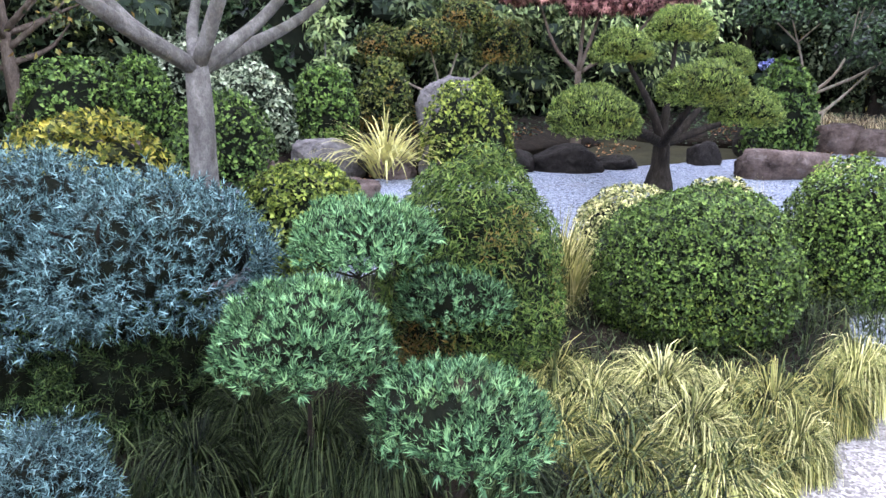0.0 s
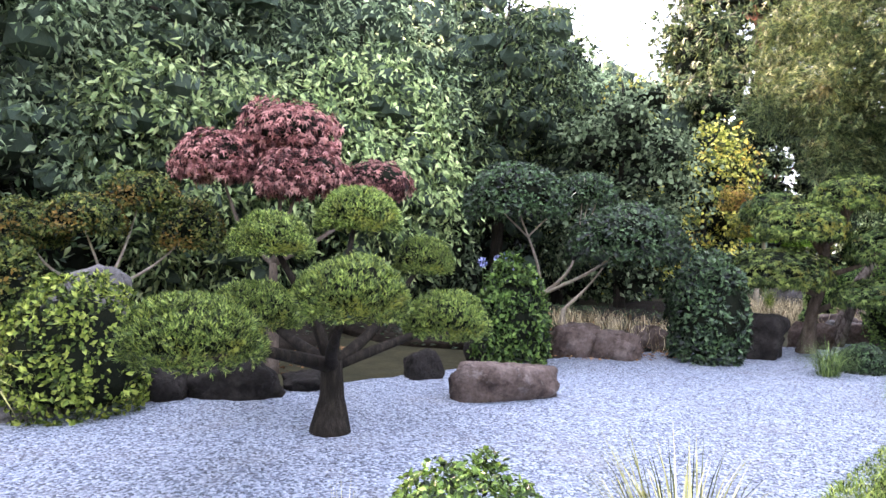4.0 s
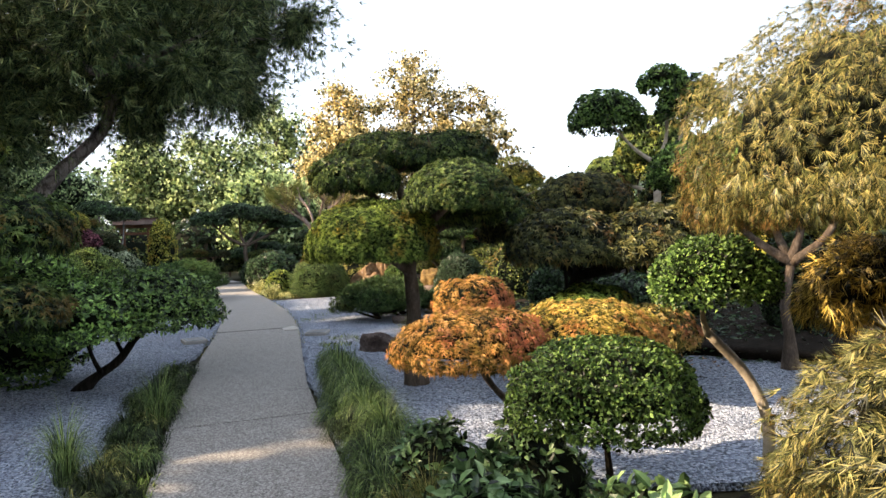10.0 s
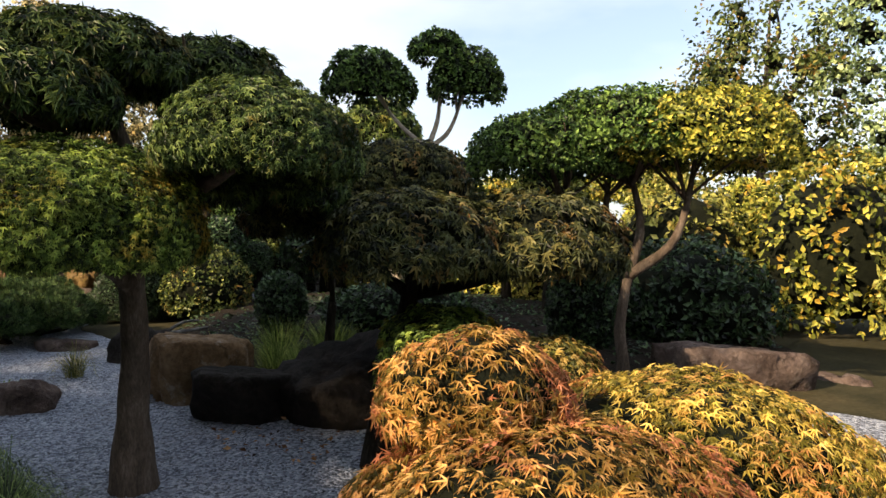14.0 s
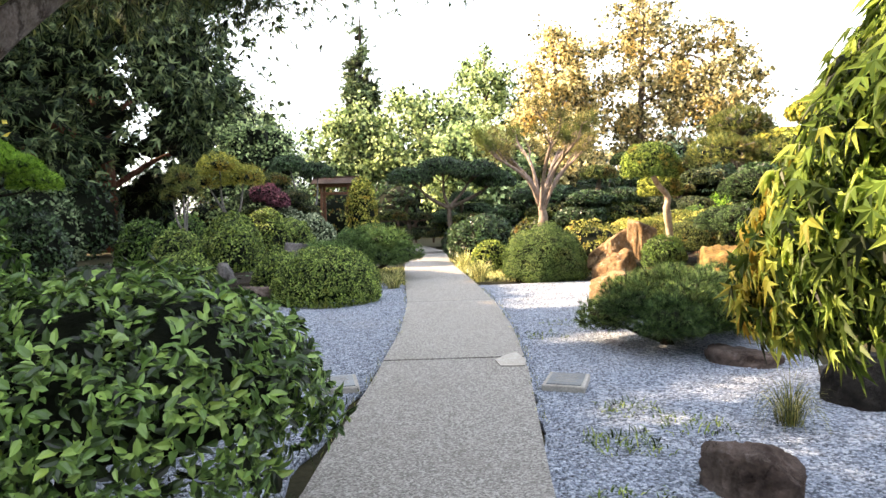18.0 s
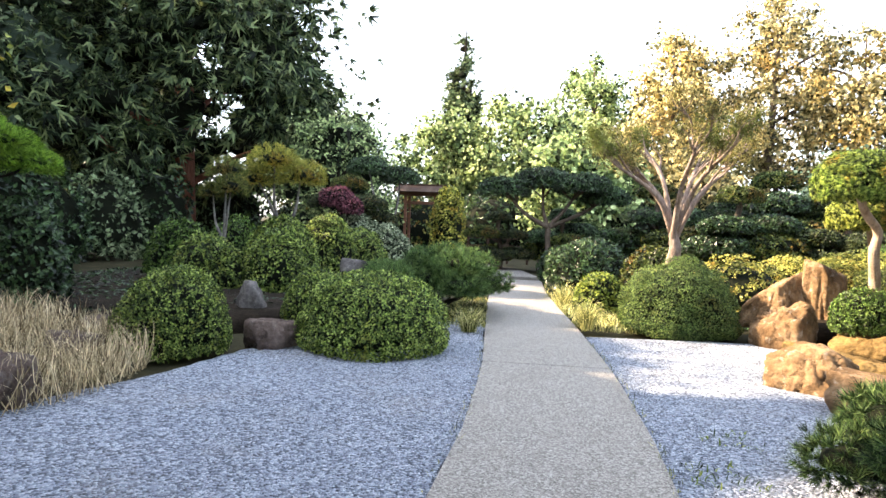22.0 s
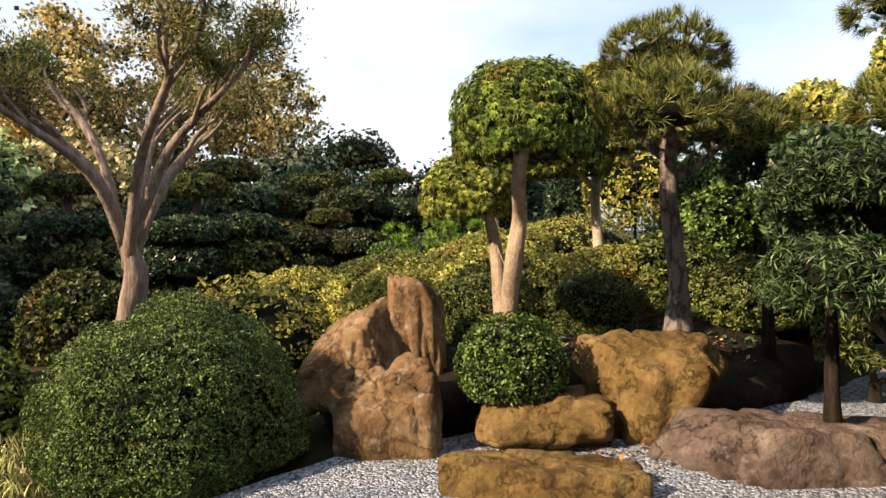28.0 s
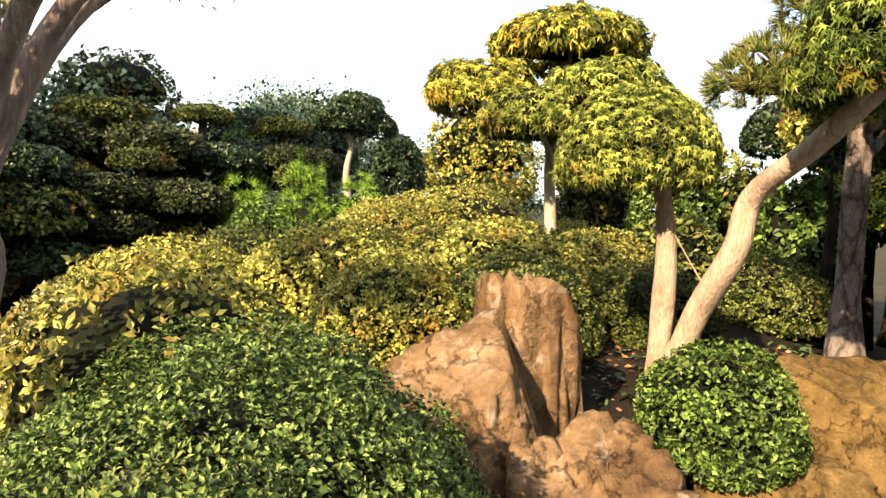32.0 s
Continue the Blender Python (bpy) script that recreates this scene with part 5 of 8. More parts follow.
pad_tree('large laceleaf maple with cascading olive and gold leaves', 3.05, 3.20, [(2.91, 3.09, 2.06, 2.05, 0.60), (2.40, 4.14, 1.58, 1.95, 0.80), (2.88, 2.35, 1.40, 2.15, 0.58), (2.30, 3.66, 0.60, 2.00, 0.76), (3.9, 3.5, 1.75, 1.6, 0.6), (2.85, 4.75, 1.15, .9, .4)], 'lace', 'laceleaf', bark='dark_bark', r=0.12, size=0.9, lump=0.14, most=110000, dens=1.5, fine={1: (.5, 460000), 2: (.85, 170000), 3: (.8, 240000)}, mats=['laceleaf', 'laceleaf_lightened', 'laceleaf_green', 'laceleaf_green', 'laceleaf', 'laceleaf_lit_gold'], low=-0.45, z=0.05, trunk=[(3.05, 3.2, -.02), (3.07, 3.22, .5), (3.0, 3.25, 1.0), (2.95, 3.2, 1.5), (2.9, 3.15, 2.0)], twigs=4, rough=.2)
pad_tree('bright golden broadleaf tree beyond the maple', 10.09, 5.27, [(9.64, 5.89, 4.26, 1.89, 0.96), (10.14, 4.91, 3.55, 1.71, 0.98), (9.98, 5.24, 2.59, 1.91, 0.79)], 'oval', 'lit_yellow_leaf', bark='mid_bark', r=0.1, size=1.5, z=-0.02)
pad_tree('low maple with fiery orange leaf mounds', 2.00, 6.96, [(1.55, 6.55, 1.08, 0.60, 0.26), (1.40, 6.25, 0.80, 1.05, 0.36), (2.15, 6.20, 0.76, 1.15, 0.40)], 'maple', 'maple_orange_leaf', bark='mid_bark', r=0.045, size=0.55, fork=0.45, mats=['maple_orange_leaf', 'maple_orange_leaf', 'maple_yellow_leaf'], dens=0.85, most=95000, z=-0.02)
pad_tree('small shrub tree with a bent pale trunk and clipped ball', 2.62, 4.95, [(2.10, 5.04, 1.25, 0.62, 0.30)], 'box', 'box_leaf', bark='pale_bark', r=0.03, fork=0.9, size=.75, most=50000, trunk=[(2.62, 4.95, -0.05), (2.45, 5.05, 0.35), (2.5, 5.12, 0.62), (2.42, 5.16, 0.85), (2.2, 5.18, 1.08)], z=0.01)
pad_tree('clipped dark green ball shrub on a short dark stem', 1.62, 5.14, [(1.58, 5.14, 0.74, 0.95, 0.36)], 'box', 'box_leaf', bark='dark_bark', r=0.035, fork=0.55, size=.75, twigs=5, most=90000, name='cloud_pruned_tree', z=-0.02)
shrub('broad-leaved ground plant at the path edge', 0.87, 4.90, 0.00, 0.68, 0.72, style='broad', mat='plant_leaf', size=0.85, dens=1.0, most=16000, name='ground_plant', lump=0.2, rough=0.2, split=0.43, low=-0.9)
shrub('broad-leaved ground plant at the path edge', 1.29, 4.43, 0.00, 0.65, 0.74, style='broad', mat='plant_leaf', size=0.85, dens=1.0, most=16000, name='ground_plant', lump=0.2, rough=0.2, split=0.52, low=-0.9)
shrub('broad-leaved ground plant at the path edge', 1.53, 4.02, 0.02, 0.49, 0.63, style='broad', mat='plant_leaf', size=0.85, dens=1.0, most=16000, name='ground_plant', lump=0.2, rough=0.2, split=0.55, low=-0.9)
# Only the pad nearest the path wears the bright leaf; its light is painted.
pad_tree('large dome-pruned maple with dark green layered pads', 2.04, 9.50, [(1.38, 9.25, 2.08, 1.05, 0.40), (1.75, 9.35, 2.34, 1.15, 0.38), (2.50, 9.45, 2.36, 1.15, 0.40), (2.22, 8.43, 1.78, 1.16, 0.55), (1.50, 9.02, 1.30, 1.48, 0.68), (2.75, 9.1, 1.7, 1.2, .5)], 'maple5', 'maple_dark_leaf', bark='mid_bark', r=0.088, size=0.95, dens=1.3, most=30000, fine={4: (0.45, 480000), 3: (0.55, 140000)}, limb_r=0.6, trunk=[(2.04, 9.5, -0.05), (2.02, 9.44, 0.45), (2.0, 9.38, 0.95), (1.96, 9.32, 1.38), (2.0, 9.3, 1.8)], mats=['maple_dark_leaf', 'maple_dark_leaf', 'maple_dark_leaf', 'maple_dark_leaf', 'maple_near_lit_leaf', 'maple_dark_leaf'], z=-0.02, twigs=3)
pad_tree('spreading dome-pruned maple with low bronze-green pads', 3.29, 8.67, [(4.06, 9.20, 1.79, 1.3, 0.51), (3.35, 8.45, 1.27, 1.42, 0.58), (4.15, 8.0, 1.25, 1.5, 0.62), (4.8, 8.9, 1.3, 1.4, .6), (3.4, 9.5, 1.5, 1.2, .5)], 'maple5', 'maple_bronze_leaf', bark='dark_bark', r=0.08, size=0.8, most=30000, z=-0.02, twigs=3, trunk=[(3.29, 8.67, -.05), (3.36, 8.7, .4), (3.5, 8.72, .75), (3.62, 8.7, 1.15)])
pad_tree('tall twin-topped tree with pale trunks', 6.75, 11.35, [(6.19, 11.89, 3.18, 1.41, 0.73), (6.89, 11.30, 3.77, 0.93, 0.47), (7.18, 11.04, 3.23, 1.22, 0.79)], 'oval', 'box_leaf', bark='pale_bark', r=0.07, fork=0.8, size=1.2, twigs=1, z=0.25)
# The third pad's yellow leaf paints the sunlit half; the rest keep box_leaf.
pad_tree('spreading umbrella tree with sunlight painted on one yellow pad', 6.00, 8.20, [(5.55, 8.8, 2.02, 1.75, 0.66), (6.0, 8.3, 2.2, 1.7, .7), (6.4, 7.7, 2.1, 1.9, 0.78), (6.5, 8.6, 2.15, 1.5, .65)], 'oval', 'lit_yellow_leaf', bark='mid_bark', r=0.06, size=0.8, mats=['box_leaf', 'box_leaf', 'yellowing_lit_leaf', 'box_leaf'], twigs=6, most=26000, z=-0.02, trunk=[(6.0, 8.2, -.05), (6.02, 8.22, .35), (6.0, 8.25, .7), (6.05, 8.2, 1.2)], limb_r=.8)
shrub('dark glossy shrub behind the flat boulder', 9.14, 8.74, 0.22, 2.39, 1.29, style='oval', mat='dark_leaf', size=1.1)
boulder('long flat-topped brown boulder in the bed', 7.74, 7.82, -0.47, 1.73, 1.04, 0.90, mat='brown_rock', flat=0.75, yaw=-41.0)
boulder('brown boulder beside the gravel', 8.71, 6.88, -0.76, 0.95, 0.76, 0.79, mat='brown_rock', yaw=-50.0)
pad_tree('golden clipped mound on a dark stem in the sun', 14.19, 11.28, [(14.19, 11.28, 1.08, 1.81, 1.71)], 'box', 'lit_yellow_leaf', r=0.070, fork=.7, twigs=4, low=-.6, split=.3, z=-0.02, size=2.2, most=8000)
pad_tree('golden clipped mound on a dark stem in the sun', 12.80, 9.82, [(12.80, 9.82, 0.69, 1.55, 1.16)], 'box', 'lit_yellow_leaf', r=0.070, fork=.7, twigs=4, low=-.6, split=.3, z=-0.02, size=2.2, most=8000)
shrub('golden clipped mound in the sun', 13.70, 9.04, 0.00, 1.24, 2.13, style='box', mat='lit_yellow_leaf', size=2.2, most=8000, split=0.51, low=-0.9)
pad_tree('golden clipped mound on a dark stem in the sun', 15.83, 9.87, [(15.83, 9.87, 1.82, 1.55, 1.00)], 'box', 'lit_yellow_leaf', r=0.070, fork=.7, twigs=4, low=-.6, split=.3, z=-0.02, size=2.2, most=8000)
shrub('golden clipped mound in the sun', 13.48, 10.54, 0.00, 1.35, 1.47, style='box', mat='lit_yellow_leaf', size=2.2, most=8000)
boulder('dark rounded rock on the gravel', 2.21, 11.90, 0.00, 0.53, 0.42, 0.26, mat='brown_rock', group='shade rocks', yaw=-32.0)
boulder('broad flat-topped stone under the maple', 3.47, 11.26, 0.00, 1.08, 0.86, 0.61, mat='tan_rock', flat=0.42, group='shade rocks', yaw=-32.0)
boulder('dark flat boulder under the maple with painted shade', 3.34, 10.33, 0.00, 0.85, 0.68, 0.42, mat='dark_shaded_rock', flat=0.45, group='shade rocks', yaw=-32.0)
boulder('dark boulder under the maple with painted shade', 3.88, 13.30, -0.30, 0.77, 0.62, 0.68, mat='dark_shaded_rock', group='shade rocks', yaw=-32.0)
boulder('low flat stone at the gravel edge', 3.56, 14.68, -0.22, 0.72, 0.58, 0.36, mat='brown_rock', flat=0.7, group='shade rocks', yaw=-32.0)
boulder('dark boulder with deep shade painted in', 4.84, 10.34, -0.55, 0.80, 0.64, 1.06, mat='dark_shaded_rock', group='shade rocks', yaw=-32.0)
tuft('yellow-green grass tuft among the stones', 2.97, 12.86, 0.00, 0.60, 0.41, mat='green_gold_blade', n=260, width=0.006, arch=1.2)
tuft('fresh green grass tuft behind the flat stone', 4.78, 11.81, 0.00, 0.88, 0.58, mat='grass_blade', n=420, width=0.006, arch=0.4)
tuft('fresh green grass tuft behind the flat stone', 5.14, 11.34, 0.14, 0.85, 0.41, mat='grass_blade', n=420, width=0.006, arch=0.4)
shrub('dark shrub in shade beneath the maples', 6.55, 11.66, 0.26, 2.17, 0.65, style='oval', mat='dark_leaf')
pad_tree('large glossy broad-leaved shrub on a bent dark trunk over the gravel', -1.5, 11.0, [(-.72, 11.0, .66, 1.76, .70), (-1.35, 10.45, .62, 1.45, .70), (-1.2, 11.6, .6, 1.2, .65)], 'broad', 'camellia_leaf', bark='dark_bark', r=0.055, size=0.62, most=150000, name='glossy_shrub', cat='shrub', dens=1.3, lump=0.14, rough=0.16, z=0, low=-.3, twigs=4, trunk=[(-1.5, 11.0, -.05), (-1.3, 10.95, .14), (-1.05, 10.95, .32), (-.85, 10.97, .6)])
shrub('glossy broad-leaved shrub behind the path edge', -2.05, 11.75, 0.00, 1.4, 1.62, style='broad', mat='camellia_leaf', size=0.7, most=60000, name='glossy_shrub', lump=0.12, rough=0.14, split=0.5, low=-0.9)
shrub('clipped green dome shrub on the gravel', -1.21, 19.86, 0.00, 1.98, 0.93, style='oval', mat='tip_lit_leaf', size=0.6, most=60000, lump=.05, split=.15, low=-.35, group='dome shrubs')
shrub('clipped green dome shrub at the gravel edge', -3.36, 18.95, 0.00, 1.36, 0.95, style='oval', mat='tip_lit_leaf', size=0.6, most=40000, lump=.05, split=.15, low=-.35, group='dome shrubs')
for px, py, pz, pw, ph in [(-2.3, 21.0, .0, 1.05, .84), (-4.62, 22.4, .25, 1.4, .98), (-3.58, 22.7, .25, 1.22, 1.1), (-4.1, 24.5, .32, 1.6, 1.25), (-3.75, 26.4, .3, 1.5, 1.35), (-3.38, 28.0, .35, 1.5, 1.0)]:
    shrub('clipped fresh green dome shrub', px, py, pz, pw, ph, style='oval', mat='tip_lit_leaf', size=.8, most=16000, lump=.05, split=.15, low=-.35, group='dome shrubs')
shrub('clipped grey-green dome shrub behind the dry grass', -6.1, 24.2, .3, 1.4, 1.15, style='oval', mat='box_leaf', size=.9, lump=.05, split=.15, low=-.35, group='dome shrubs')
shrub('clipped grey-green dome shrub behind the dry grass', -5.6, 25.6, .3, 1.4, 1.25, style='oval', mat='box_leaf', size=.9, lump=.05, split=.15, low=-.35, group='dome shrubs')
shrub('pale variegated low shrub behind the domes', -3.0, 29.4, .2, 1.7, 1.25, style='oval', mat='grey_leaf', size=1.0)
shrub('pale variegated low shrub behind the domes', -4.0, 30.2, .2, 1.7, 1.55, style='oval', mat='grey_leaf', size=1.0)
boulder('flat brown edging stone along the gravel', -4.08, 14.85, 0.00, 1.23, 0.98, 0.38, mat='brown_rock', flat=0.0, group='edging rocks', yaw=22.0)
boulder('flat brown edging stone along the gravel', -3.39, 13.83, 0.00, 0.99, 0.79, 0.31, mat='grey_rock', flat=0.7, group='edging rocks', yaw=22.0)
boulder('flat brown edging stone along the gravel', -2.57, 14.45, 0.00, 1.18, 0.95, 0.23, mat='brown_rock', flat=0.55, group='edging rocks', yaw=22.0)
boulder('flat brown edging stone along the gravel', -3.68, 15.44, 0.00, 0.83, 0.66, 0.25, mat='brown_rock', flat=0.6, group='edging rocks', yaw=22.0)
boulder('flat brown edging stone along the gravel', -3.86, 16.64, 0.00, 1.15, 0.92, 0.42, mat='brown_rock', flat=0.65, group='edging rocks', yaw=22.0)
boulder('flat brown edging stone along the gravel', -3.89, 17.97, 0.00, 0.61, 0.49, 0.35, mat='brown_rock', flat=0.65, group='edging rocks', yaw=22.0)
boulder('flat brown edging stone along the gravel', -4.40, 19.18, 0.00, 0.57, 0.46, 0.31, mat='brown_rock', flat=0.0, group='edging rocks', yaw=22.0)
boulder('flat brown edging stone along the gravel', -2.40, 19.55, 0.00, 0.68, 0.55, 0.34, mat='brown_rock', flat=0.7, group='edging rocks', yaw=22.0)
boulder('large grey pyramid boulder in dry grass', -5.45, 16.65, 0.10, 1.65, 1.20, 1.25, mat='grey_rock', yaw=22.0, fine=5, cuts=((-.62, -.1, .78, .5), (.5, -.1, .85, .52), (0, -.8, .6, .6)))
boulder('small grey rock between the domes', -3.30, 21.06, 0.17, 0.45, 0.36, 0.46, mat='grey_rock', yaw=22.0)
boulder('flat grey stone among the domes', -2.43, 24.03, 0.33, 0.72, 0.57, 0.52, mat='grey_rock', flat=0.7, yaw=22.0)
pad_tree('bright green pompom pine with flat tiers on a dark stem', -6.95, 20.25, [(-7.43, 20.17, 2.22, 1.15, 0.30), (-6.45, 20.54, 2.08, 1.05, 0.36), (-7.06, 20.3, 2.62, 0.85, 0.34), (-6.7, 20.4, 2.4, 1.0, .32)], 'pine', 'bright_pine_needle', bark='dark_bark', r=0.05, size=.85, name='pompom_pine', dens=2.6, most=40000, rough=.05, lump=.06, z=0.2, trunk=[(-6.95, 20.25, .1), (-6.9, 20.25, .9), (-7.0, 20.3, 1.6), (-6.95, 20.3, 2.1)])
pad_tree('thin-stemmed maple with orange and yellow autumn leaves', -5.95, 15.5, [(-6.6, 15.9, 2.9, 1.2, 0.75), (-5.6, 15.9, 2.75, .8, 0.45), (-6.0, 15.2, 2.15, 1.3, 0.7), (-5.3, 15.3, 2.2, 1.0, .6), (-5.2, 16.2, 2.75, .7, .4)], 'maple5', 'yellowing_lit_leaf', bark='pale_bark', r=0.06, size=1.1, name='maple_tree', dens=.6, most=20000, rough=.5, lump=.25, low=-.9, mats=['maple_yellow_leaf', 'maple_orange_leaf', 'yellowing_lit_leaf', 'maple_lit_leaf', 'maple_orange_leaf'], z=0.2, twigs=3, solid=False, trunk=[(-5.95, 15.5, .1), (-5.9, 15.5, .9), (-5.75, 15.55, 1.6), (-5.8, 15.6, 2.1)])
shrub('fresh green low shrub in dry grass', -4.49, 15.73, 0.15, 0.85, 1.0, style='lance', mat='shoot_leaf', size=0.6, dens=2.2, most=50000, rough=.3, lump=.2, split=.4)
tuft('grey-green grass clump in the dry bed', -5.44, 15.01, 0.23, 0.67, 0.90, mat='grass_blade', n=420, width=0.006, arch=0.6)
shrub('broad-leaved young plant among the rocks', -4.33, 14.25, 0.00, 0.42, 0.53, style='broad', mat='camellia_leaf')
shrub('dark green shrub behind the dry grass', -6.53, 20.54, 0.16, 1.39, 1.56, style='oval', mat='dark_leaf', size=1.3)
pad_tree('small cloud-pruned pine with pale pads', -4.86, 23.49, [(-4.96, 23.75, 2.30, 0.85, 0.38), (-4.75, 23.5, 1.98, 0.72, 0.34), (-5.2, 23.7, 1.9, .6, .3)], 'pine', 'pine_gold_needle', bark='grey_bark', r=0.06, size=.8, dens=1.6, most=20000, z=0.37)
pad_tree('cloud-pruned pine with yellow-green pads', -4.21, 24.86, [(-4.45, 24.85, 2.55, 1.2, 0.5), (-3.9, 24.9, 2.25, 1.2, 0.5), (-4.75, 24.7, 2.2, .8, .4)], 'pine', 'lit_yellow_leaf', bark='grey_bark', r=0.08, size=.9, dens=1.6, most=24000, z=0.37)
pad_tree('dark cloud-pruned tree beside the gate', -3.61, 32.57, [(-4.3, 32.7, 3.0, 1.5, 0.6), (-3.3, 33.0, 2.75, 1.4, 0.6), (-4.7, 32.3, 2.4, 1.1, .5)], 'oval', 'dark_leaf', bark='grey_bark', r=0.1, size=1.5, most=20000, z=-0.02)
pad_tree('purple-leaved shrub on a dark stem behind the domes', -4.16, 29.68, [(-4.5, 29.8, 1.95, 1.1, .55), (-4.05, 29.6, 1.75, .8, .45)], 'oval', 'purple_leaf', r=0.047, fork=.7, twigs=4, low=-.6, split=.3, z=-0.02, size=1.5)
shrub('rounded shrub beside the path bend', 1.86, 27.19, 0.00, 1.44, 1.23, style='box', mat='dark_leaf', size=1.9, most=10000, split=0.47, low=-0.9)
shrub('rounded shrub beside the path bend', 2.15, 24.58, 0.00, 1.04, 0.74, style='box', mat='lime_leaf', size=1.9, most=10000)
shrub('large clipped dark green dome shrub at the path edge', 3.09, 22.44, 0.00, 1.96, 1.15, style='oval', mat='dome_leaf', size=0.36, most=260000, deep=0.95, dens=1.1, split=.2)
shrub('golden-green clipped mound behind the dome shrub', 4.55, 24.29, 0.00, 2.05, 1.19, style='oval', mat='gold_mound_leaf', size=0.75)
boulder('wedge-shaped tan boulder with a pale lichened top in sun', 4.45, 22.24, 0.25, 0.95, 0.75, 0.80, fine=5, mat='tan_rock', group='sunlit boulders', yaw=-43.0, facets=3, worn=.03, cuts=((-.5, -.2, .85, .5), (-.15, -1, .3, .62), (.85, -.4, .45, .8), (-1, .1, .2, .8)))
boulder('upright split slab of tan rock leaning on the boulder', 5.05, 22.10, 0.10, 0.50, 0.62, 1.14, fine=5, mat='tan_rock', group='sunlit boulders', tilt=-4, yaw=-43.0, flat=.9, worn=.03, cuts=((.45, -.1, .9, .9),), facets=3)
boulder('upright cracked tan boulder', 4.33, 21.6, -0.49, 0.80, 0.66, 1.16, fine=5, mat='tan_rock', group='sunlit boulders', yaw=-43.0, facets=7, cuts=((-.15, -.2, 1, .9),))
boulder('low ochre boulder below the small shrub', 5.22, 20.87, 0.00, 1.04, 0.83, 0.36, fine=5, mat='ochre_rock', group='sunlit boulders', yaw=-43.0)
boulder('leaning ochre boulder with a shaded underside', 5.98, 20.36, -0.05, 1.20, 0.95, 0.80, fine=5, mat='ochre_rock', group='sunlit boulders', yaw=-43.0, cuts=((-.1, -.2, 1, .7), (.75, -.3, -.6, .55), (-.9, -.3, .15, .8)))
boulder('long flat brown slab rock at the gravel', 5.90, 19.35, -0.41, 1.78, 0.89, 0.76, fine=5, mat='brown_rock', flat=0.55, group='sunlit boulders', yaw=-43.0)
boulder('low flat tan slab of rock', 4.45, 20.27, -0.33, 1.26, 0.63, 0.57, fine=5, mat='ochre_rock', flat=0.5, group='sunlit boulders', yaw=-43.0)
boulder('tan boulder on the gravel', 3.62, 19.02, 0.00, 0.83, 0.67, 0.48, fine=5, mat='tan_rock', group='sunlit boulders', yaw=-40.0)
boulder('flat tan boulder on the gravel', 3.76, 17.88, 0.00, 0.95, 0.76, 0.38, mat='tan_rock', flat=0.7, group='sunlit boulders', yaw=-40.0)
boulder('cracked grey boulder beside the pine', 4.18, 17.16, 0.00, 0.64, 0.51, 0.55, mat='grey_rock', group='sunlit boulders', yaw=-40.0)
shrub('small bright green clipped shrub among the boulders', 5.17, 21.12, 0.34, 0.92, 0.58, style='oval', mat='round_leaf', size=0.6, most=24000)
# Both crown pads wear bright leaf copies that paint the sunlit crown.
pad_tree('pale twisted-trunk maple with a rounded green and gold crown', 5.44, 21.43, [(4.69, 20.50, 2.07, 1.20, 0.61), (5.31, 21.62, 1.74, 1.00, 0.51)], 'maple5', 'maple_green_leaf', bark='white_bark', r=0.068, size=0.6, dens=1.3, limb_r=.06, trunk=[(5.44, 21.43, 0.3), (5.36, 21.3, 0.95), (5.22, 21.1, 1.4), (5.22, 21.04, 1.68), (4.95, 20.82, 1.9), (4.75, 20.6, 2.15)], name='maple_tree', most=120000, mats=['maple_near_lit_leaf', 'maple_lit_leaf'], z=0.38)
pad_tree('dark-trunked pine with stiff gold-tipped needle pads', 6.40, 20.45, [(6.34, 20.45, 2.80, 1.25, 0.50), (5.85, 20.18, 2.26, 1.35, 0.50), (6.9, 20.1, 2.2, 1.3, .5), (6.5, 20.9, 2.35, 1.2, .45)], 'pine', 'pine_gold_needle', bark='pine_bark', r=0.085, size=1.05, dens=1.6, name='pruned_pine', z=0.4, twigs=8, most=34000, trunk=[(6.35, 20.38, .4), (6.45, 20.4, 1.1), (6.35, 20.42, 1.8), (6.4, 20.42, 2.5)])
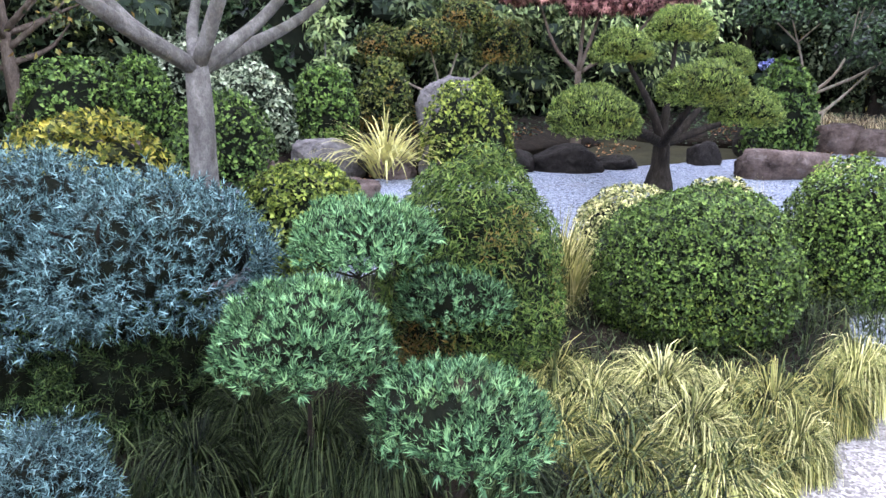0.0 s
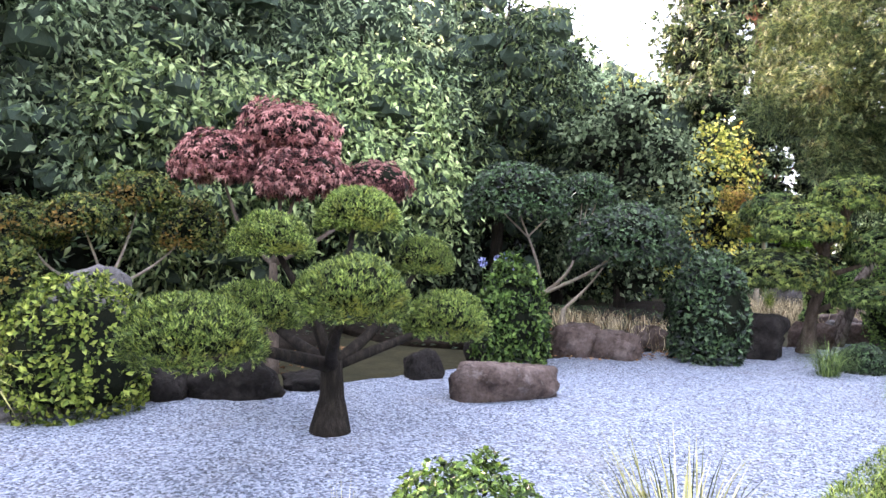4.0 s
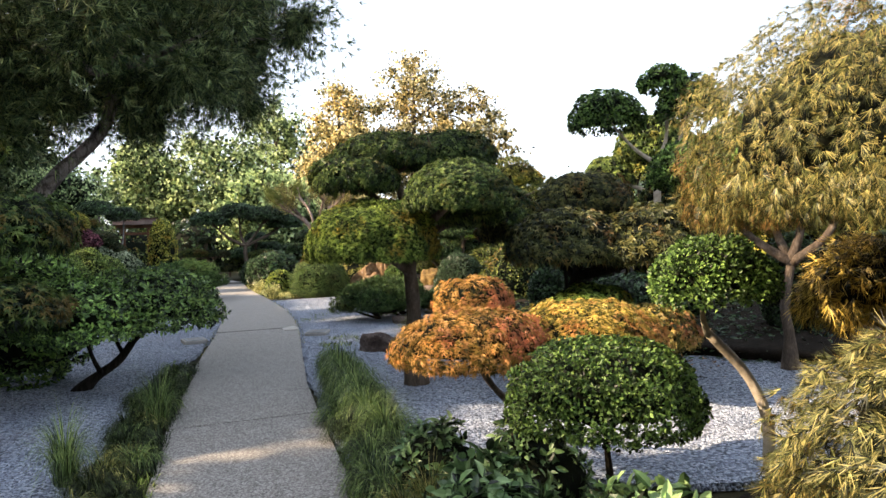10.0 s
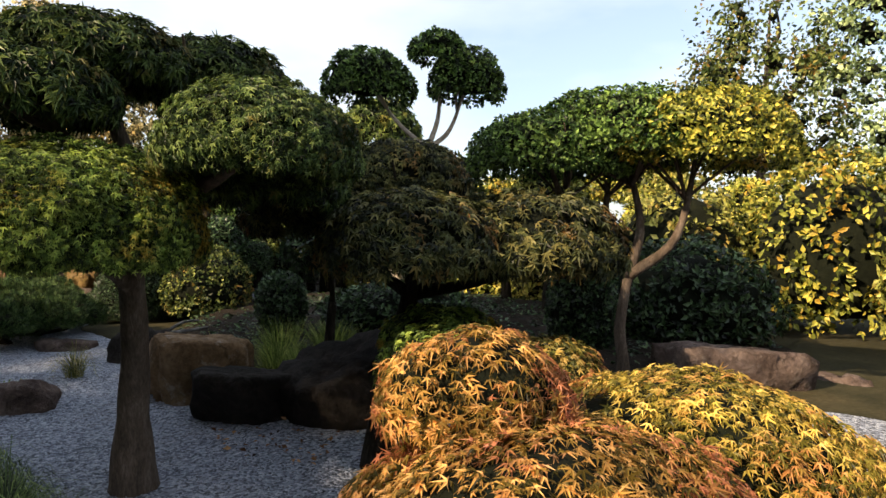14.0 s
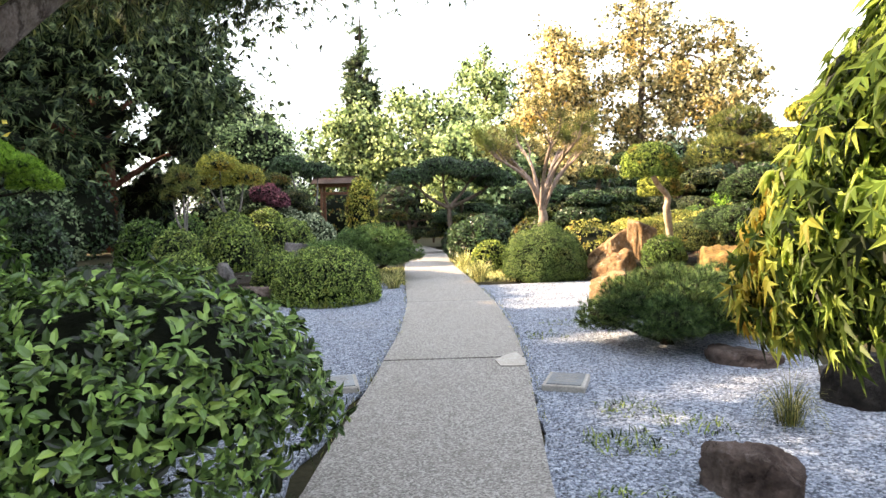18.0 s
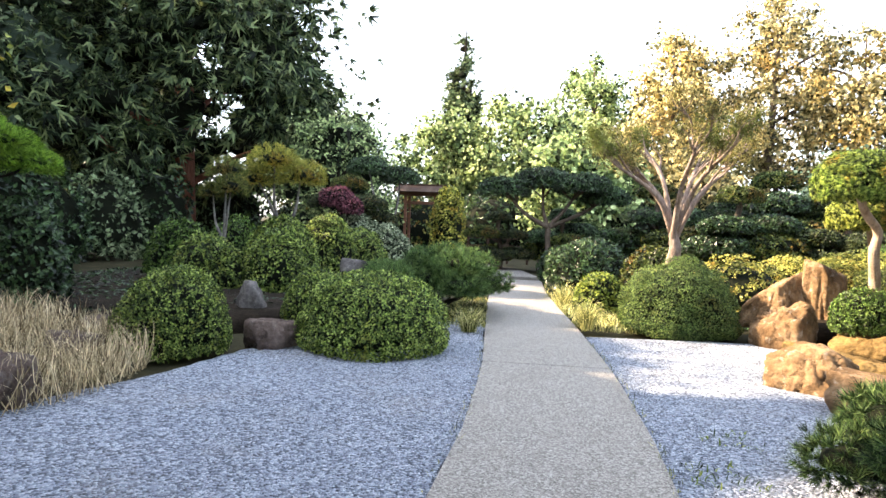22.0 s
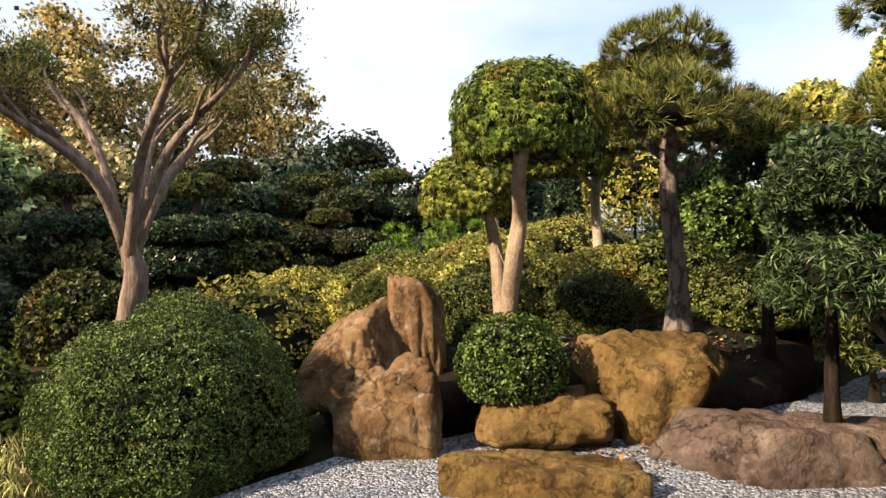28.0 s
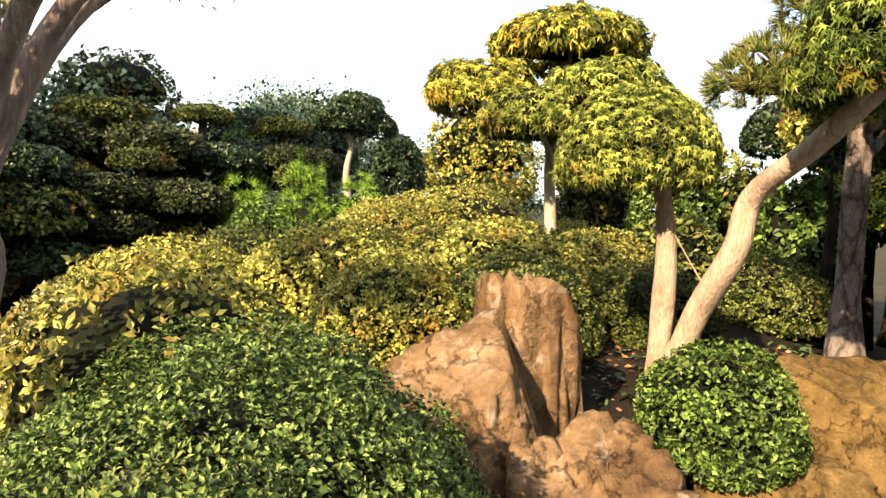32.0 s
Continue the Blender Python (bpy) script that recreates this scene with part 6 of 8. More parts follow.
def gnarled_tree(label, x, y, z, h, spread, start, mat, bark, sd, leaf=.045):
    """A bare-limbed old tree: limbs fork three times and end in sparse leaf sprays."""
    rr = np.random.default_rng(sd)
    e = thing('twisted_tree', x, y, z, label, 'tree')
    put('trunk', tube([(0, 0, -.05), (-.04, .03, start * .4), (.05, -.02, start * .75), (0, 0, start)], [.17, .12, .105, .085], 12, .25, sd), bark, e)
    tips = []
    for i in range(7):
        a = i * .9 + rr.uniform(-.25, .25)
        out = spread * rr.uniform(.30, .48)
        p0 = np.array([0, 0, start * rr.uniform(.78, 1.0)])
        p2 = np.array([math.cos(a) * out, math.sin(a) * out, start + (h - start) * rr.uniform(.48, .75)])
        p1 = np.array([p2[0] * .38, p2[1] * .38, p0[2] + (p2[2] - p0[2]) * .62]) + rr.normal(size=3) * .07
        put('limb', tube([p0, p1, p2], [.06, .045, .026], 8, .3, sd + i), bark, e)
        for j in range(5):
            b = a + rr.uniform(-.9, .9)
            q0 = p1 + (p2 - p1) * rr.uniform(.1, 1)
            q2 = q0 + np.array([math.cos(b), math.sin(b), rr.uniform(.5, 1.5)]) * rr.uniform(.28, .5) * spread * .42
            q2[2] = min(q2[2], h * rr.uniform(.86, 1.0))
            q1 = (q0 + q2) / 2 + rr.normal(size=3) * .05
            br = put('branch', tube([q0, q1, q2], [.024, .018, .010], 6, .25, sd + j), bark, e)
            for k in range(4):
                c = b + rr.uniform(-1.3, 1.3)
                w0 = q1 + (q2 - q1) * rr.uniform(0, 1)
                w2 = w0 + np.array([math.cos(c), math.sin(c), rr.uniform(.2, 1.6)]) * rr.uniform(.12, .26)
                put('twig', tube([w0, (w0 + w2) / 2 + rr.normal(size=3) * .02, w2], [.009, .007, .004], 5, .2, sd + k), bark, br)
                tips.append(w2)
    tips = np.array(tips)
    idx = np.repeat(np.arange(len(tips)), 260)
    d = unit(rr.normal(size=(len(idx), 3)))
    pos = tips[idx] + d * (np.abs(rr.normal(size=len(idx))) * .13)[:, None]
    put('crown', np_mesh('crown', *scatter('lance', pos, d + rr.normal(size=d.shape) * .6 + (0, 0, .5), unit(rr.normal(size=d.shape)), leaf * rr.uniform(.6, 1.3, len(idx)), 1.6)), mat, e)
    return e


gnarled_tree('twisted reddish-barked tree with a sparse gold-green crown', 3.33, 24.15, -.02, 3.8, 2.7, 1.65, 'sparse_gold_leaf', 'twist_bark', 77)
pad_tree('cloud-pruned shrub tree with narrow dark leaves', 5.75, 18.35, [(5.84, 18.97, 1.62, 1.12, 0.45), (6.02, 17.97, 1.60, 1.25, 0.52), (5.44, 18.16, 1.07, 1.2, 0.5), (5.30, 18.90, 1.08, 1.0, 0.42), (6.3, 18.5, 1.1, 1.2, .5)], 'lance', 'lance_leaf', bark='mid_bark', r=0.07, fork=0.5, size=0.6, dens=1.6, most=36000, limb_r=0.8, z=-0.02, twigs=2)
shrub('big rounded dark green shrub beside the gravel', 5.53, 17.11, 0.00, 1.40, 1.21, style='oval', mat='dark_leaf', size=0.5, most=90000)
shrub('bronze-tinted dark shrub at the bed edge', 6.37, 16.12, 0.13, 1.63, 1.17, style='oval', mat='olive_leaf', size=0.8)
boulder('dark boulder with deep shade painted in', 3.95, 9.75, -.1, 1.25, 0.9, 0.8, mat='dark_shaded_rock', group='shade rocks', yaw=-32.0, cuts=((-.4, -.2, .9, .7),))
pad_tree('tall pruned pine with windswept pads', 7.72, 18.35, [(7.30, 18.95, 3.10, 1.1, 0.45), (7.45, 18.05, 3.15, 1.25, 0.50), (7.19, 18.94, 2.28, 1.1, 0.45), (8.1, 18.0, 2.5, 1.2, .45)], 'pine', 'pine_gold_needle', bark='dark_bark', r=0.09, size=1.0, dens=1.6, name='pruned_pine', most=30000, twigs=6, z=-0.02, trunk=[(7.72, 18.35, -.05), (7.85, 18.3, .9), (7.6, 18.35, 1.7), (7.75, 18.3, 2.4), (7.45, 18.3, 3.0)])
pad_tree('pale-trunked maple with gold-edged dark crown', 10.20, 15.27, [(10.04, 15.66, 3.42, 2.03, 0.98), (9.23, 16.33, 2.71, 1.35, 0.78)], 'maple5', 'maple_green_leaf', bark='pale_bark', r=0.11, fork=0.9, size=1.4, name='maple_tree', z=0.21)
pad_tree('clipped mound on a dark stem in the raised bed', 9.42, 17.65, [(9.42, 17.65, 0.96, 1.42, 0.90)], 'box', 'olive_leaf', r=0.070, fork=.7, twigs=4, low=-.6, split=.3, z=-0.02, size=1.1, most=16000)
pad_tree('clipped mound on a dark stem in the raised bed', 8.37, 17.92, [(8.37, 17.92, 0.68, 1.12, 0.66)], 'box', 'dark_leaf', r=0.056, fork=.7, twigs=4, low=-.6, split=.3, z=-0.02, size=1.1, most=16000)
pad_tree('clipped mound on a dark stem in the raised bed', 10.18, 20.55, [(10.18, 20.55, 2.26, 1.29, 0.66)], 'box', 'dark_leaf', r=0.065, fork=.7, twigs=4, low=-.6, split=.3, z=0.40, size=1.1, most=16000)
pad_tree('clipped mound on a dark stem in the raised bed', 10.76, 18.36, [(10.76, 18.36, 1.86, 1.52, 0.97)], 'pine', 'pine_gold_needle', r=0.070, fork=.7, twigs=4, low=-.6, split=.3, z=-0.02, size=1.1, most=16000)
pad_tree('clipped mound on a dark stem in the raised bed', 10.95, 17.75, [(10.95, 17.75, 1.37, 1.30, 0.86)], 'box', 'box_leaf', r=0.065, fork=.7, twigs=4, low=-.6, split=.3, z=-0.02, size=1.1, most=16000)
pad_tree('clipped mound on a dark stem in the raised bed', 12.73, 16.72, [(12.73, 16.72, 1.48, 1.63, 1.07)], 'box', 'lit_yellow_leaf', r=0.070, fork=.7, twigs=4, low=-.6, split=.3, z=-0.02, size=1.1, most=16000)
pad_tree('clipped mound on a dark stem in the raised bed', 14.62, 17.45, [(14.62, 17.45, 2.21, 1.51, 1.46)], 'box', 'lit_yellow_leaf', r=0.070, fork=.7, twigs=4, low=-.6, split=.3, z=-0.02, size=1.1, most=16000)
pad_tree('clipped mound on a dark stem in the raised bed', 10.40, 16.20, [(10.40, 16.20, 0.77, 2.39, 0.83)], 'box', 'olive_leaf', r=0.070, fork=.7, twigs=4, low=-.6, split=.3, z=0.15, size=1.1, most=16000)
shrub('golden-green clipped mound in the raised bed', 9.23, 27.33, 0.00, 1.72, 1.15, style='oval', mat='olive_leaf', size=0.6, most=20000)
shrub('golden-green clipped mound in the raised bed', 11.33, 25.06, 0.74, 2.72, 1.09, style='oval', mat='gold_mound_leaf', size=0.6, most=20000)
shrub('pale variegated shrub at the bed edge', 4.72, 25.32, 0.00, 0.95, 0.91, style='oval', mat='variegated_leaf', size=0.6, most=20000)
shrub('golden-green clipped mound in the raised bed', 9.32, 21.72, 0.65, 1.47, 0.57, style='oval', mat='box_leaf', size=0.6, most=20000)
shrub('golden-green clipped mound in the raised bed', 10.09, 20.40, 0.35, 1.38, 0.92, style='oval', mat='box_leaf', size=0.6, most=20000)
shrub('golden-green clipped mound in the raised bed', 11.03, 23.16, 0.73, 1.15, 0.65, style='oval', mat='gold_mound_leaf', size=0.6, most=20000)
shrub('dark clipped hedge mound behind the beds', 11.91, 35.55, 0.00, 2.59, 3.85, style='box', mat='dark_leaf', size=2.4, name='hedge_mound', most=9000, split=0.56, low=-0.9)
pad_tree('dark clipped hedge mound on a dark stem behind the beds', 14.13, 35.74, [(14.13, 35.74, 3.20, 3.37, 1.90)], 'box', 'olive_leaf', r=0.070, fork=.7, twigs=4, low=-.6, split=.3, z=-0.02, size=2.4, most=9000)
pad_tree('dark clipped hedge mound on a dark stem behind the beds', 15.35, 32.61, [(15.35, 32.61, 2.07, 2.64, 1.64)], 'box', 'dark_leaf', r=0.070, fork=.7, twigs=4, low=-.6, split=.3, z=-0.02, size=2.4, most=9000)
pad_tree('dark clipped hedge mound on a dark stem behind the beds', 16.98, 31.35, [(16.98, 31.35, 2.23, 2.33, 1.47)], 'box', 'dark_leaf', r=0.070, fork=.7, twigs=4, low=-.6, split=.3, z=-0.02, size=2.4, most=9000)
pad_tree('dark clipped hedge mound on a dark stem behind the beds', 14.47, 32.03, [(14.47, 32.03, 1.64, 1.38, 1.47)], 'box', 'box_leaf', r=0.069, fork=.7, twigs=4, low=-.6, split=.3, z=-0.02, size=2.4, most=9000)
pad_tree('dark clipped hedge mound on a dark stem behind the beds', 16.82, 29.06, [(16.82, 29.06, 1.66, 1.76, 1.56)], 'box', 'dark_leaf', r=0.070, fork=.7, twigs=4, low=-.6, split=.3, z=-0.02, size=2.4, most=9000)
pad_tree('dark clipped hedge mound on a dark stem behind the beds', 15.80, 26.37, [(15.80, 26.37, 1.62, 2.85, 2.14)], 'box', 'lit_yellow_leaf', r=0.070, fork=.7, twigs=4, low=-.6, split=.3, z=0.56, size=2.4, most=9000)
pad_tree('round-headed tree on a pale leaning stem', 12.0, 27.5, [(12.1, 27.7, 2.75, 1.5, .55), (12.55, 27.4, 2.7, 1.2, .5), (12.2, 27.5, 3.0, 1.2, .5)], 'box', 'dark_leaf', bark='pale_bark', r=0.07, size=1.8, z=0.4, trunk=[(12.0, 27.5, .3), (12.12, 27.55, 1.3), (12.05, 27.6, 2.0), (12.2, 27.6, 2.5)])
pad_tree('tiered maple with gold and green cloud crowns', 9.20, 23.00, [(9.12, 23.93, 2.66, 1.64, 0.62), (9.87, 23.06, 3.36, 2.3, 0.62), (9.08, 22.46, 2.62, 1.73, 0.58), (8.6, 23.1, 2.3, 1.5, .55)], 'maple5', 'maple_lit_leaf', bark='pale_bark', r=0.08, size=1.1, most=26000, name='maple_tree', z=0.5, mats=['yellowing_lit_leaf', 'yellowing_lit_leaf', 'maple_lit_leaf', 'maple_lit_leaf'], trunk=[(9.2, 23.0, .4), (9.25, 23.05, 1.3), (9.3, 23.1, 2.2), (9.6, 23.1, 3.2)])
for px, py, hh, ww, mm in [(-12.5, -7.5, 9, 6, 'belt_leaf'), (-14, -4.0, 11, 7, 'belt_leaf'), (-13.4, 0, 10, 6.5, 'belt_leaf'), (-14.5, 4, 11, 7, 'belt_leaf'), (-11.6, 6.8, 6.6, 5.0, 'willow_leaf'), (-14.5, 9.2, 11, 7, 'belt_leaf'), (-11.8, 11.8, 10, 5.5, 'redwood_leaf'), (-11.9, 3.2, 6.0, 5.0, 'willow_leaf'), (-10.5, -10.5, 9, 6, 'belt_leaf'), (-8, -12.5, 9, 6.5, 'belt_leaf'), (-12.0, 15.2, 9, 6, 'belt_leaf')]:
    tall_tree('tall feathery tree in the shelter belt', px, py, hh, ww, mm, start=.02, clumps=140, per=125, leaf=.19, form='lance', wide=2.0, droop=.8, group='shelter belt', gap=.3, core=.6, fuzz=.85, shade='painted_belt_shade')
# Back row, barely seen, added to block sun; heights follow the shadow wanted.
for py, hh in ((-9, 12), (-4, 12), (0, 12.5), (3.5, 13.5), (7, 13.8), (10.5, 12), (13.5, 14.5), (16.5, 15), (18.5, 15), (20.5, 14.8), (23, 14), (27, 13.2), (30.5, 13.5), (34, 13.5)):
    tall_tree('tall dense tree added behind the shelter belt to block sun', -19 + .6 * math.sin(py), py, hh, 7.0, 'belt_leaf', start=.02, clumps=90, per=60, leaf=.34, form='lance', wide=2.0, droop=.8, group='shelter belt', gap=.1, core=1.25, shade='painted_belt_shade')
tall_tree('large dense pine with long upswept needles', -1.7, 12.9, 9.5, 7.6, 'big_pine_needle', 'pine_bark', .22, 300, .155, 360, 'needles', 'big_pine', .5, .115, .25, limbs=24, core=0, fuzz=.58, squash=1.1, headroom=(-2.2, 3.6), trunk=[(-3.1, 11.5, -.1), (-2.75, 11.75, 1.2), (-1.95, 12.15, 2.4), (-1.2, 12.6, 3.6), (-1.5, 12.8, 6.0), (-1.6, 12.8, 8.2)])
tall_tree('tall dark redwood with drooping sprays', -13.5, 38.5, 40, 19.0, 'redwood_leaf', 'red_bark', .02, 260, .5, 110, 'feather', 'redwood', .7, .35, .3, shape='cone', limbs=16, wide=1.4, core=.5)
tall_tree('tall dark redwood with drooping sprays', -22.0, 46.0, 25, 13, 'redwood_leaf', 'red_bark', .02, 110, .55, 70, 'feather', 'redwood', .7, .35, .3, shape='cone', limbs=12, wide=1.4)
for px, py, hh, ww, mm in [(-9.4, 20.2, 6.6, 4.2, 'lit_yellow_leaf'), (-10.5, 16.5, 7.5, 5, 'lit_yellow_leaf'), (-8.6, 13.2, 7.0, 4.0, 'belt_leaf'), (-6, 36, 6, 5, 'willow_leaf')]:
    tall_tree('yellow-green garden tree behind the dry bed', px, py, hh, ww, mm, start=.03, clumps=80, per=130, leaf=.15, droop=.4, group='back trees', wide=1.3)
for px, py, hh, ww, mm in [(1, 58, 11, 10, 'willow_leaf'), (-5, 60, 10, 9, 'willow_leaf'), (6.5, 70, 17, 9, 'willow_leaf'), (12, 62, 17, 8, 'autumn_tree_leaf'), (18.5, 63, 21, 10, 'autumn_tree_leaf'), (24, 60, 17, 9, 'autumn_tree_leaf'), (-14, 62, 12, 10, 'belt_leaf'), (-24, 50, 14, 10, 'belt_leaf'), (4, 46, 6.5, 7, 'willow_leaf'), (9, 48, 6, 7, 'autumn_tree_leaf')]:
    tall_tree('tall airy tree beyond the garden', px, py, hh, ww, mm, 'mid_bark', .04, 150, .30, 90, 'small', 'distant_tree', .3, group='distant trees', gap=.3, wide=1.5, core=0)
tall_tree('slim dark conifer on the skyline', -12, 147, 46, 13, 'redwood_leaf', 'dark_bark', .1, 110, 1.2, 70, 'feather', 'conifer', .5, shape='cone', group='distant trees', wide=1.5)
for px, py, hh, ww, mm in [(22, 7, 10, 7, 'willow_leaf'), (21.5, 11.2, 9.5, 5.5, 'olive_leaf'), (28, 31, 5, 8, 'belt_leaf'), (24, 37, 6, 8, 'belt_leaf'), (17, -3, 8, 7, 'lit_yellow_leaf'), (14, -7, 8, 7, 'belt_leaf'), (6, -13, 9, 7, 'belt_leaf'), (32, 44, 7, 9, 'belt_leaf'), (13, 36, 4.5, 7, 'belt_leaf'), (18, 33, 4.5, 6, 'belt_leaf')]:
    tall_tree('leafy tree on the far side of the garden', px, py, hh, ww, mm, 'mid_bark', .04, 90, .15, 150, 'small', 'garden_tree', .3, group='far trees', gap=.3, wide=1.2, core=.3)
tuft('sunlit golden grass clump at the path edge', 1.66, 22.21, 0.00, 0.81, 0.51, mat='gold_grass_blade', n=500, width=0.008, arch=1.0, group='path clumps')
tuft('sunlit golden grass clump at the path edge', -0.12, 21.41, 0.00, 0.73, 0.40, mat='gold_grass_blade', n=500, width=0.008, arch=1.0, group='path clumps')
tuft('sunlit golden grass clump at the path edge', 1.50, 24.86, 0.00, 0.83, 0.52, mat='gold_grass_blade', n=500, width=0.008, arch=1.0, group='path clumps')
tuft('green-gold grass clump along the path', -2.24, 7.73, 0.00, 0.95, 0.51, mat='dark_grass_blade', n=420, width=0.007, arch=1.1, group='path clumps')
tuft('green-gold grass clump along the path', -1.13, 6.06, 0.00, 0.47, 0.48, mat='dark_grass_blade', n=420, width=0.007, arch=1.1, group='path clumps')
tuft('green-gold grass clump along the path', -1.01, 7.63, 0.00, 0.58, 0.53, mat='dark_grass_blade', n=420, width=0.007, arch=1.1, group='path clumps')
tuft('green-gold grass clump along the path', -0.53, 8.98, 0.00, 0.67, 0.54, mat='dark_grass_blade', n=420, width=0.007, arch=1.1, group='path clumps')
for gx, gy, gw, gh in [(1.2, 7.6, .62, .34), (1.16, 8.05, .6, .36), (1.22, 8.5, .7, .40), (1.26, 9.1, .72, .40), (1.3, 9.7, .66, .36), (1.34, 10.3, .6, .32), (1.38, 10.9, .5, .28)]:
    tuft('dark green grass mop beside the path', gx, gy, 0, gw, gh, mat='dark_grass_blade', n=900, width=.007, arch=2.0, group='path mops')
tuft('green-gold grass clump beside the path', 1.01, 5.92, 0.00, 0.45, 0.41, mat='green_gold_blade', n=520, width=0.006, arch=1.1, group='path clumps')
tuft('green-gold grass clump beside the path', 1.04, 4.64, 0.00, 0.46, 0.44, mat='green_gold_blade', n=520, width=0.006, arch=1.1, group='path clumps')
tuft('green-gold grass clump beside the path', 0.80, 3.85, 0.00, 0.39, 0.37, mat='green_gold_blade', n=520, width=0.006, arch=1.1, group='path clumps')
shrub('broad-leaved green ground plant beside the path', 1.69, 6.07, 0.00, 0.75, 0.50, style='broad', mat='plant_leaf', size=0.7, most=14000, name='ground_plant', lump=0.2, rough=0.22)
shrub('broad-leaved green ground plant beside the path', 1.41, 4.89, 0.00, 0.67, 0.49, style='broad', mat='plant_leaf', size=0.7, most=14000, name='ground_plant', lump=0.2, rough=0.22)
shrub('broad-leaved green ground plant beside the path', 1.83, 4.38, 0.02, 0.73, 0.48, style='broad', mat='plant_leaf', size=0.7, most=14000, name='ground_plant', lump=0.2, rough=0.22)
shrub('broad-leaved green ground plant at the path edge', 1.34, 4.38, 0.00, 0.61, 0.40, style='broad', mat='plant_leaf', size=0.7, most=14000, name='ground_plant', lump=0.2, rough=0.22)
shrub('broad-leaved green ground plant at the path edge', 1.80, 4.08, 0.03, 0.60, 0.44, style='broad', mat='plant_leaf', size=0.7, most=14000, name='ground_plant', lump=0.2, rough=0.22)
shrub('broad-leaved green ground plant at the path edge', 1.90, 3.76, 0.04, 0.42, 0.31, style='broad', mat='plant_leaf', size=0.7, most=14000, name='ground_plant', lump=0.2, rough=0.22)
shrub('broad-leaved green ground plant at the path edge', 1.21, 6.42, 0.00, 0.64, 0.47, style='broad', mat='plant_leaf', size=0.7, most=14000, name='ground_plant', lump=0.2, rough=0.22)
shrub('broad-leaved green ground plant at the path edge', 1.34, 5.59, 0.00, 0.62, 0.40, style='broad', mat='plant_leaf', size=0.7, most=14000, name='ground_plant', lump=0.2, rough=0.22)
boulder('mossy ochre stone beneath the laceleaf maple', 2.59, 3.75, 0.00, 0.44, 0.35, 0.28, mat='ochre_rock', yaw=-25.0)
boulder('brown stone in leaf litter near the bench', 2.22, 1.96, 0.05, 0.31, 0.25, 0.55, mat='brown_rock', yaw=-25.0)
boulder('dark flat stone under the laceleaf maple', 2.53, 2.69, 0.06, 0.73, 0.59, 0.46, mat='dark_shaded_rock', flat=0.6, yaw=-25.0)
boulder('dark boulder behind the laceleaf trunk', 4.72, 4.09, -0.03, 0.82, 0.66, 0.48, mat='dark_shaded_rock', yaw=-25.0)
pad_tree('small maple with orange autumn leaves near the bench', 2.73, 1.72, [(2.63, 1.67, 0.89, 0.47, 0.20), (2.91, 1.66, 1.24, 0.36, 0.18), (2.70, 1.87, 1.19, 0.28, 0.13)], 'maple', 'maple_orange_leaf', bark='mid_bark', r=0.03, size=0.75, dens=0.6, name='maple_tree', fork=0.7, most=30000, z=0.04)
shrub('fresh green leafy shoots near the bench', 2.38, 1.67, 0.05, 0.39, 0.82, style='broad', mat='camellia_leaf', size=0.7, dens=0.35, name='ground_plant', lump=0.3, rough=0.3, split=0.71, low=-0.9)
shrub('bright yellow-green shrub behind the maple trunk', 4.18, 4.80, 0.05, 0.62, 0.72, style='oval', mat='lit_yellow_leaf')
shrub('dark glossy shrub behind the laceleaf maple', 5.82, 5.14, 0.00, 0.85, 1.14, style='oval', mat='dark_leaf', split=0.54, low=-0.9)
tall_tree('slim young tree with large pale leaves', *(-10.2, -1.37), 3.4, .75, 'willow_leaf', 'grey_bark', .12, 26, .16, 40, 'lance', 'sapling', .9, .02, .1, limbs=8, core=0, wide=2.2)
pole = thing('garden_stake', -6.37, 17.49, 0, 'thin grey-green garden stake in the bed', 'stake')
put('shaft', tube([(0, 0, 0), (.01, 0, 1.4), (0, 0, 2.75)], [.025, .025, .022], 8, 0), 'pole_paint', pole)
stem = [o for o in scene.objects if o.name.startswith('maple_tree') and 'pale twisted' in o.get('label', '')][0]
base = np.array(stem.location)
put('trunk', tube([np.array(q) - base for q in [(5.5, 21.48, .2), (5.42, 21.45, .9), (5.38, 21.44, 1.4), (5.32, 21.52, 1.9)]], [.085, .062, .055, .04], 12, .15, 5), 'white_bark', stem)
pad_tree('dense clipped mound on a dark stem in the back bed', 7.83, 20.22, [(7.83, 20.22, 1.99, 0.89, 0.62)], 'box', 'dark_leaf', r=0.045, fork=.7, twigs=4, low=-.6, split=.3, z=0.28, size=1.7, most=9000)
pad_tree('dense clipped mound on a dark stem in the back bed', 6.03, 19.14, [(6.03, 19.14, 1.44, 0.93, 0.73)], 'box', 'dark_leaf', r=0.047, fork=.7, twigs=4, low=-.6, split=.3, z=-0.02, size=1.7, most=9000)
pad_tree('dense clipped mound on a dark stem in the back bed', 7.77, 18.37, [(7.77, 18.37, 1.11, 1.09, 0.75)], 'box', 'olive_leaf', r=0.054, fork=.7, twigs=4, low=-.6, split=.3, z=-0.02, size=1.7, most=9000)
pad_tree('dense clipped mound on a dark stem in the back bed', 7.49, 17.61, [(7.49, 17.61, 1.02, 1.13, 0.81)], 'box', 'dark_leaf', r=0.056, fork=.7, twigs=4, low=-.6, split=.3, z=-0.02, size=1.7, most=9000)
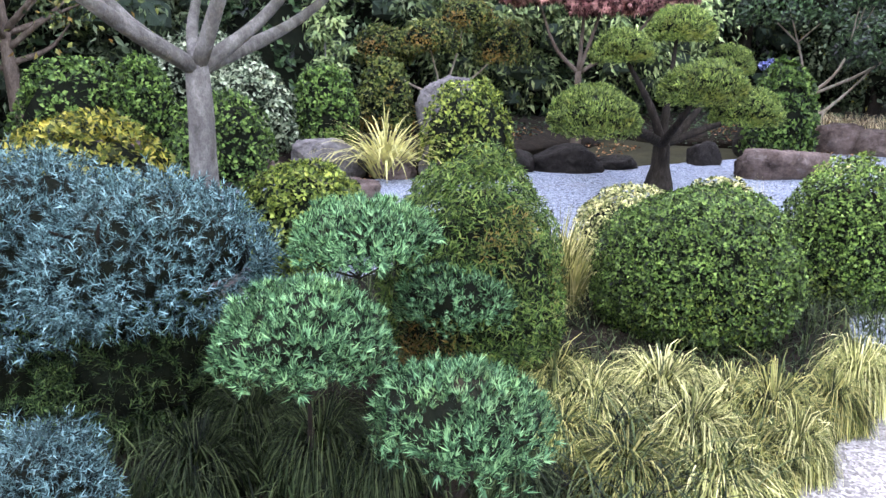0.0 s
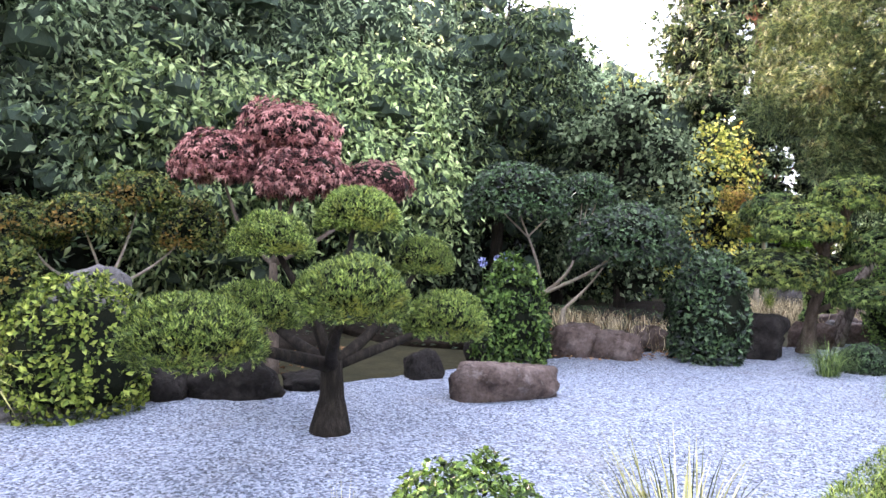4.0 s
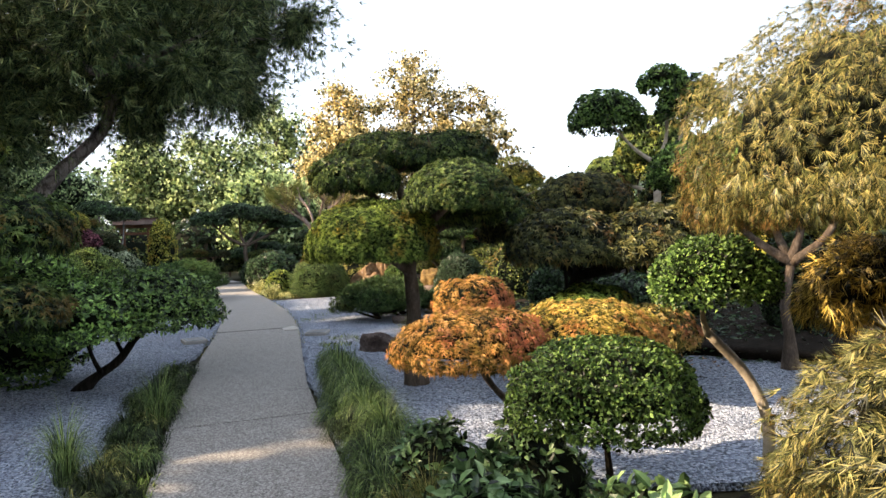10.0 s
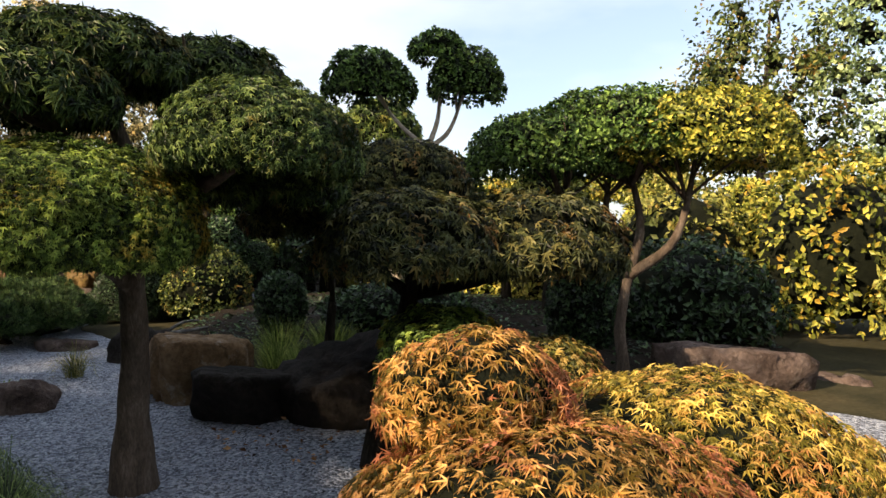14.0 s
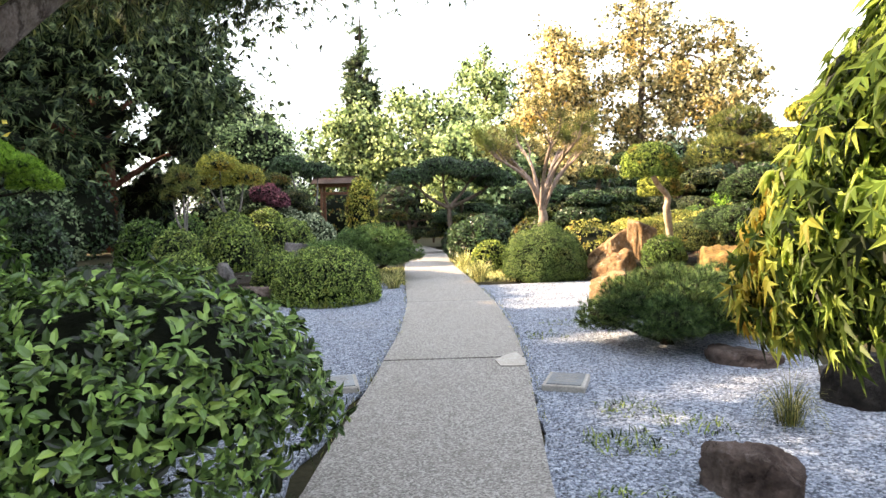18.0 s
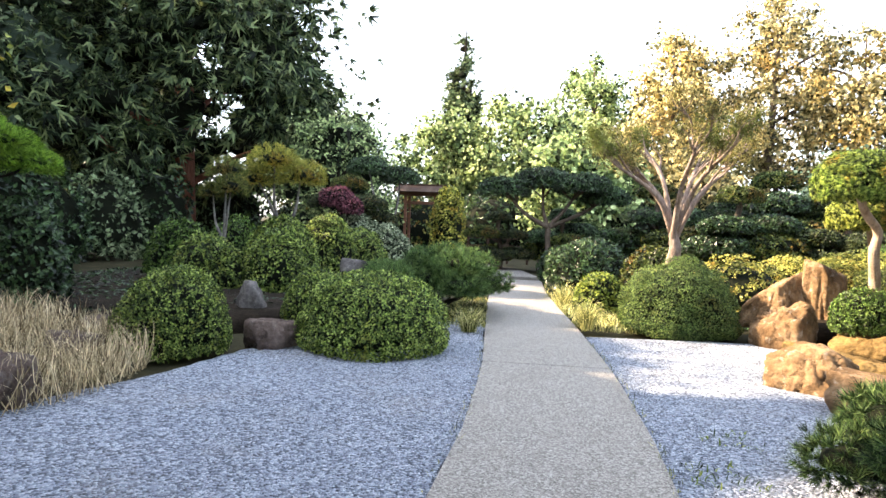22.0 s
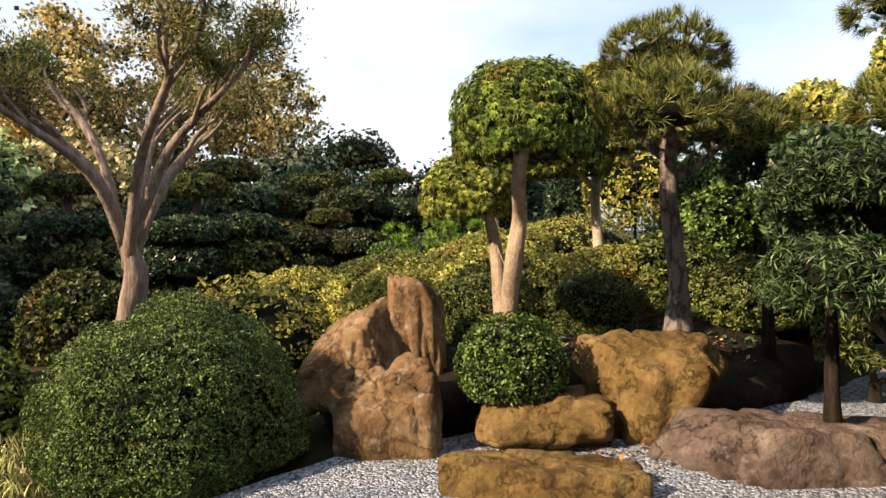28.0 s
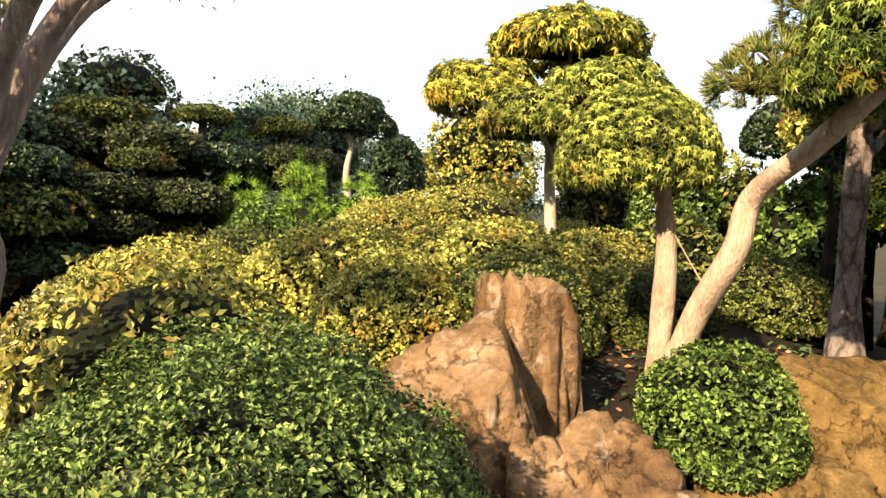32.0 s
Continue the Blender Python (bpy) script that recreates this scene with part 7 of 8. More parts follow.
pad_tree('dense clipped mound on a dark stem in the back bed', 6.41, 17.52, [(6.41, 17.52, 0.85, 0.98, 0.55)], 'box', 'olive_leaf', r=0.049, fork=.7, twigs=4, low=-.6, split=.3, z=-0.02, size=1.7, most=9000)
pad_tree('dense clipped mound on a dark stem in the back bed', 8.92, 20.19, [(8.92, 20.19, 2.22, 1.23, 0.82)], 'box', 'gold_mound_leaf', r=0.061, fork=.7, twigs=4, low=-.6, split=.3, z=0.27, size=1.7, most=9000)
pad_tree('dense clipped mound on a dark stem in the back bed', 9.06, 18.58, [(9.06, 18.58, 1.60, 1.27, 0.96)], 'pine', 'pine_needle', r=0.064, fork=.7, twigs=4, low=-.6, split=.3, z=-0.02, size=1.7, most=9000)
pad_tree('dense clipped mound on a dark stem in the back bed', 11.26, 19.44, [(11.26, 19.44, 2.19, 1.55, 1.22)], 'box', 'box_leaf', r=0.070, fork=.7, twigs=4, low=-.6, split=.3, z=-0.02, size=1.7, most=9000)
pad_tree('dense clipped mound on a dark stem in the back bed', 12.61, 19.87, [(12.61, 19.87, 3.21, 1.80, 1.23)], 'box', 'lit_yellow_leaf', r=0.070, fork=.7, twigs=4, low=-.6, split=.3, z=-0.02, size=1.7, most=9000)
shrub('dense clipped mound in the back bed', 1.98, 26.35, 0.00, 1.39, 1.28, style='box', mat='dark_leaf', size=1.7, most=9000, split=0.5, low=-0.9)
pad_tree('clipped green mound on a dark stem beyond the pine', 11.62, 19.10, [(11.62, 19.10, 1.23, 1.61, 1.38)], 'oval', 'box_leaf', r=0.070, fork=.7, twigs=4, low=-.6, split=.3, z=-0.02, size=1.0)
pad_tree('clipped green mound on a dark stem beyond the pine', 10.65, 19.74, [(10.65, 19.74, 1.72, 1.31, 0.41)], 'oval', 'lit_yellow_leaf', r=0.066, fork=.7, twigs=4, low=-.6, split=.3, z=-0.02, size=1.0)
shrub('clipped green mound beyond the pine', 10.08, 20.27, 0.24, 1.21, 1.79, style='oval', mat='box_leaf', size=1.0, split=0.49, low=-0.9)
pad_tree('dark narrow-leaved mound above the shaded gravel', 7.93, 19.38, [(7.93, 19.38, .38, 1.25, .88), (8.4, 18.9, .45, 1.1, .8)], 'lance', 'olive_leaf', r=.05, size=.7, twigs=3, most=30000, z=-.02)
pad_tree('bright tiered shrub behind the dark-trunked pine', 10.5, 19.2, [(10.5, 19.2, 1.95, 1.1, .32), (10.3, 19.5, 1.5, 1.4, .34)], 'box', 'lime_leaf', r=.05, size=1.2, twigs=3, z=0.1)
pad_tree('clipped green mound on a dark stem beyond the pine', 10.05, 21.75, [(10.05, 21.75, 1.20, 1.32, 1.21)], 'oval', 'box_leaf', r=0.066, fork=.7, twigs=4, low=-.6, split=.3, z=0.63, size=1.0)
pad_tree('clipped green mound on a dark stem beyond the pine', 11.97, 19.53, [(11.97, 19.53, 2.13, 1.16, 0.46)], 'oval', 'lit_yellow_leaf', r=0.058, fork=.7, twigs=4, low=-.6, split=.3, z=-0.02, size=1.0)
shrub('clipped green mound beyond the pine', 8.59, 21.58, 0.63, 1.37, 0.90, style='oval', mat='olive_leaf', size=1.0)
pad_tree('leafy mound on a dark stem behind the maples', 9.66, 11.23, [(9.66, 11.23, 1.44, 1.61, 1.34)], 'oval', 'gold_mound_leaf', r=0.070, fork=.7, twigs=4, low=-.6, split=.3, z=0.27, size=1.2, most=10000)
pad_tree('leafy mound on a dark stem behind the maples', 4.79, 10.93, [(4.79, 10.93, 1.17, 1.18, 0.62)], 'oval', 'dark_leaf', r=0.059, fork=.7, twigs=4, low=-.6, split=.3, z=-0.02, size=1.2, most=10000)
pad_tree('leafy mound on a dark stem behind the maples', 14.86, 12.05, [(14.86, 12.05, 2.34, 2.85, 0.92)], 'oval', 'lit_yellow_leaf', r=0.070, fork=.7, twigs=4, low=-.6, split=.3, z=-0.02, size=1.2, most=10000)
pad_tree('leafy mound on a dark stem behind the maples', 10.81, 12.88, [(10.81, 12.88, 1.46, 1.91, 1.19)], 'oval', 'lit_yellow_leaf', r=0.070, fork=.7, twigs=4, low=-.6, split=.3, z=0.24, size=1.2, most=10000)
pad_tree('leafy mound on a dark stem behind the maples', 7.49, 11.79, [(7.49, 11.79, 1.43, 1.64, 1.22)], 'oval', 'olive_leaf', r=0.070, fork=.7, twigs=4, low=-.6, split=.3, z=0.27, size=1.2, most=10000)
shrub('leafy mound behind the maples', 7.44, 9.42, 0.24, 0.92, 1.25, style='oval', mat='dark_leaf', size=1.2, most=10000)
shrub('leafy mound behind the maples', 5.51, 12.81, 0.20, 0.74, 0.80, style='oval', mat='dark_leaf', size=1.2, most=10000, split=0.49, low=-0.9)
for i in range(20):
    shrub('dark overgrown hedge at the garden boundary', -13.2 + .5 * math.sin(i * 2.1), -11 + 2.4 * i, 0, 3.4, 3.3 + .5 * math.sin(i * 1.7), style='oval', mat='dark_leaf' if i % 3 else 'belt_leaf', size=2.2, name='hedge_mound', most=4500, group='boundary hedge')
for i in range(16):
    shrub('dark overgrown hedge at the garden boundary', -26 + 3.6 * i, 47 + 1.2 * math.sin(i * 1.9), 0, 4.6, 3.4 + .6 * math.sin(i * 2.7), style='oval', mat='dark_leaf' if i % 2 else 'olive_leaf', size=2.6, name='hedge_mound', most=4500, group='boundary hedge')
# East hedge wears gold leaf colours for dark_leaf: its sunlight is painted.
for i in range(11):
    shrub('yellow-green hedge at the garden boundary with painted sunlight', 12.5 + .6 * math.sin(i * 2.3), -6 + 2.3 * i, 0, 3.0, 2.6 + .4 * math.sin(i * 1.3), style='oval', mat='gold_mound_leaf' if i % 3 else 'yellowing_lit_leaf', size=1.5, name='hedge_mound', most=8000, group='boundary hedge')
shrub('dark shrub in the shade behind the laceleaf maple', 5.03, 5.19, 0.03, 0.88, 0.95, style='oval', mat='dark_leaf', size=0.9, most=9000)
shrub('dark shrub in the shade behind the laceleaf maple', 4.99, 3.77, 0.06, 0.85, 0.88, style='oval', mat='dark_leaf', size=0.9, most=9000, split=0.49, low=-0.9)
shrub('dark shrub in the shade behind the laceleaf maple', 6.47, 3.71, 0.02, 1.23, 1.17, style='oval', mat='dark_leaf', size=0.9, most=9000)
pad_tree('pale feathery shrub on a dark stem behind the laceleaf maple', 6.10, 4.71, [(6.10, 4.71, 0.43, 0.77, 0.75)], 'oval', 'grey_leaf', r=0.038, fork=.7, twigs=4, low=-.6, split=.3, z=-0.01, size=0.9, most=9000)
shrub('dark shrub in the shade behind the laceleaf maple', 6.53, 2.93, 0.03, 1.21, 1.13, style='oval', mat='dark_leaf', size=0.9, most=9000)
shrub('dark broad shrub behind the pruned pines', 10.04, 18.65, 0.00, 1.71, 3.01, style='oval', mat='dark_leaf', size=1.2, split=0.54, low=-0.9)
shrub('broad olive shrub behind the pruned pines', 11.55, 21.10, 0.50, 1.89, 1.87, style='oval', mat='olive_leaf', size=1.2)
shrub('dark broad shrub behind the white-stemmed maple', 12.18, 23.01, 0.71, 1.42, 2.03, style='oval', mat='olive_leaf', size=1.4)
wood_piece = thing('driftwood', 3.90, 14.01, 0, 'weathered grey dead branch lying under the maples', 'branch')
put('stem', tube([(0, 0, .06), (0.55, -0.10, .16), (1.13, -0.22, .22)], [.05, .045, .02], 8, .2), 'grey_bark', wood_piece)
put('branch', tube([(0.50, -0.09, .15), (0.71, -0.26, .32), (0.87, -0.42, .36)], [.028, .022, .01], 7, .2), 'grey_bark', wood_piece)
fir = thing('young_fir', -4.55, 28.6, max(0, ground_z(-4.55, 28.6)), 'young pale-tipped fir with short level branches', 'tree')
put('trunk', tube([(0, 0, 0), (.01, 0, .7), (0, 0, 1.45)], [.03, .022, .008], 7, .05), 'pale_bark', fir)
for k, (zz, rr_) in enumerate(((.5, .5), (.8, .4), (1.1, .28))):
    for q in range(5):
        an = q * 1.257 + k
        put('branch', tube([(0, 0, zz), (rr_ * .5 * math.cos(an), rr_ * .5 * math.sin(an), zz + .04), (rr_ * math.cos(an), rr_ * math.sin(an), zz + .06)], [.012, .009, .004], 5, 0), 'pale_bark', fir)
        pts = np.array([(f * rr_ * math.cos(an), f * rr_ * math.sin(an), zz + .05) for f in np.linspace(.25, 1, 14)])
        put('sprays', np_mesh('sprays', *scatter('sprig', pts, np.tile((math.cos(an), math.sin(an), .25), (14, 1)), np.tile((0, 0, 1.0), (14, 1)), .11)), 'grey_leaf', fir)
GOLD = 'gold-tipped clipped mound in the raised bed'
for mx, my, mw, top, mm in [(6.68, 24.5, 2.0, 1.33, 'gold_mound_leaf'), (7.35, 23.05, 2.3, 1.42, 'gold_mound_leaf'), (6.35, 22.55, 1.45, 1.2, 'olive_leaf'), (5.75, 23.3, 1.4, 1.22, 'gold_mound_leaf'), (8.74, 20.9, 1.7, 1.2, 'olive_leaf'), (8.5, 24.9, 1.8, 1.5, 'gold_mound_leaf'), (9.7, 25.2, 2.4, 1.6, 'gold_mound_leaf'), (7.1, 21.7, 1.3, 1.15, 'olive_leaf'), (8.3, 22.3, 1.8, 1.35, 'gold_mound_leaf'), (5.9, 25.7, 1.7, 1.15, 'gold_mound_leaf'), (7.3, 26.0, 1.7, 1.2, 'olive_leaf')]:
    gz = max(0, ground_z(mx, my) - .05)
    shrub(GOLD, mx, my, gz, mw, top - gz, style='oval', mat=mm, size=0.55, most=50000, group='gold mounds', split=.15, lump=.12)
shrub('dark clipped dome among the gold mounds', 8.06, 26.36, 0.3, 1.2, 1.14, style='box', mat='box_leaf', size=1.3, most=16000)
for mx, my, mw, zt in ((9.96, 27.0, 1.1, 2.1), (10.3, 26.3, 1.0, 1.95), (9.3, 27.6, 1.0, 1.8)):
    shrub('bright green tufted pine behind the gold mounds', mx, my, .4, mw, zt - .4, style='pine', mat='bright_pine_needle', size=1.5, name='tufted_pine', group='tufted pines', rough=.25)


def tiered_tree(label, x, y, h, w, levels, mat, style='box', size=1.8, first=.25, z=0.0, bark='mid_bark', most=9000, group='tiered trees', sd=1, twigs=2):
    """A broad pruned tree whose flat pads stand in level tiers."""
    rr = random.Random(sd)
    pads = []
    for i in range(levels):
        zz = z + (h - z) * (first + (1 - first) * i / levels)
        ww = w * (1 - .45 * i / levels)
        for q in range(3 if i < levels - 1 else 1):
            a = rr.uniform(0, 6.28) if q == 0 else a + rr.uniform(1.7, 2.4)
            d = ww * rr.uniform(.24, .34) if i < levels - 1 else 0
            pw = ww * rr.uniform(.5, .68)
            pads.append((x + d * math.cos(a), y + d * math.sin(a), zz + rr.uniform(-.1, .1), pw, min(.9, pw * rr.uniform(.28, .36))))
    # One pad in four wears lighter olive_leaf, painting sunlit tiers.
    return pad_tree(label, x, y, pads, style, mat, bark=bark, r=.1, size=size, z=z, most=most, group=group, twigs=twigs, mats=[mat, 'olive_leaf', mat, mat], trunk=[(x, y, z - .05), (x + .1, y, z + h * .3), (x - .05, y + .08, z + h * .55), (x, y, z + h * .8)])


DARK = 'broad dark cloud-pruned tree with level tiers of foliage'
for i, (tx, ty, th, tw, mm) in enumerate([(8.0, 32.0, 3.7, 4.2, 'dark_leaf'), (9.7, 31.0, 3.5, 3.8, 'dark_olive_leaf'), (11.3, 30.3, 3.6, 3.6, 'dark_leaf'), (13.2, 29.9, 3.6, 3.4, 'dark_olive_leaf'), (6.2, 29.5, 2.9, 3.4, 'dark_leaf'), (8.6, 28.9, 2.3, 3.0, 'dark_olive_leaf'), (4.6, 31.5, 3.1, 3.4, 'dark_leaf'), (11.0, 27.9, 2.2, 2.6, 'dark_leaf')]):
    tiered_tree(DARK, tx, ty, th, tw, 4, mm, sd=i + 3, first=.14)
pad_tree('dark umbrella-shaped tree on bare forking stems behind the path', 1.5, 32.6, [(.1, 32.6, 2.45, 1.9, .62), (1.3, 32.9, 2.75, 2.1, .7), (2.5, 32.5, 2.6, 2.0, .66), (3.3, 32.9, 2.3, 1.7, .6)], 'oval', 'dark_leaf', bark='mid_bark', r=.10, size=1.6, z=-.02, twigs=5, limb_r=.7, trunk=[(1.5, 32.6, -.05), (1.55, 32.6, .6), (1.5, 32.65, 1.1), (1.5, 32.6, 1.6)])
tiered_tree('low dark cloud-pruned tree at the path bend', -.1, 35.2, 2.3, 2.6, 3, 'dark_olive_leaf', sd=31, first=.15)
tiered_tree('low dark cloud-pruned tree at the path bend', 2.2, 35.6, 2.6, 3.4, 3, 'dark_leaf', sd=32, first=.1)
tiered_tree('low dark cloud-pruned tree at the path bend', -4.6, 31.5, 3.2, 3.0, 4, 'dark_olive_leaf', sd=34, first=.2)
shrub('rounded dark shrub beside the path bend', 2.6, 29.4, 0, 1.9, 1.3, style='box', mat='dark_leaf', size=1.8, most=10000)
shrub('rounded dark shrub beside the path bend', 3.9, 28.3, 0, 1.8, 1.2, style='box', mat='olive_leaf', size=1.8, most=10000)
shrub('rounded dark shrub beside the path bend', 1.9, 31.0, 0, 1.6, 1.0, style='box', mat='dark_leaf', size=1.8, most=10000)
shrub('bright yellow shrub in front of the gate', -2.1, 37.0, 0, 1.5, 2.9, style='oval', mat='lit_yellow_leaf', size=1.4, most=14000, rough=.3, split=.5)


def low_pine(label, x, y, w, h, mat, n, size, sd, most=14000, z=0.0):
    """A spreading pine: uneven low cushions on short stems."""
    rr = random.Random(sd)
    pads = []
    for i in range(n):
        a, d = i * 2.4 + rr.uniform(-.4, .4), w * .36 * math.sqrt((i + .3) / n)
        pw = w * rr.uniform(.34, .46)
        zz = z + (h - .3) * (1 - (d / (w * .5)) ** 2) * rr.uniform(.55, 1.0)
        pads.append((x + d * math.cos(a), y + d * math.sin(a), max(z + .04, zz - .1), pw, max(.22, min(.42, pw * .5))))
    return pad_tree(label, x, y, pads, 'pine', mat, bark='dark_bark', r=.05, size=size, z=z, dens=1.6, most=most, name='dwarf_pine', twigs=1, rough=.28, lump=.16, low=-.9, split=.3)


low_pine('low spreading pine at the gravel edge', 3.8, 16.15, 2.0, .85, 'dark_shaded_needle', 9, .8, 5)
low_pine('low pine with long dark needles at the gravel edge', 3.15, 15.55, 2.1, 1.02, 'dark_shaded_needle', 11, .85, 6, most=26000)
low_pine('low mounded pine beside the path', -.85, 23.25, 3.0, 1.42, 'pine_needle', 13, .9, 7, most=26000)
pad_tree('low maple with orange-tinged green pads under the dome maple', 3.6, 8.0, [(3.25, 8.05, .62, 1.0, .40), (3.75, 7.75, .5, 1.1, .42), (3.6, 8.4, .72, .9, .36)], 'maple5', 'maple_near_lit_leaf', bark='dark_bark', r=.04, size=.8, most=40000, mats=['maple_near_lit_leaf', 'maple_autumn_leaf', 'maple_near_lit_leaf'], name='maple_tree', z=-.02)
for gx, gy in ((4.2, 11.1), (4.5, 11.5), (4.35, 10.85), (4.9, 10.9), (4.0, 11.9)):
    tuft('fresh green grass tuft behind the flat stone', gx, gy, max(0, ground_z(gx, gy)), .7, .46, mat='grass_blade', n=420, width=0.006, arch=0.6, group='shade grass')
shrub('small dark shrub among leaf litter and stones', 5.48, 18.16, 0.00, 0.83, 0.47, style='oval', mat='dark_leaf', size=0.6)
shrub('dense dark green shrub at the gravel edge', 6.21, 17.20, 0.00, 1.57, 0.74, style='oval', mat='dark_leaf', size=0.7, most=24000)

# ---- grass, litter and small growth ----
def strip(edge, ya, yb, inner, outer, step=.5):
    """A band along a path edge."""
    ys = np.arange(ya, yb + .01, step)
    return [(edge_at(edge, y) + inner, y) for y in ys] + [(edge_at(edge, y) + outer, y) for y in ys[::-1]]


turf("path_grass", "fresh green grass strip along the path", strip(EDGE_L, -.5, 7.6, .04, -.34), 9000, .055, "grass_blade", .009, lean=1.1)
turf("path_grass", "grass strip along the path with painted shade", strip(EDGE_L, 7.4, 12.2, .04, -.40), 3200, .10, "painted_shade_blade", .007)
turf("path_grass", "mixed green grass strip beside the path", strip(EDGE_R, .3, 7.0, -.05, .38), 7000, .075, "grass_blade", .008, lean=1.0)
turf("path_grass", "thin weedy grass along the path edge", strip(EDGE_L, 12.2, 21.5, .03, -.06), 500, .05, "green_gold_blade", .005)
turf("path_grass", "thin weedy grass along the path edge", strip(EDGE_R, 13.0, 21.0, -.03, .06), 500, .05, "green_gold_blade", .005)
turf("lawn_patch", "sunlit yellow-green grass beside the path", strip(EDGE_R, 22.0, 29.5, 0, 1.3), 6000, .10, "gold_grass_blade", .012)
turf("lawn_patch", "yellow-green grass at the path edge", strip(EDGE_L, 21.8, 26.0, 0, -.7), 2200, .12, "green_gold_blade", .010)
for i, (gx, gy, n) in enumerate([(1.75, 12.6, 160), (2.0, 13.3, 120), (1.55, 11.7, 160), (1.5, 10.9, 180), (2.3, 12.9, 90), (1.9, 16.2, 60), (2.2, 17.0, 50)]):
    turf("gravel_weed", "sparse green weeds growing through gravel", [(gx - .22, gy - .22), (gx + .25, gy - .2), (gx + .2, gy + .25), (gx - .25, gy + .2)], n, .05, "grass_blade", .010, lean=1.2)


turf("bed_grass", "grass covering the soil under the shrubs, shade painted in", [(-2.7, -5.7), (-.2, -5.9), (.35, -4.2), (-.1, -2.2), (-.45, -.9), (-1.3, -.9), (-2.3, -2.2), (-2.8, -4.0)], 9000, .16, "painted_shade_blade", .007, z=.05, lean=1.0)


def loose_gravel(name, label, outline, edge, side, ya, yb, reach, n):
    """Crushed stones lying on the gravel beside the path: stuff."""
    r = np.random.default_rng(seed())
    y = r.uniform(ya, yb, n * 2)
    x = np.interp(y, [q[1] for q in edge], [q[0] for q in edge]) + side * (.02 + reach * r.uniform(0, 1, n * 2) ** 1.4)
    ok = inside(outline, np.c_[x, y])
    x, y = x[ok][:n], y[ok][:n]
    m = len(x)
    octa = np.array([(1, 0, 0), (0, 1, 0), (-1, 0, 0), (0, -1, 0), (0, 0, 1), (0, 0, -.6)], float)
    tri = np.array([(0, 1, 4), (1, 2, 4), (2, 3, 4), (3, 0, 4), (1, 0, 5), (2, 1, 5), (3, 2, 5), (0, 3, 5)])
    v = octa[None] * r.uniform(.65, 1.3, (m, 6, 1)) * (r.uniform(.006, .0125, m)[:, None, None] * np.array([1, .8, .62]))
    a = r.uniform(0, 6.283, m)
    c, s = np.cos(a)[:, None], np.sin(a)[:, None]
    v = np.stack([v[..., 0] * c - v[..., 1] * s + x[:, None], v[..., 0] * s + v[..., 1] * c + y[:, None], v[..., 2] + .007], -1)
    ob = put(name, np_mesh(name, v.reshape(-1, 3), (tri[None] + (np.arange(m) * 6)[:, None, None]).reshape(-1, 3)), "gravel_stone")
    return tagged(ob, label, "gravel", "", "stuff")


loose_gravel("loose_gravel", "loose blue-grey crushed stones beside the path", left_gravel, EDGE_L, -1, 1.0, 21.8, 2.0, 26000)
loose_gravel("loose_gravel", "loose blue-grey crushed stones under the maples", right_gravel, EDGE_R, 1, 7.4, 21.6, 2.2, 22000)
rc = random.Random(5)
for edge, ya, yb, off, step in ((EDGE_R, 5.9, 9.3, .24, .2), (EDGE_L, 6.6, 11.4, -.24, .21)):
    y = ya
    while y < yb:
        w = rc.uniform(.36, .56)
        tuft("arching dark mondo grass clump at the path edge", edge_at(edge, y) + off + rc.uniform(-.12, .16), y, 0, w, w * rc.uniform(.34, .48), rc.choice(("painted_shade_blade", "dark_grass_blade", "painted_shade_blade", "dark_grass_blade", "green_gold_blade")), 330, .007, arch=1.7, group="path clumps")
        y += step * rc.uniform(.7, 1.3)
for gx, gy, w in ((-1.75, -2.55, .5), (-1.6, -2.9, .45), (-1.95, -2.2, .5), (-2.1, -1.7, .45), (-1.55, -3.1, .5), (-1.9, -2.75, .4)):
    tuft("yellow-striped strap grass between the shrubs", gx, gy, 0, w, w * .6, "striped_blade", 160, .014, arch=1.3, group="strap grass")
turf("lawn_patch", "straw-yellow grass on the gravel edge", [(-2.0, -3.4), (-1.35, -3.2), (-1.4, -2.4), (-1.6, -1.3), (-1.5, -.5), (-2.1, -.6), (-2.3, -1.8), (-2.2, -2.8)], 4200, .10, "gold_grass_blade", .006, lean=1.0)


def on_bank(name, label, cx, cy, rx, ry, n, size, mat, form="blade", width=.012, cat="grass", lean=.5):
    """Dry grass or fallen leaves that follow the bed's surface."""
    r = np.random.default_rng(seed())
    a, q = r.uniform(0, 6.283, n), np.sqrt(r.uniform(0, 1, n))
    px, py = cx + np.cos(a) * q * rx, cy + np.sin(a) * q * ry
    pos = np.stack([px, py, [max(.012, ground_z(u, v) + .005) for u, v in zip(px, py)]], -1)
    flat = form != "blade"
    along = np.c_[r.normal(size=(n, 2)), np.abs(r.normal(size=n)) * .25] if flat else np.c_[r.normal(size=(n, 2)) * lean, np.ones(n)]
    up = r.normal(size=(n, 3)) * .35 + np.array([0, 0, 1.0])
    ob = put(name, np_mesh(name, *scatter(form, pos, along, up, size * r.uniform(.6, 1.3, n), 1.0 if flat else width / size)), mat)
    return tagged(ob, label, cat, "", "stuff")


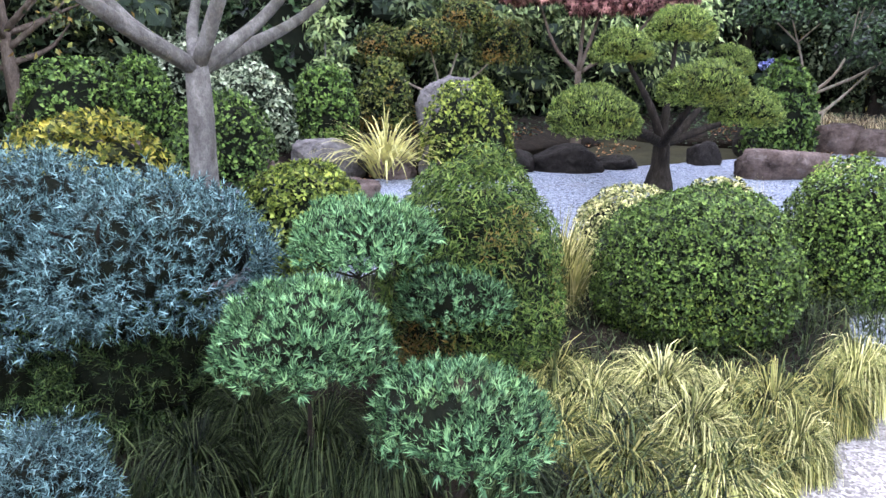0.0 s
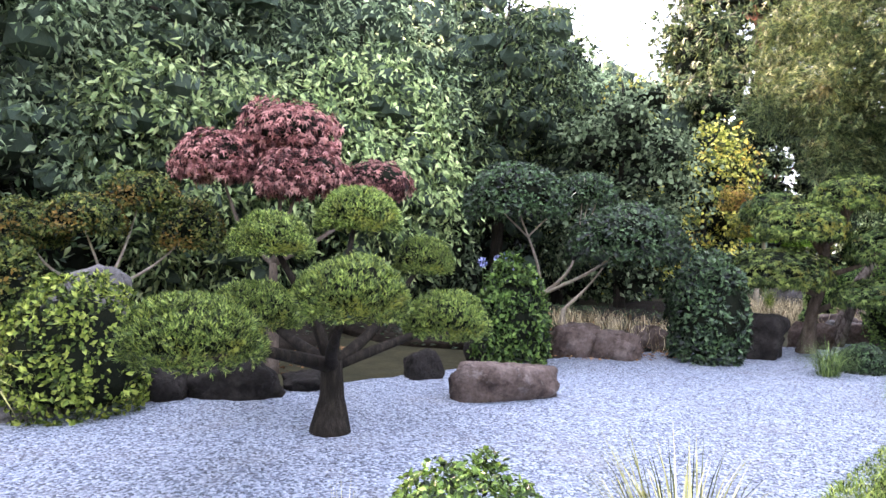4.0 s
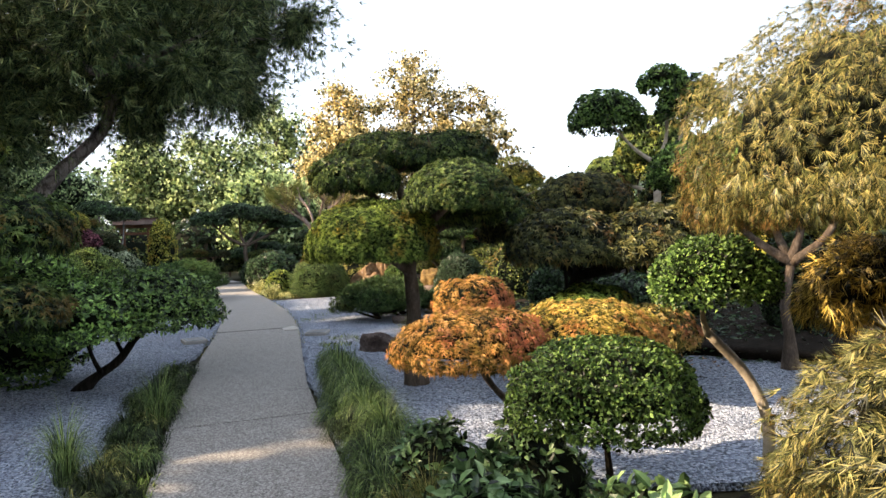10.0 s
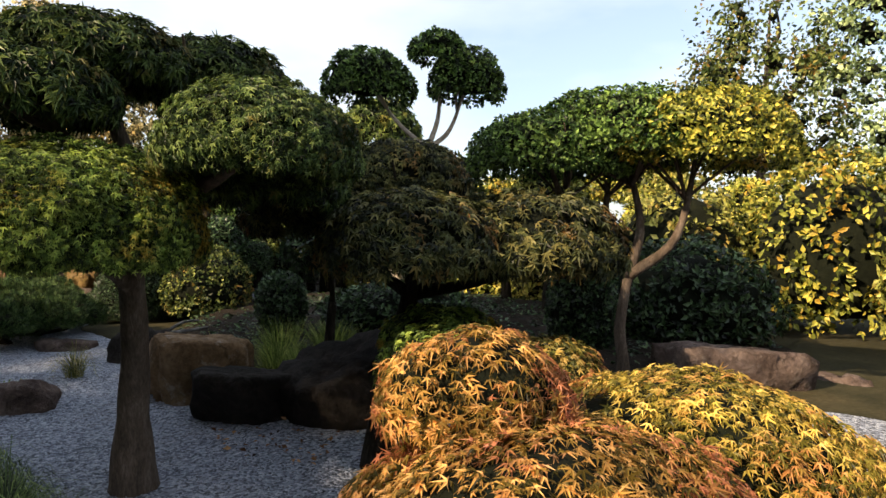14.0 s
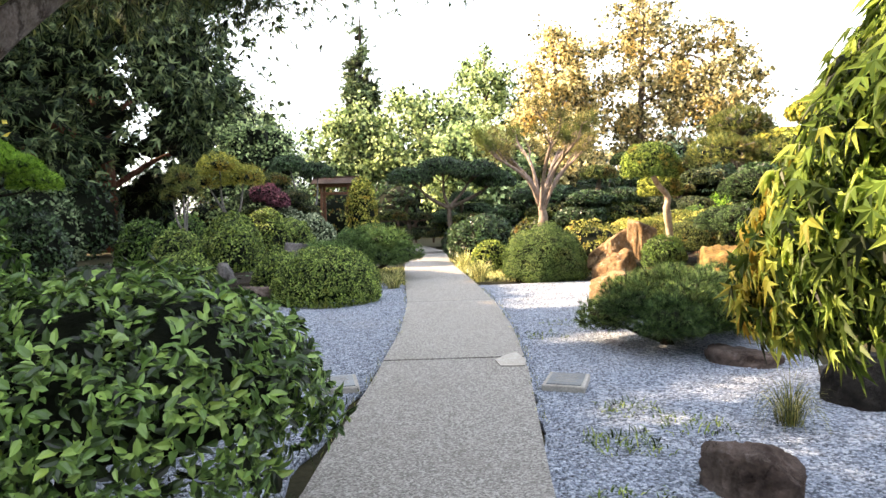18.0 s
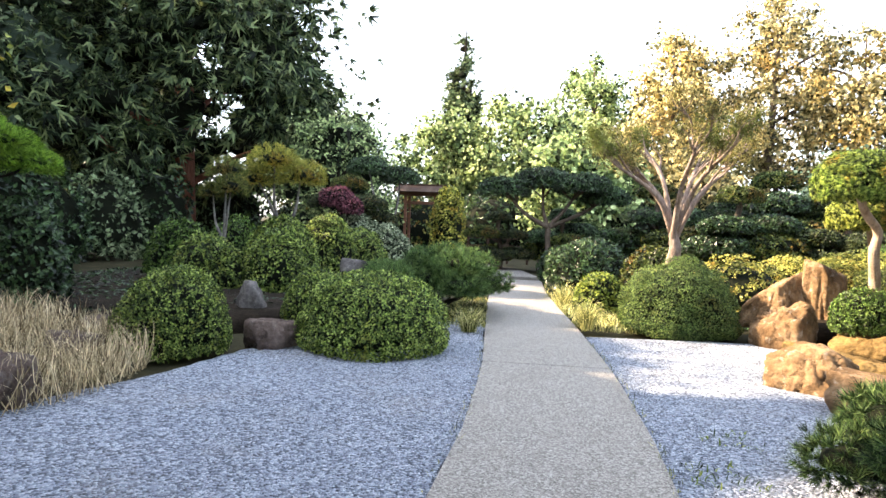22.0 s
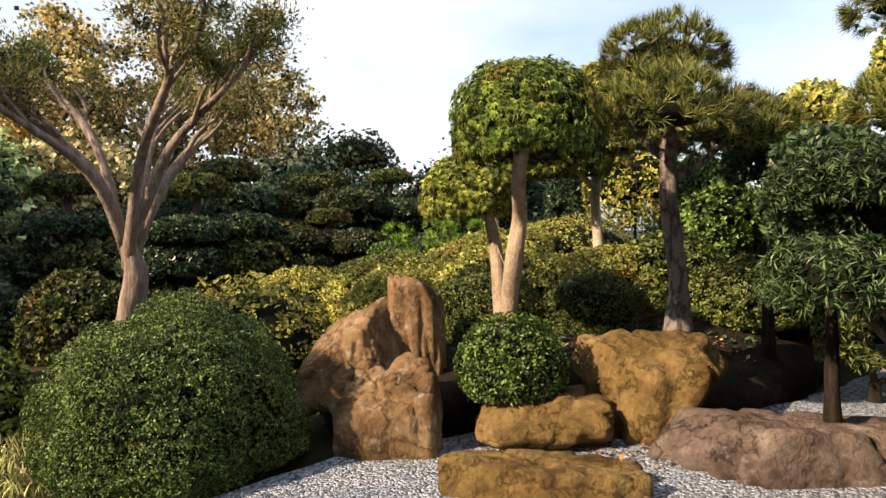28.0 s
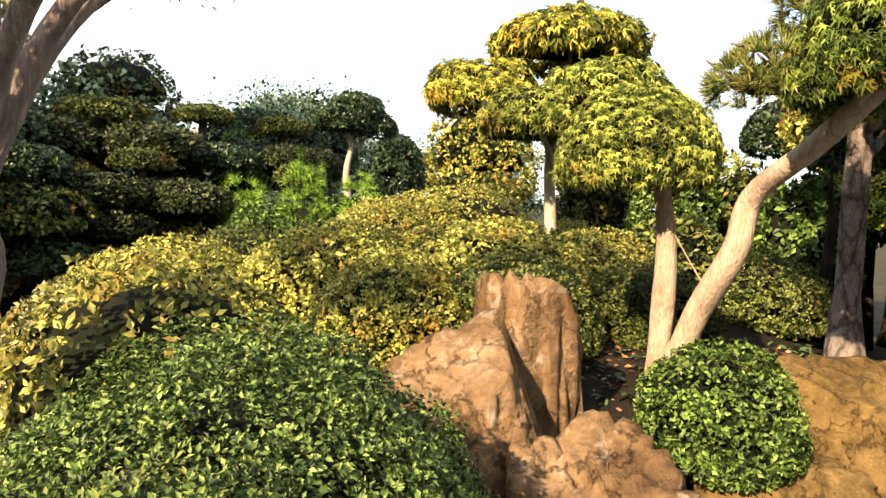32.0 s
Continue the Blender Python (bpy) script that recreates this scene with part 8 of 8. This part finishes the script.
for gx, gy, ga, gb, gn in ((8.4, 12.2, 3.9, 4.8, 9000), (9.5, 23.4, 5.6, 3.2, 6000), (-8.4, 9.6, 4.0, 4.4, 6000), (-10.6, -.8, 3.0, 6.0, 5000), (-5.4, 24.3, 3.4, 4.2, 5000), (4.4, 3.2, 2.2, 2.6, 3500)):
    on_bank("ground_cover", "dark ivy-like ground cover over the shaded bed", gx, gy, ga, gb, gn, .085, "dark_leaf", "broad", cat="ground cover")
on_bank("dry_grass", "tan dry grass on the raised bed", -4.6, 17.3, 1.6, 1.9, 7000, .38, "dry_grass_blade", width=.007)
on_bank("dry_grass", "tan dry grass on the raised bed", -5.0, 15.4, 1.5, 1.3, 4600, .30, "dry_grass_blade", width=.007)
on_bank("dry_grass", "tan dry grass behind the edging rocks", -6.2, 8.4, 1.7, 1.0, 1000, .28, "dry_grass_blade", width=.008)
on_bank("leaf_litter", "brown fallen leaves on the bed", -6.6, 8.2, 2.4, 2.6, 2200, .07, "litter_leaf", "small", cat="leaves")
on_bank("leaf_litter", "brown fallen leaves on the bed", -8.2, -.5, 1.6, 4.6, 1600, .07, "litter_leaf", "small", cat="leaves")
on_bank("leaf_litter", "brown fallen leaves beneath the laceleaf maple", 3.6, 3.0, 2.6, 2.6, 6500, .05, "litter_leaf", "small", cat="leaves")
on_bank("leaf_litter", "brown fallen leaves around the boulders", 6.2, 20.9, 1.6, 1.3, 900, .05, "litter_leaf", "small", cat="leaves")
on_bank("leaf_litter", "red-brown fallen leaves around the small shrub", 4.6, 17.6, .9, .7, 420, .055, "litter_leaf", "small", cat="leaves")
on_bank("leaf_litter", "brown fallen leaves on the shaded gravel", 4.4, 9.6, 1.6, 1.6, 500, .05, "litter_leaf", "small", cat="leaves")

# ---- plaques, cement patch, bench ----
def plaque(x, y, yaw):
    e = thing("plaque", x, y, .0, "grey engraved metal plaque in a concrete block on gravel", "plaque", "path plaques")
    box("concrete_block", 0, 0, .02, .36, .46, .07, "plaque_rim", e, 0, .008)
    box("metal_plate", 0, 0, .058, .29, .39, .008, "plaque_metal", e, 0, .003, "brushed grey metal plate")
    for i in range(5):
        box("text_bar", 0, .12 - .055 * i, .0635, .20 - .03 * (i % 2), .012, .002, "plaque_rim", e, 0, 0)
    e.rotation_euler[2] = radians(yaw)
    return e


plaque(1.68, 14.05, -20)
plaque(-.32, 14.22, 10)
slab("cement_patch", [(.99 + .0, 6.72), (1.22, 6.70), (1.27, 6.95), (1.22, 7.32), (1.08, 7.16), (.96, 6.98)], .02, .0275, "clean_concrete", pathway, "pale smooth cement patch")

bench = thing("bench", 1.39, 1.43, .0, "green slatted metal park bench beside the path", "bench")
for i in range(13):
    u = .05 + .115 * i
    prof = [(-.02, .44), (.05, .60), (.09, .78), (.10, .835), (.075, .868), (.03, .872), (.0, .85)]
    bm = bmesh.new()
    rows = [[bm.verts.new((u + du, v, z)) for du in (-.046, .046)] for v, z in prof]
    for a, c in zip(rows, rows[1:]):
        bm.faces.new([a[0], a[1], c[1], c[0]])
    bmesh.ops.solidify(bm, geom=bm.faces[:], thickness=.008)
    part("back_slat", bm, "green_paint", bench)
for z in (.47, .81):
    put("back_rail", tube([(0, .085 if z > .6 else .0, z), (.75, .085 if z > .6 else .0, z), (1.5, .085 if z > .6 else .0, z)], [.02, .02, .02], 8, 0), "green_paint", bench)
for i in range(6):
    box("seat_slat", .75, -.05 - .075 * i, .43, 1.5, .06, .02, "green_paint", bench)
for sx in (.15, 1.35):
    for y0 in (-.06, -.44):
        put("leg", tube([(sx, y0, 0), (sx, y0, .22), (sx, y0, .43)], [.025, .025, .025], 8, 0), "green_paint", bench)
bench.rotation_euler[2] = radians(-78.5)

# ---- violet flower heads ----
for i, (fx, fy, fz) in enumerate([(-7.1, 6.4, 1.5), (-7.3, 6.2, 1.45), (-7.0, 6.7, 1.40), (-6.7, 6.9, 1.15), (-6.6, 6.6, 1.05), (-7.2, 6.75, 1.55), (-6.75, 7.0, 1.0)]):
    fl = thing("agapanthus", fx, fy, max(0, ground_z(fx, fy)), "violet-blue flower head on a tall thin stem", "flower", "violet flowers")
    zz = fz - fl.location.z
    put("stem", tube([(0, 0, 0), (.02, .01, zz * .5), (0, 0, zz)], [.006, .006, .005], 6, 0), "box_leaf", fl)
    r = np.random.default_rng(i)
    d = unit(r.normal(size=(90, 3)))
    put("flower_head", np_mesh("flower_head", *scatter("small", d * .03 + np.array([0, 0, zz]), d + r.normal(size=(90, 3)) * .2, unit(r.normal(size=(90, 3))), .075)), "violet_petal", fl)

# ---- gate, railing and house far behind ----
gate = thing("gate_shelter", -3.4, 38.8, 0, "weathered timber gate shelter with a low shingled roof", "gate")
for gx in (-.6, .6):
    for gy in (-.5, .5):
        box("post", gx, gy, 1.4, .11, .11, 2.8, "wood", gate)
for gy in (-.5, .5):
    box("beam", 0, gy, 2.72, 1.7, .10, .14, "wood", gate)
    box("tie_beam", 0, gy, 2.35, 1.4, .06, .10, "wood", gate)
for k in (-1, 1):
    for i in range(6):
        a = .16 * i + .08
        slat = box("shingle_course", 0, k * a * .98, 3.06 - a * .3, 2.0, .20, .025, "old_wood", gate)
        slat.rotation_euler[0] = -k * .28
box("ridge", 0, 0, 3.10, 2.05, .10, .06, "old_wood", gate)
rail = thing("railing", .2, 38.5, 0, "reddish-brown timber railing beside the gate", "railing")
for i in range(5):
    box("post", -1.6 + .8 * i, 0, .55, .09, .09, 1.1, "old_wood", rail)
for z in (.35, .7, 1.05):
    box("rail", 0, 0, z, 3.4, .05, .09, "old_wood", rail)

house = thing("house", 46, 62, 0, "low cream stucco house with a tiled roof", "house")
box("wall", 0, 0, 2.6, 14, 8, 5.2, "stucco", house, -25, 0)
bm = bmesh.new()
vs = [bm.verts.new(p) for p in [(-7.6, -4.6, 5.2), (7.6, -4.6, 5.2), (7.6, 4.6, 5.2), (-7.6, 4.6, 5.2), (-5, 0, 6.6), (5, 0, 6.6)]]
for f in [(0, 1, 5, 4), (2, 3, 4, 5), (1, 2, 5), (3, 0, 4), (3, 2, 1, 0)]:
    bm.faces.new([vs[i] for i in f])
part("roof", bm, "roof_tile", house).rotation_euler[2] = radians(-25)
for i in range(4):
    w = box("window", -4.4 + 2.9 * i, -4.02, 3.6, 1.3, .12, 1.3, "white_paint", house, 0, .01)
    w.matrix_local = Matrix.Rotation(radians(-25), 4, "Z") @ Matrix.Translation((-4.4 + 2.9 * i, -4.02, 3.6))
    box("pane", 0, -.04, 0, 1.1, .08, 1.1, "window_dark", w, 0, 0)
